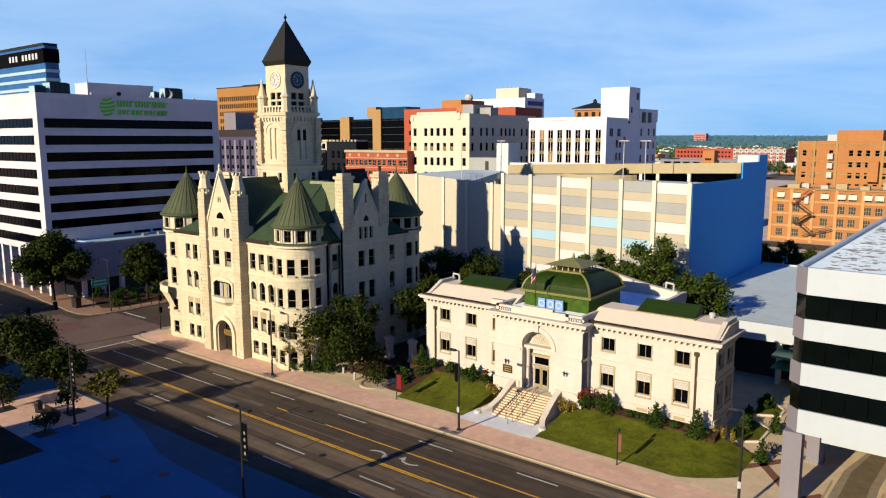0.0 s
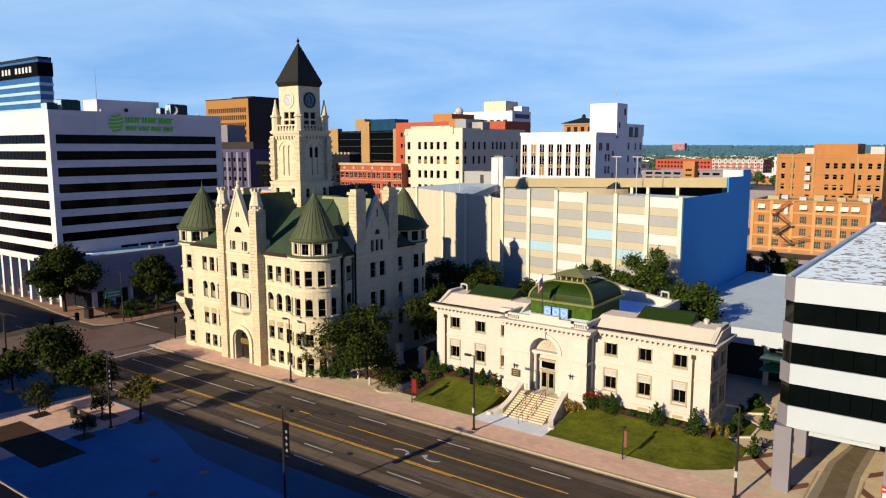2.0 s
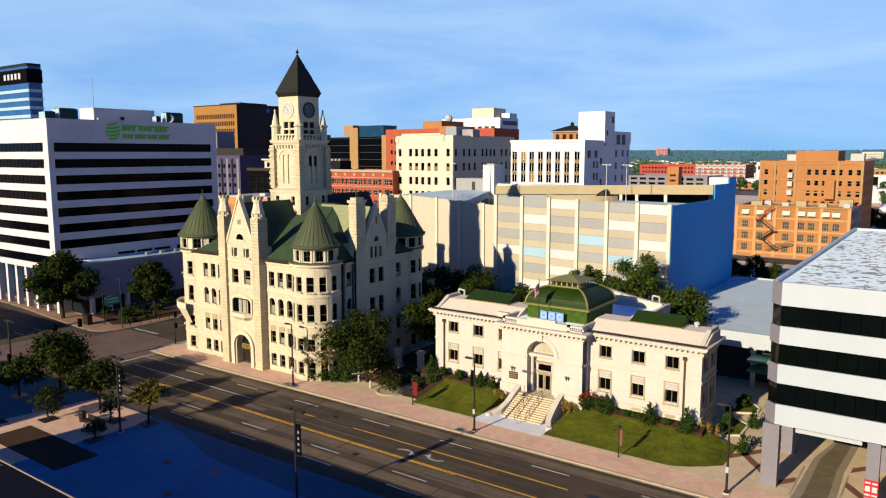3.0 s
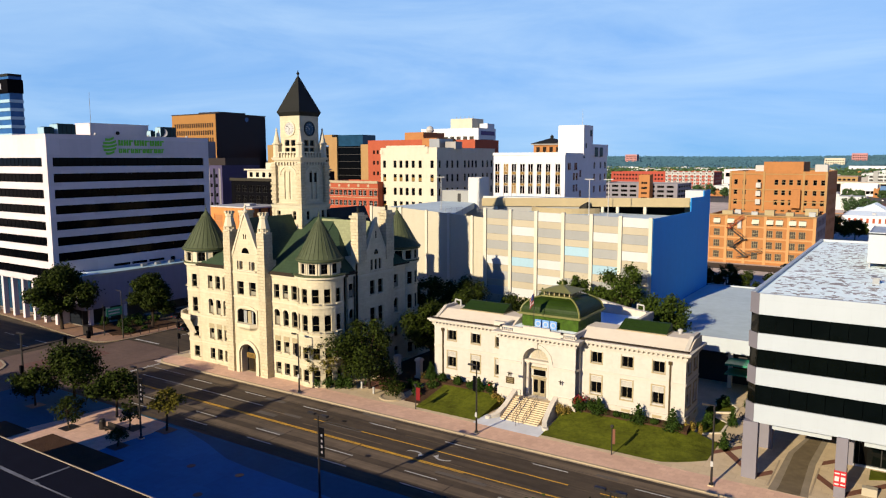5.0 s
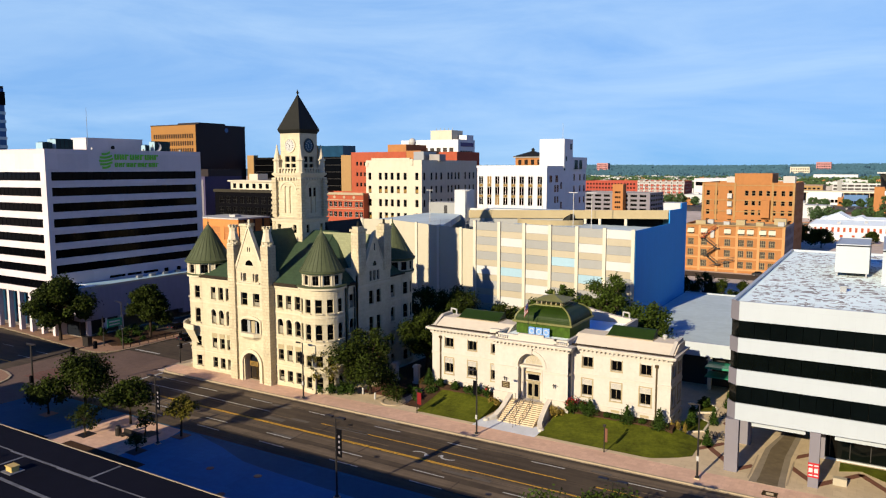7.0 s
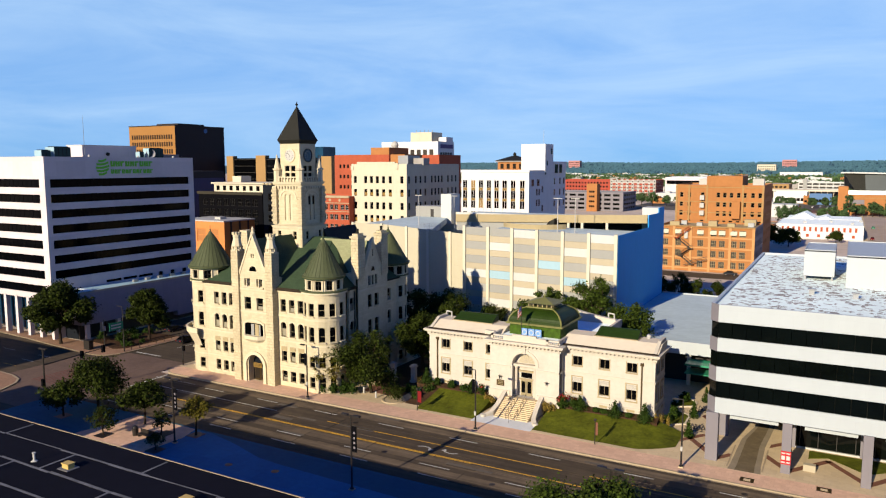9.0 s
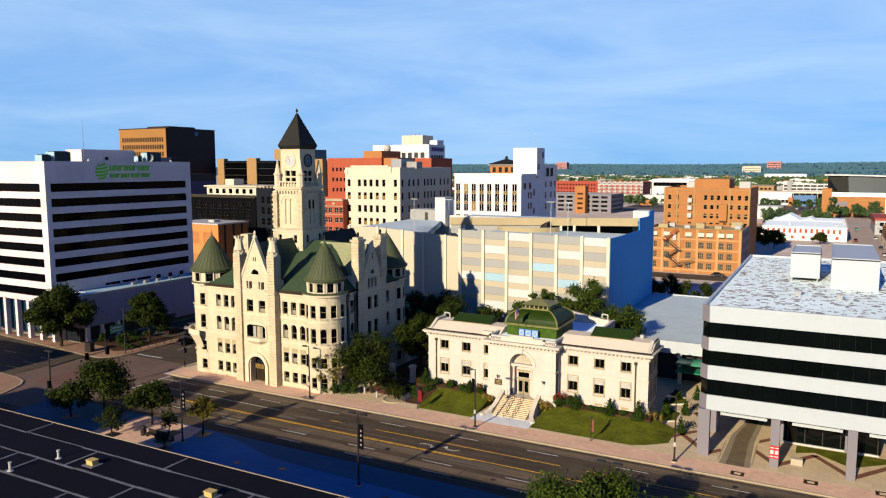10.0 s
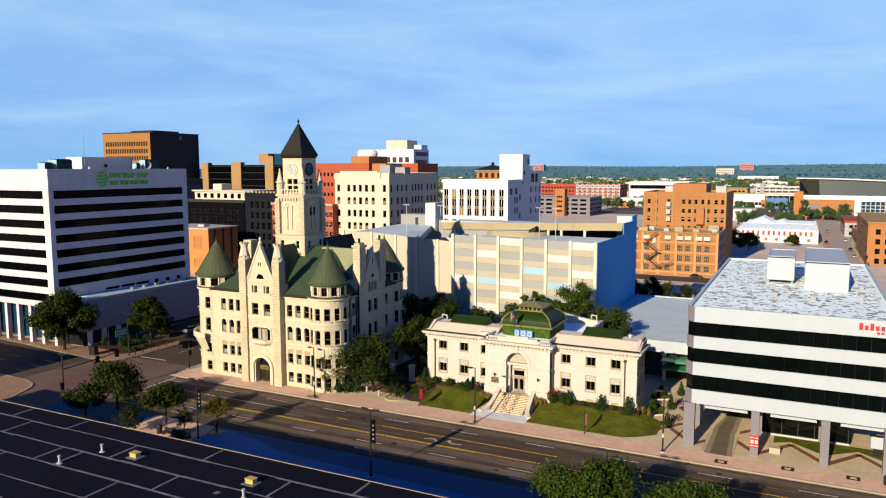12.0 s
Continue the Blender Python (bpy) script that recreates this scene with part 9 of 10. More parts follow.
def tree(x, y, h, r, seed, label, leaf=None, n=2600, size=0.34, z=0.15, bare=0.22, group=""):
    n, size = int(n * 3.2), size * 0.56
    t = thing("tree", x, y, z, label, "tree", group)
    rr = random.Random(seed)
    lobes = []
    k = 20
    for i in range(k):
        a = 2.4 * i + rr.uniform(-0.5, 0.5)
        q = rr.uniform(0.28, 0.92) * r
        f = (i + 0.5) / k
        zz = h * (bare + 0.10 + (0.92 - bare - 0.16) * f)
        env = math.sin(math.pi * min(0.96, 0.22 + 0.72 * f)) ** 0.6
        lr = r * rr.uniform(0.16, 0.42) * (0.8 + 0.3 * env)
        lobes.append((q * env * math.cos(a), q * env * math.sin(a), zz, lr, lr, min(lr * 0.8, h - zz)))
    pts, faces = leaves(seed, lobes, n, size)
    bm = bmesh.new()
    tr = max(0.08, h * 0.022)
    bend = Vector((rr.uniform(-0.2, 0.2), rr.uniform(-0.2, 0.2), h * bare))
    tube(bm, (0, 0, -0.1), bend, tr * 1.25, tr * 0.9, 8), tube(bm, bend, (bend.x, bend.y, h * 0.75), tr * 0.9, tr * 0.25, 7)
    for lx, ly, lz, *_ in lobes:
        s = h * rr.uniform(bare * 0.9, bare + 0.25)
        tube(bm, (bend.x, bend.y, s), (lx, ly, lz), tr * 0.5, tr * 0.12, 5)
    trunk = to_mesh("trunk", bm, BARK)
    shared("trunk", trunk, PLACE[t], t)
    shared("crown", leaf_mesh("crown", pts, faces, leaf or LEAF), PLACE[t], t)
    return t


def shrub(x, y, z, w, h, seed, label, leaf=None, shape="round", n=420, size=0.13, name="shrub", cat="shrub"):
    t = thing(name, x, y, z, label, cat)
    if shape == "cone":
        lobes = [(0, 0, h * f, w * (1 - f) * 0.95 + 0.1, w * (1 - f) * 0.95 + 0.1, h * 0.2) for f in (0.15, 0.35, 0.55, 0.75, 0.9)]
    else:
        rr = random.Random(seed)
        lobes = [(rr.uniform(-0.4, 0.4) * w, rr.uniform(-0.4, 0.4) * w, h * rr.uniform(0.35, 0.6), w * 0.5, w * 0.5, h * 0.42) for _ in range(4)]
    pts, faces = leaves(seed, lobes, n, size)
    shared("foliage", leaf_mesh("foliage", pts, faces, leaf or LEAF_BUSH), PLACE[t], t)
    bm = bmesh.new()
    tube(bm, (0, 0, -0.1), (0, 0, h * 0.5), 0.06, 0.03, 6)
    shared("stem", to_mesh("stem", bm, BARK), PLACE[t], t)
    return t


tree(-67.9, 66.2, 11.4, 5.8, 11, "broad leafy street tree beside the old hall", n=3600, size=0.30, bare=0.16)
tree(-74.6, 62.9, 8.2, 2.6, 12, "slim pale-leaved young tree against the stone turret", leaf=LEAF_YEL, n=700, size=0.22)
tree(-67.0, 81.5, 12.0, 4.6, 13, "dark leafy tree between the hall and the library", n=3200)
tree(-65.5, 90.0, 13.0, 5.5, 14, "dark leafy tree between the hall and the library", n=3200)
tree(-71.0, 97.0, 14.0, 6.0, 15, "dark leafy tree by the garage wall", n=3200)
tree(-78.5, 98.0, 13.0, 5.0, 16, "dark leafy tree by the garage wall", n=2600)
tree(-63.0, 103.0, 10.0, 4.0, 17, "dark leafy tree by the garage wall", n=2000)
tree(-54.0, 100.5, 13.2, 3.2, 18, "green tree rising behind the library dome", leaf=LEAF_SUNNY, n=2200)
tree(-49.5, 101.0, 16.2, 4.0, 19, "green tree rising behind the library dome", leaf=LEAF_SUNNY, n=2600)
tree(-40.2, 100.5, 18.8, 5.2, 20, "tall green tree behind the library roof", leaf=LEAF_SUNNY, n=3600)
tree(-45.5, 102.0, 14.0, 3.0, 29, "green tree behind the library dome", leaf=LEAF_SUNNY, n=1800)
tree(-32.8, 99.0, 14.0, 5.0, 21, "round green tree behind the library wing", leaf=LEAF_SUNNY, n=3000)
tree(-146.0, 62.2, 13.8, 6.0, 22, "large dark shade tree at the corner of the white tower", n=7600, size=0.42)
tree(-132.3, 73.8, 12.4, 4.5, 23, "dense oval tree in front of the low white wing", n=5200, size=0.36)
tree(-102.8, 34.0, 5.6, 3.2, 24, "small dark plaza tree", bare=0.3, n=1200, size=0.3)
tree(-101.3, 38.9, 8.6, 5.5, 25, "spreading green plaza tree", bare=0.3, n=2500, size=0.34)
tree(-88.8, 37.6, 6.8, 3.2, 26, "green plaza tree by the kerb", bare=0.36, n=1500, size=0.3)
tree(-90.3, 31.8, 4.6, 2.0, 27, "thin young plaza tree", n=420, size=0.24)
tree(-78.7, 38.1, 6.0, 2.5, 28, "young plaza tree with yellowing leaves", leaf=LEAF_YEL, n=620, size=0.24, bare=0.42)
tree(-83.0, 35.6, 4.4, 1.2, 30, "thin sapling in the plaza", n=260, size=0.2)
tree(-79.2, 31.5, 2.6, 1.5, 33, "low bare sapling in the plaza", n=200, size=0.18, bare=0.3)
tree(-18.6, 29.5, 9.8, 5.6, 31, "full green tree beside the street lamp", leaf=LEAF_SUNNY, n=7000, size=0.26)
tree(-9.0, 29.2, 10.0, 5.4, 32, "full green tree by the kerb", leaf=LEAF_SUNNY, n=6500, size=0.26)
tree(-1.0, 27.0, 9.0, 4.4, 34, "full green tree by the kerb", leaf=LEAF_SUNNY, n=4000, size=0.28)
for i, (x, y, h, r) in enumerate(((-40.5, 158, 10.5, 3.4), (-36.0, 160, 11.6, 3.6), (-31.6, 158, 10.0, 3.2), (-27.4, 160, 9.4, 3.0), (-22.6, 158, 8.8, 3.0))):
    tree(x, y, h, r, 200 + i, "dark leafy tree behind the low parking deck", n=1300, bare=0.12)
tree(-115.0, 92.0, 8.0, 3.0, 35, "street tree on the side street", n=1400)
tree(-31, 338, 11, 6.5, 36, "dark round tree beside the low white shops", n=1800, size=0.6, z=-0.06), tree(-23, 342, 9.5, 5, 37, "dark round tree beside the low white shops", n=1300, size=0.6, z=-0.06), tree(-4, 372, 6, 4, 38, "small round tree before the white shops", n=800, size=0.5, z=-0.06)
for i, (x, y, h) in enumerate(((-36, 480, 14), (-30, 500, 12), (-24, 506, 10), (-14, 502, 11), (-8, 506, 12), (-2, 504, 10), (1, 560, 19), (5.5, 588, 9), (9, 588, 9), (16, 586, 12), (20.5, 588, 9), (28, 586, 14), (24.8, 575, 7), (-42, 640, 12), (-28, 690, 10), (-18, 700, 10), (-10, 690, 11), (-6, 720, 12), (-60, 620, 12), (-52, 660, 12), (-172, 668, 13), (-160, 660, 14), (-148, 664, 11), (-140, 690, 11), (-132, 672, 10), (-124, 690, 12), (-112, 668, 11), (-75, 700, 13))):
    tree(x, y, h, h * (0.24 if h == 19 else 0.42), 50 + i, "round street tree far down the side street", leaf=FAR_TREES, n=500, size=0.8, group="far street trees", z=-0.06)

for i, (x, y, z, w, h, kind) in enumerate((
        (-60.0, 71.2, 1.6, 1.20, 2.6, "c"), (-57.8, 71.0, 1.6, 0.9, 1.5, "r"), (-55.0, 70.9, 1.55, 1.1, 1.7, "r"), (-51.3, 70.8, 1.5, 1.20, 1.9, "c"), (-52.9, 70.9, 1.5, 0.8, 1.1, "r"),
        (-33.0, 70.9, 1.5, 1.50, 2.3, "c"), (-30.8, 70.8, 1.5, 0.8, 0.9, "r"), (-27.6, 70.6, 1.45, 1.50, 2.4, "c"), (-23.2, 70.4, 1.4, 1.50, 2.9, "c"), (-25.5, 70.9, 1.5, 0.8, 0.8, "r"), (-29.5, 71.0, 1.5, 0.7, 0.8, "r"))):
    shrub(x, y, z, w, h, 100 + i, "clipped conical evergreen by the library wall" if kind == "c" else "round green shrub by the library wall", shape="cone" if kind == "c" else "round", n=1100, size=0.11)
for i, (x, y, w, h) in enumerate(((-49.2, 70.3, 1.0, 2.0), (-35.2, 70.4, 1.3, 2.6), (-34.2, 70.7, 1.1, 2.3), (-36.0, 70.2, 1.0, 2.0))):
    s = shrub(x, y, 1.45, w, h, 130 + i, "dark rose bush covered in red flowers", leaf=LEAF_BUSH, n=420, name="rose_bush")
    pts, faces = leaves(140 + i, [(0, 0, h * 0.78, w * 0.6, w * 0.6, h * 0.24)], 46, 0.12)
    tagged(shared("flower_cover", leaf_mesh("flower_cover", pts, faces, PETAL), PLACE[s], s), "scattered red blooms", kind="stuff")
for i, (x, y, w, h) in enumerate(((-48.0, 69.6, 0.8, 0.9), (-46.9, 69.0, 0.7, 0.8), (-38.6, 69.6, 0.9, 1.2), (-37.6, 69.3, 0.9, 1.1), (-36.9, 69.8, 0.8, 1.0), (-61.8, 71.8, 0.8, 1.2), (-22.6, 71.4, 0.5, 1.0), (-21.9, 72.0, 0.45, 1.5), (-21.2, 72.4, 0.5, 1.6), (-20.4, 72.6, 0.45, 1.5))):
    shrub(x, y, 0.9 if y < 70.5 and x > -50 and x < -36 else 0.6, w, h + 0.4, 150 + i, "tuft of golden ornamental grass", leaf=LEAF_GOLD, n=320, size=0.10, name="ornamental_grass", cat="grass")
for i, (x, y, w, h) in enumerate(((-21.0, 75.6, 0.7, 1.4), (-20.7, 77.6, 0.9, 1.5), (-20.9, 79.4, 0.9, 1.6), (-20.9, 85.8, 0.9, 1.5), (-20.7, 87.2, 1.0, 1.7), (-21.6, 82.6, 0.8, 1.3), (-75.2, 62.0, 1.2, 1.5), (-73.8, 62.7, 1.6, 1.9), (-72.2, 63.3, 1.7, 2.0), (-70.6, 64.4, 1.6, 1.8), (-63.0, 68.5, 1.1, 1.4), (-62.6, 70.0, 1.2, 1.6), (-60.6, 68.6, 1.2, 1.9), (-59.4, 66.8, 1.0, 1.7), (-58.6, 69.4, 1.1, 2.2), (-131.5, 67.6, 1.6, 1.3), (-133.5, 68.6, 1.4, 1.0), (-131.4, 71.5, 1.0, 0.9), (-136.4, 69.5, 1.9, 1.9), (-138.5, 71.8, 2.0, 2.2), (-140.6, 68.4, 1.9, 2.2), (-139.6, 75.2, 2.0, 2.1), (-136.0, 73.2, 1.7, 1.5), (-136.6, 77.0, 1.7, 1.6))):
    shrub(x, y, 0.12, w, h, 170 + i, "loose green garden shrub", n=420, size=0.16)
for i, (x, y, h) in enumerate(((-18.0, 79.5, 2.6), (-17.2, 71.2, 2.2), (-17.6, 88.0, 2.4))):
    shrub(x, y, 0.14, 0.9, h, 190 + i, "small upright evergreen in the paved garden", shape="cone", n=480)
tree(-62.4, 64.7, 2.6, 2.3, 39, "low weeping tree in a round planter", n=420, size=0.2, bare=0.2)
bm = bmesh.new()
turned(bm, -62.4, 64.7, [(2.0, 0.1), (2.0, 0.35), (1.7, 0.36), (1.7, 0.25), (0.2, 0.28)], 24)
solo("round_planter", bm, KERB, "round kerbed planter with brown soil", "planter")
bm = bmesh.new()
slab(bm, [(-70, 66.5), (-62.2, 66.5), (-62.2, 92), (-70, 92)], 0.1, 0.158)
solo("brick_walk", bm, PAVER_DK, "dark red brick walk between the two halls", "paving", "structure")
for x, y in ((-68.86, 74.6), (-64.77, 74.9)):
    p = thing("gate_pillar", x, y, 0.15, "square pale stone gate pillar with a moulded cap", "pillar", "gate pillars")
    part("shaft", boxes((x - 0.4, x + 0.4, y - 0.4, y + 0.4, 0.5, 2.9)), WHITE_STONE, p)
    part("base", boxes((x - 0.55, x + 0.55, y - 0.55, y + 0.55, 0.15, 0.5)), WHITE_TRIM, p), part("cap", boxes((x - 0.56, x + 0.56, y - 0.56, y + 0.56, 2.9, 3.1), (x - 0.44, x + 0.44, y - 0.44, y + 0.44, 3.1, 3.3)), WHITE_TRIM, p)
for x, y in ((-68.9, 65.5), (-65.7, 64.4)):
    bm = bmesh.new()
    turned(bm, x, y, [(0.16, 0.15), (0.16, 1.0), (0.2, 1.02), (0.14, 1.15), (0.03, 1.2)], 10)
    solo("bollard", bm, FRAME_WHITE, "short white bollard at the pavement edge", "bollard", group="bollards")

# ---- street furniture ----


def street_lamp(x, y, h, label, arm=0.9, banner=None, z=0.15, group="street lamps", turn=0):
    t = thing("street_lamp", x, y, z, label, "street lamp", group)
    bm = bmesh.new()
    turned(bm, x, y, [(0.26, z), (0.26, z + 0.25), (0.13, z + 0.35), (0.11, z + h * 0.5), (0.075, z + h)], 10)
    part("pole", bm, POLE, t)
    part("base", boxes((x - 0.3, x + 0.3, y - 0.3, y + 0.3, z - 0.02, z + 0.12)), CONCRETE, t)
    if arm:
        part("arm", boxes((x - arm, x + arm, y - 0.05, y + 0.05, z + h - 0.12, z + h)), POLE, t)
        for s in (-1, 1):
            part("lamp_head", boxes((x + s * arm - 0.45, x + s * arm + 0.45, y - 0.2, y + 0.2, z + h - 0.1, z + h + 0.1)), POLE, t, "flat dark lamp head")
    if banner:
        b = part("banner", boxes((x + 0.12, x + 0.8, y - 0.02, y + 0.02, z + h * 0.52, z + h * 0.86)), banner, t, "hanging cloth banner")
        part("banner_rod", boxes((x, x + 0.85, y - 0.025, y + 0.025, z + h * 0.86, z + h * 0.87), (x, x + 0.85, y - 0.025, y + 0.025, z + h * 0.51, z + h * 0.52)), POLE, t)
        for k in range(4):
            part("letter_bar", boxes((x + 0.34, x + 0.56, y - 0.03, y - 0.02, z + h * (0.56 + 0.065 * k), z + h * (0.59 + 0.065 * k))), OFFICE_GREY, b)
    return t


for x, y in ((-48.75, 34.45), (-17.8, 34.1), (-79.0, 34.6)):
    street_lamp(x, y, 9.1, "tall dark street lamp with twin flat heads and banner", 0.85, BANNER_BLACK)
for x, y in ((-75.6, 58.95), (-44.8, 59.2), (-16.0, 59.85), (13.5, 60.0)):
    lp = street_lamp(x, y, 8.9, "dark street lamp with a flat head on the brick pavement", 0.0, None)
    part("arm", boxes((x - 0.95, x + 0.05, y - 0.04, y + 0.04, 8.95, 9.05)), POLE, lp), part("lamp_head", boxes((x - 1.25, x - 0.45, y - 0.16, y + 0.16, 8.9, 9.1)), POLE, lp)
    part("meter_box", boxes((x - 0.14, x + 0.14, y - 0.16, y - 0.1, 2.3, 2.9)), FRAME_WHITE, lp)
    if x == -75.6 or x == -44.8:
        part("banner", boxes((x - 0.55, x - 0.12, y - 0.02, y + 0.02, 5.6, 7.6)), BANNER_BLACK, lp)
for x, y in ((-27.9, 62.0), (-56.5, 62.3)):
    t = thing("banner_post", x, y, 0.15, "short dark post with a narrow maroon banner" if x > -40 else "short dark post with a red banner", "post", "banner posts")
    bm = bmesh.new()
    turned(bm, x, y, [(0.1, 0.15), (0.07, 0.3), (0.06, 3.5)], 8)
    part("pole", bm, POLE, t)
    part("banner", boxes((x + 0.08, x + (0.4 if x > -40 else 0.75), y - 0.03, y + 0.03, 1.5, 3.3)), PAVER_DK if x > -40 else BANNER_RED, t), part("lamp_head", boxes((x - 0.16, x + 0.16, y - 0.16, y + 0.16, 3.5, 3.75)), POLE, t)
# traffic signals
sg = thing("traffic_signal", -112.9, 37.6, 0.15, "dark signal pole with a long mast arm", "traffic light")
bm = bmesh.new()
tube(bm, (-112.9, 37.6, 0.1), (-112.9, 37.6, 8.6), 0.17, 0.12, 10)
part("pole", bm, POLE, sg), part("lamp_head", boxes((-113.9, -111.9, 37.45, 37.75, 8.5, 8.7)), POLE, sg)
bm = bmesh.new()
tube(bm, (-112.9, 37.6, 5.9), (-111.2, 47.6, 6.8), 0.12, 0.07, 8)
part("mast_arm", bm, POLE, sg)
for f in (0.62, 0.98):
    x, y, zz = -112.9 + 1.7 * f, 37.6 + 10.0 * f, 5.9 + 0.9 * f
    part("signal_box", boxes((x - 0.24, x + 0.24, y - 0.24, y + 0.24, zz - 0.75, zz + 0.5)), BANNER_BLACK, sg)
part("signal_box", boxes((-113.2, -112.7, 37.2, 37.5, 2.4, 3.6)), BANNER_BLACK, sg)
for x, y in ((-109.4, 63.0), (-133.9, 64.0)):
    sg = thing("traffic_signal", x, y, 0.15, "dark signal post at the street corner", "traffic light")
    bm = bmesh.new()
    tube(bm, (x, y, 0.15), (x, y, 6.3), 0.11, 0.09, 8)
    part("pole", bm, POLE, sg)
    for z in (3.0, 5.0):
        part("signal_box", boxes((x + 0.1, x + 0.5, y - 0.18, y + 0.18, z, z + 0.95)), BANNER_BLACK, sg)
rd = thing("road_sign", -128.4, 64.5, 0.15, "tall dark lamp post with green road signs", "road sign")
bm = bmesh.new()
tube(bm, (-128.4, 64.5, -0.05), (-128.4, 64.5, 9.6), 0.13, 0.08, 8), tube(bm, (-128.4, 64.5, 9.5), (-130.2, 64.5, 9.6), 0.08, 0.06, 8)
part("pole", bm, POLE, rd)
sp = part("sign_plate", boxes((-128.3, -128.24, 61.2, 64.4, 5.0, 6.6)), STREET_GREEN, rd, "green street sign plate")
for z in (5.0, 5.6):
    part("letter_bar", boxes((-128.24, -128.21, 61.6, 63.9, z + 0.35, z + 0.6)), SIGN_WHITE, sp)
cab = thing("control_cabinet", -136.5, 62.2, 0.15, "dark roadside control cabinet", "cabinet")
part("body", boxes((-137.4, -135.6, 61.6, 62.6, 0.15, 2.0)), POLE, cab), part("lid", boxes((-137.5, -135.5, 61.5, 62.7, 2.0, 2.12)), POLE, cab)
# bench, bins and saplings' grates on the plaza
bn = thing("bench", -83.6, 34.0, 0.15, "dark metal bench on the plaza", "bench")
part("seat", boxes((-85.5, -81.7, 33.6, 34.3, 0.55, 0.65)), POLE, bn), part("backrest", boxes((-85.5, -81.7, 34.25, 34.35, 0.65, 1.15)), POLE, bn)
for x in (-85.3, -83.6, -81.9):
    part("leg", boxes((x - 0.06, x + 0.06, 33.65, 34.25, 0.15, 0.55)), POLE, bn)
bm = bmesh.new()
turned(bm, -86.2, 33.9, [(0.4, 0.15), (0.45, 1.2), (0.35, 1.25), (0.3, 1.5)], 12)
solo("litter_bin", bm, POLE, "dark round litter bin beside the bench", "bin")
bm = bmesh.new()
turned(bm, 11.4, 61.2, [(0.28, 0.15), (0.32, 1.2), (0.24, 1.32)], 12)
solo("litter_bin", bm, POLE, "dark round litter bin on the brick pavement", "bin")
for x, y in ((-102.8, 34.0), (-90.3, 31.8), (-78.7, 38.1), (-83.0, 36.4), (-79.2, 31.5)):
    solo("tree_grate", boxes((x - 1.0, x + 1.0, y - 1.0, y + 1.0, 0.1, 0.17)), POLE, "dark square tree grate", "tree grate", group="tree grates")
for x, y in ((0.1, 61.2), (7.8, 61.6), (-8.2, 59.8)):
    hatch = thing("pavement_hatch", x, y, 0.15, "dark iron hatch with a pale lid in the brick pavement", "hatch", "pavement hatches")
    part("frame", boxes((x - 0.8, x + 0.8, y - 0.65, y + 0.65, 0.1, 0.165)), BRONZE, hatch), part("lid", boxes((x - 0.38, x + 0.38, y - 0.3, y + 0.3, 0.165, 0.178)), CONCRETE, hatch)
# wall and rail on the bank corner
rl = thing("street_rail", -128.2, 72, 0.15, "low dark rail along the side street", "railing")
for k in range(7):
    part("rail_post", boxes((-128.3, -128.2, 66.0 + 2.1 * k, 66.1 + 2.1 * k, 0.15, 1.1)), POLE, rl)
part("rail_bar", boxes((-128.29, -128.21, 66.0, 78.7, 1.0, 1.1)), POLE, rl)


def car(x, y, rz, mat, label):
    t = thing("car", x, y, 0.0, label, "car", "parked cars", rz=rz)
    m = PLACE[t]

    def sub(name, bm, mt, parent, lab="", smooth=False):
        return shared(name, to_mesh(name, bm, mt, smooth), m, parent, lab)

    bm = bmesh.new()
    side = [(-2.2, 0.35), (2.2, 0.35), (2.25, 0.75), (1.9, 0.92), (0.9, 1.0), (-1.5, 1.0), (-2.15, 0.9)]
    hull(bm, [(px, -0.88, pz) for px, pz in side], [(px, 0.88, pz) for px, pz in side])
    body = sub("body", bm, mat, t)
    bm = bmesh.new()
    hull(bm, [(-1.7, -0.82, 0.99), (1.1, -0.82, 0.99), (1.1, 0.82, 0.99), (-1.7, 0.82, 0.99)], [(-1.1, -0.66, 1.45), (0.35, -0.66, 1.45), (0.35, 0.66, 1.45), (-1.1, 0.66, 1.45)])
    sub("window_band", bm, GLASS, body)
    sub("roof", boxes((-1.12, 0.38, -0.67, 0.67, 1.44, 1.49)), mat, t)
    for wx in (-1.4, 1.4):
        for wy in (-0.86, 0.7):
            bm = bmesh.new()
            tube(bm, (wx, wy, 0.33), (wx, wy + 0.18, 0.33), 0.33, 0.33, 14)
            w = sub("wheel", bm, RUBBER, t)
            bm = bmesh.new()
            tube(bm, (wx, wy - 0.01, 0.33), (wx, wy + 0.19, 0.33), 0.19, 0.19, 10)
            sub("rim", bm, STEEL, w)
    sub("headlight", boxes((2.18, 2.26, -0.75, -0.4, 0.62, 0.76)), FRAME_WHITE, t), sub("headlight", boxes((2.18, 2.26, 0.4, 0.75, 0.62, 0.76)), FRAME_WHITE, t)
    sub("tail_light", boxes((-2.24, -2.12, -0.8, -0.45, 0.65, 0.82)), BANNER_RED, t), sub("tail_light", boxes((-2.24, -2.12, 0.45, 0.8, 0.65, 0.82)), BANNER_RED, t)
    return t


car(-123.9, 76.6, 90, CAR_DARK, "dark parked saloon car on the side street")
car(-134.2, 88.6, 90, CAR_SILVER, "silver parked saloon car by the low wing")
car(-134.6, 82.8, 90, CAR_DARK, "dark parked car by the low wing")
car(-34, 236, 0, CAR_DARK, "dark car behind the warehouse")
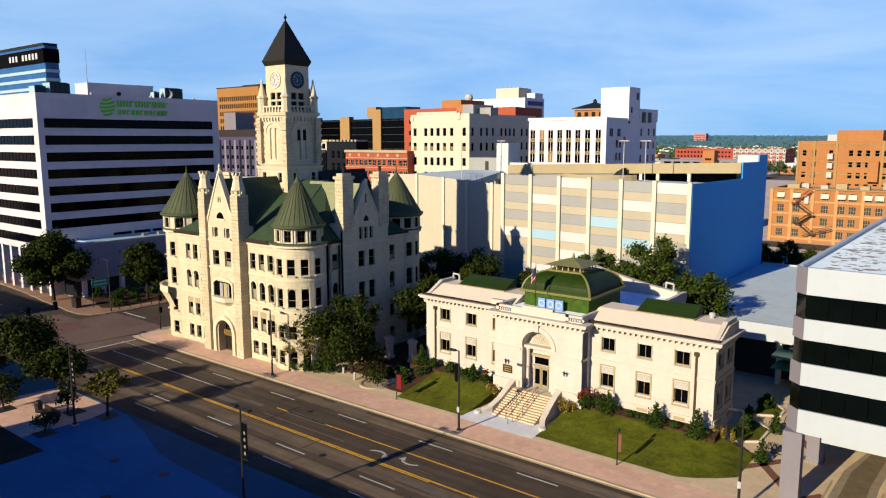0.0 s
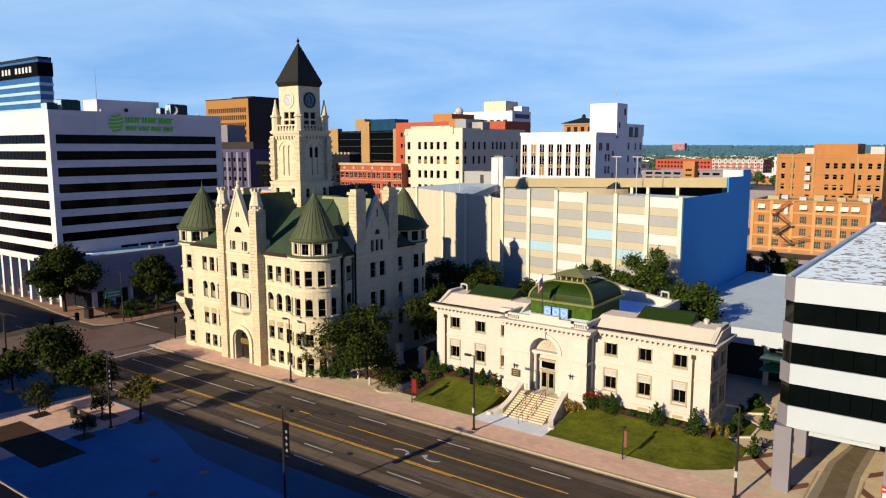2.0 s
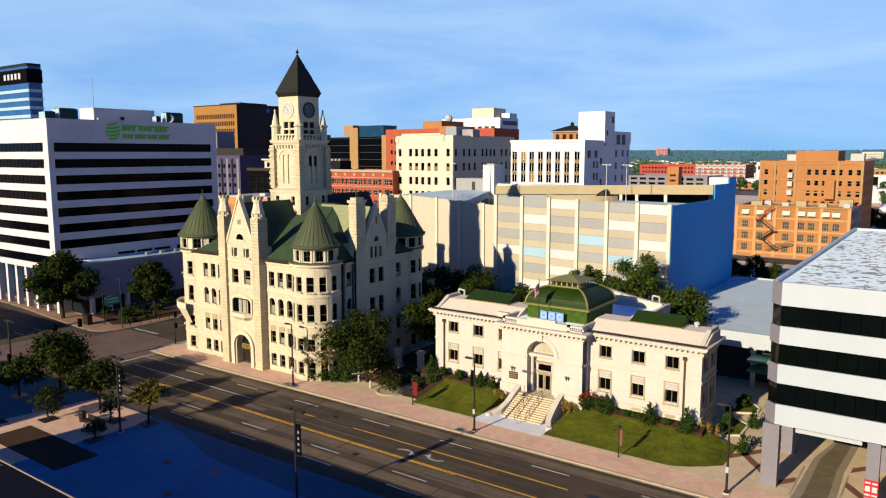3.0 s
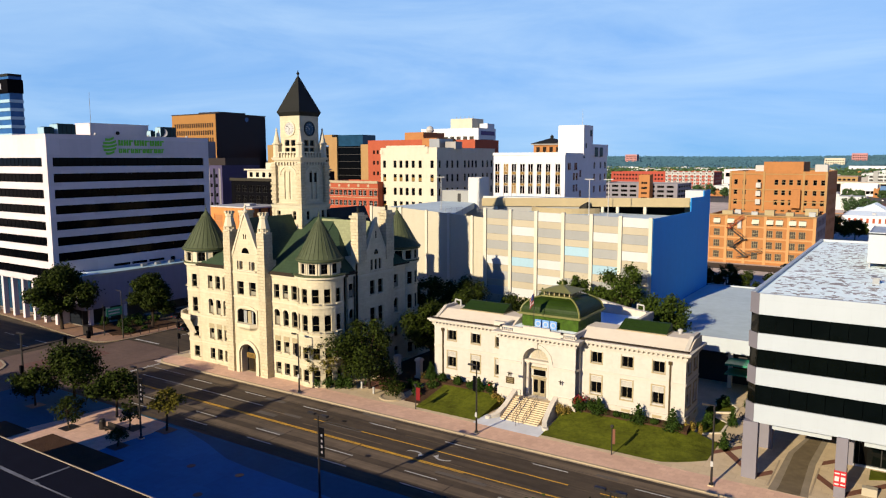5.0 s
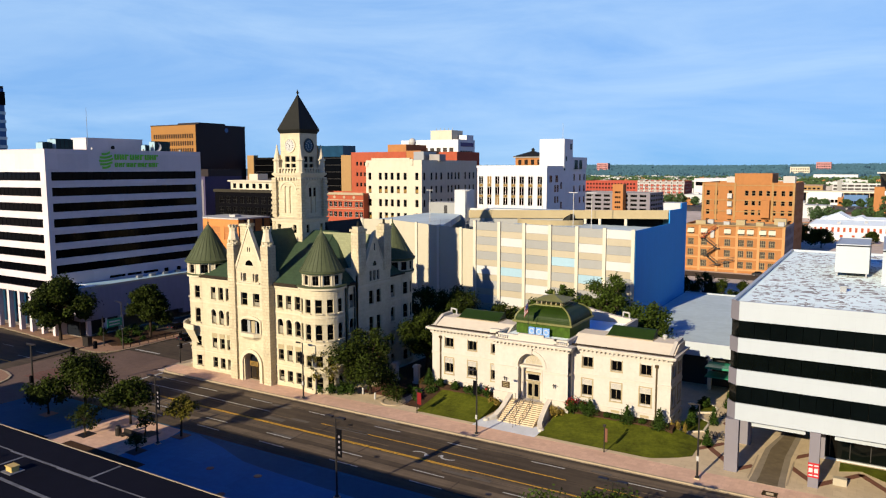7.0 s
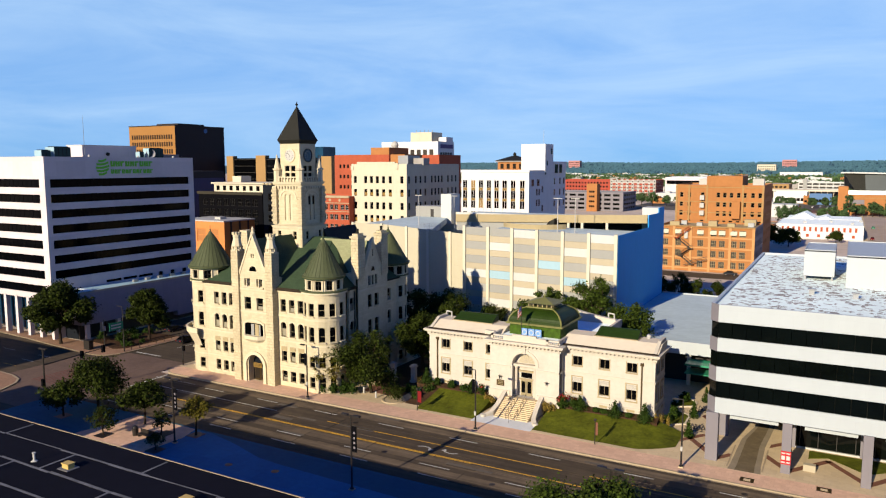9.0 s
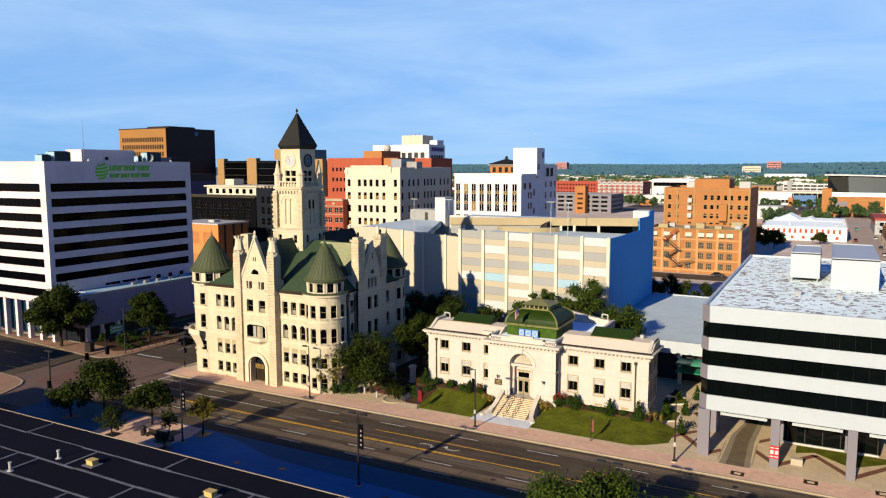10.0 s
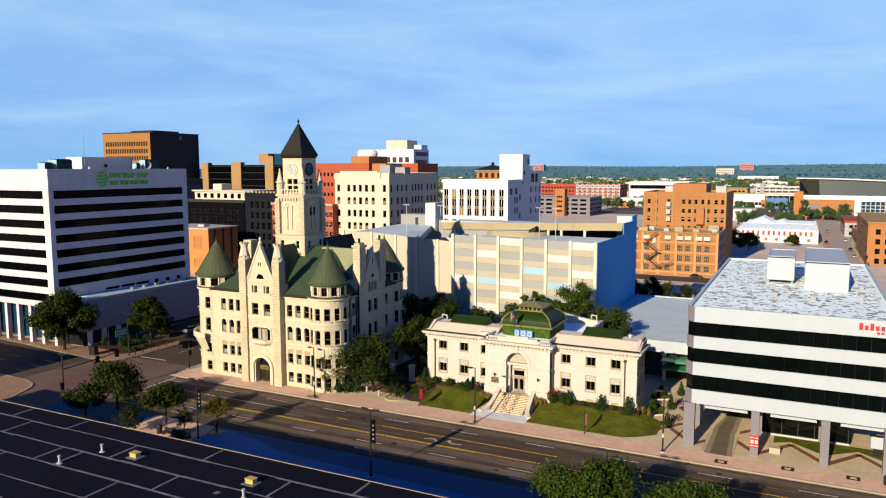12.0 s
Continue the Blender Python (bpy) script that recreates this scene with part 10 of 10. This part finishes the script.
# carved stones in the garden
for x, y in ((-17.0, 74.4), (-16.9, 83.2)):
    rack = thing("bicycle_rack", x, y, 0.15, "dark hooped bicycle rack on the garden paving", "bicycle rack", "bicycle racks")
    for k in range(5):
        bm = bmesh.new()
        xx = x - 1.0 + 0.5 * k
        arcp = [(xx + 0.05 * i, y - 0.45 + 0.9 * i / 8, 0.15 + 0.85 * math.sin(math.pi * i / 8)) for i in range(9)]
        for p, q in zip(arcp, arcp[1:]):
            tube(bm, p, q, 0.05, 0.05, 6)
        part("hoop", bm, POLE, rack)
    part("ground_rail", boxes((x - 1.2, x + 1.4, y - 0.5, y - 0.42, 0.14, 0.24)), POLE, rack), part("ground_rail", boxes((x - 1.0, x + 1.6, y + 0.42, y + 0.5, 0.14, 0.24)), POLE, rack)
bm = boxes((-2.4, -1.0, 66.0, 66.8, 0.16, 1.0))
solo("planter_box", bm, GAR_BEIGE, "square tan planter by the red-wrapped column", "planter")

# ---- far woods on gently rising hills, and roofs to the horizon ----


def rise(x, y):
    t = np.clip((y - 2400.0) / 1800.0, 0, 1)
    return (44.0 + 4.0 * np.sin(x / 700.0) + 2.5 * np.sin(x / 260.0 + 1.0)) * t * t * (3 - 2 * t)


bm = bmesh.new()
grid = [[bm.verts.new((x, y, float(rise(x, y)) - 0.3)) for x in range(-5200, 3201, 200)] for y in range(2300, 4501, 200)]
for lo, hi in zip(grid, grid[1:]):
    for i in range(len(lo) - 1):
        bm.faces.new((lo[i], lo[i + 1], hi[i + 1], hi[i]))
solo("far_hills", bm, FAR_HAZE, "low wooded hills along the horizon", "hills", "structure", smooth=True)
r = np.random.RandomState(3)
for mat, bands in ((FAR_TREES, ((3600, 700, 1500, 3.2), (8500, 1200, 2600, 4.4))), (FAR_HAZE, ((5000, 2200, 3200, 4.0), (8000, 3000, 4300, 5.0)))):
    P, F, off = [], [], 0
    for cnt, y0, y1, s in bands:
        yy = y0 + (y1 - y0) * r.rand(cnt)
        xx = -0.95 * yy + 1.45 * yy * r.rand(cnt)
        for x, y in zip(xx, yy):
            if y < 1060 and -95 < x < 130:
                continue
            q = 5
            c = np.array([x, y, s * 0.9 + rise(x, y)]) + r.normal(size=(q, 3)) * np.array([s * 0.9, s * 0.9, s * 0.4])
            if mat == FAR_HAZE:                              # far leaf quads all face the camera's side, so they light alike
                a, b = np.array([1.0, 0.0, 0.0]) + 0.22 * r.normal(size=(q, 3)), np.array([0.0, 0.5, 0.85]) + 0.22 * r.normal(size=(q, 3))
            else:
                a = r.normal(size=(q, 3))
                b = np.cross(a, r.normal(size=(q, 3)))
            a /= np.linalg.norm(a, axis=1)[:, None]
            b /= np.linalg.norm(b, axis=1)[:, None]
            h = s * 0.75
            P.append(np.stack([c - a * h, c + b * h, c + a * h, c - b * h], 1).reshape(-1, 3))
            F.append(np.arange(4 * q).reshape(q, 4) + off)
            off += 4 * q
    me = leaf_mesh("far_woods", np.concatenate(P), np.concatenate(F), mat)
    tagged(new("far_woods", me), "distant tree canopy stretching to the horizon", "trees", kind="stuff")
rr = random.Random(8)
for mat, label, n in ((GAR_WHITE, "scattered far white roofs", 250), (ORANGE_BRICK, "scattered far brick houses", 110), (GREY_ROOF, "scattered far grey sheds", 130)):
    bm = bmesh.new()
    for k in range(n):
        y = 430 + 2100 * rr.random() ** 0.8
        x = rr.uniform(-0.85 * y, 0.35 * y)
        if y < 700 and (-60 < x < 75 or -240 < x < -150):
            continue
        if (580 < y < 740 and x > -10) or (740 < y < 1050 and -95 < x < 10):
            continue
        w, d, h = rr.uniform(10, 40), rr.uniform(10, 30), rr.uniform(4, 10)
        box(bm, x, x + w, y, y + d, -0.1, h)
        box(bm, x + w * 0.3, x + w * 0.5, y + d * 0.3, y + d * 0.6, h, h + 1.5)
    solo("far_houses", bm, mat, label, "buildings", kind="stuff")
for x, y, w, h, m in ((-250, 3300, 54, 56, PINK_SLAB), (-1170, 3300, 54, 56, PINK_SLAB), (-314, 3000, 66, 37, CREAM_WALL), (-180, 2300, 110, 15, WHITE_WALL), (330, 3000, 60, 40, CREAM_WALL)):
    block("far_building", x, x + w, y, y + 30, h, m, "distant slab building above the trees", storeys(h - 6, 4, 9, 4), 8, (), 0, 4)

cr = random.Random(21)
for k in range(34):
    far = k % 3 == 0
    car(cr.uniform(-62, -2) if far else cr.uniform(-70, 6), cr.choice((650, 665, 690, 705, 730, 745)) if far else cr.choice((510, 522, 540, 552, 570, 582)), 90, cr.choice((CAR_DARK, CAR_SILVER, FRAME_WHITE, BANNER_RED, CAR_SILVER)), "parked car on the far parking lot")
car(14.0, 470, 90, STREET_GREEN, "green car on the pale side street")

for x0, x1 in ((8.0, 10.2), (23.4, 24.4)):
    solo("pavement", boxes((x0, x1, 200, 600, -0.2, 0.12)), CONCRETE, "pale concrete pavement along the side street", "pavement", "structure")
for i, y in enumerate((318, 331, 346, 361, 395, 412)):
    car(21.6 if i % 2 else 12.0, y, 90 if i % 2 else -90, (CAR_DARK, CAR_SILVER, FRAME_WHITE, CAR_DARK, BANNER_RED, CAR_SILVER)[i], "parked car along the pale side street")
side = solo("crosswalk", boxes((10.6, 23.0, 286.0, 286.5, -0.02, 0.002)), PAINT_W, "white painted crosswalk on the side street", "crosswalk", "structure")
for k in range(9):
    part("stripe", boxes((10.9 + 1.36 * k, 11.6 + 1.36 * k, 287.0, 290.0, -0.02, 0.002)), PAINT_W, side)
for k in range(12):
    part("lane_dash", boxes((16.6, 16.85, 300 + 20 * k, 306 + 20 * k, -0.02, 0.002)), PAINT_Y, side)
for x, y in ((9.6, 292), (23.9, 292), (9.6, 300)):
    sg = thing("traffic_signal", x, y, 0.0, "dark signal post on the side street corner", "traffic light")
    bm = bmesh.new()
    tube(bm, (x, y, -0.1), (x, y, 5.5), 0.12, 0.1, 8)
    part("pole", bm, POLE, sg), part("signal_box", boxes((x - 0.25, x + 0.25, y - 0.5, y - 0.1, 4.0, 5.2)), BANNER_BLACK, sg)
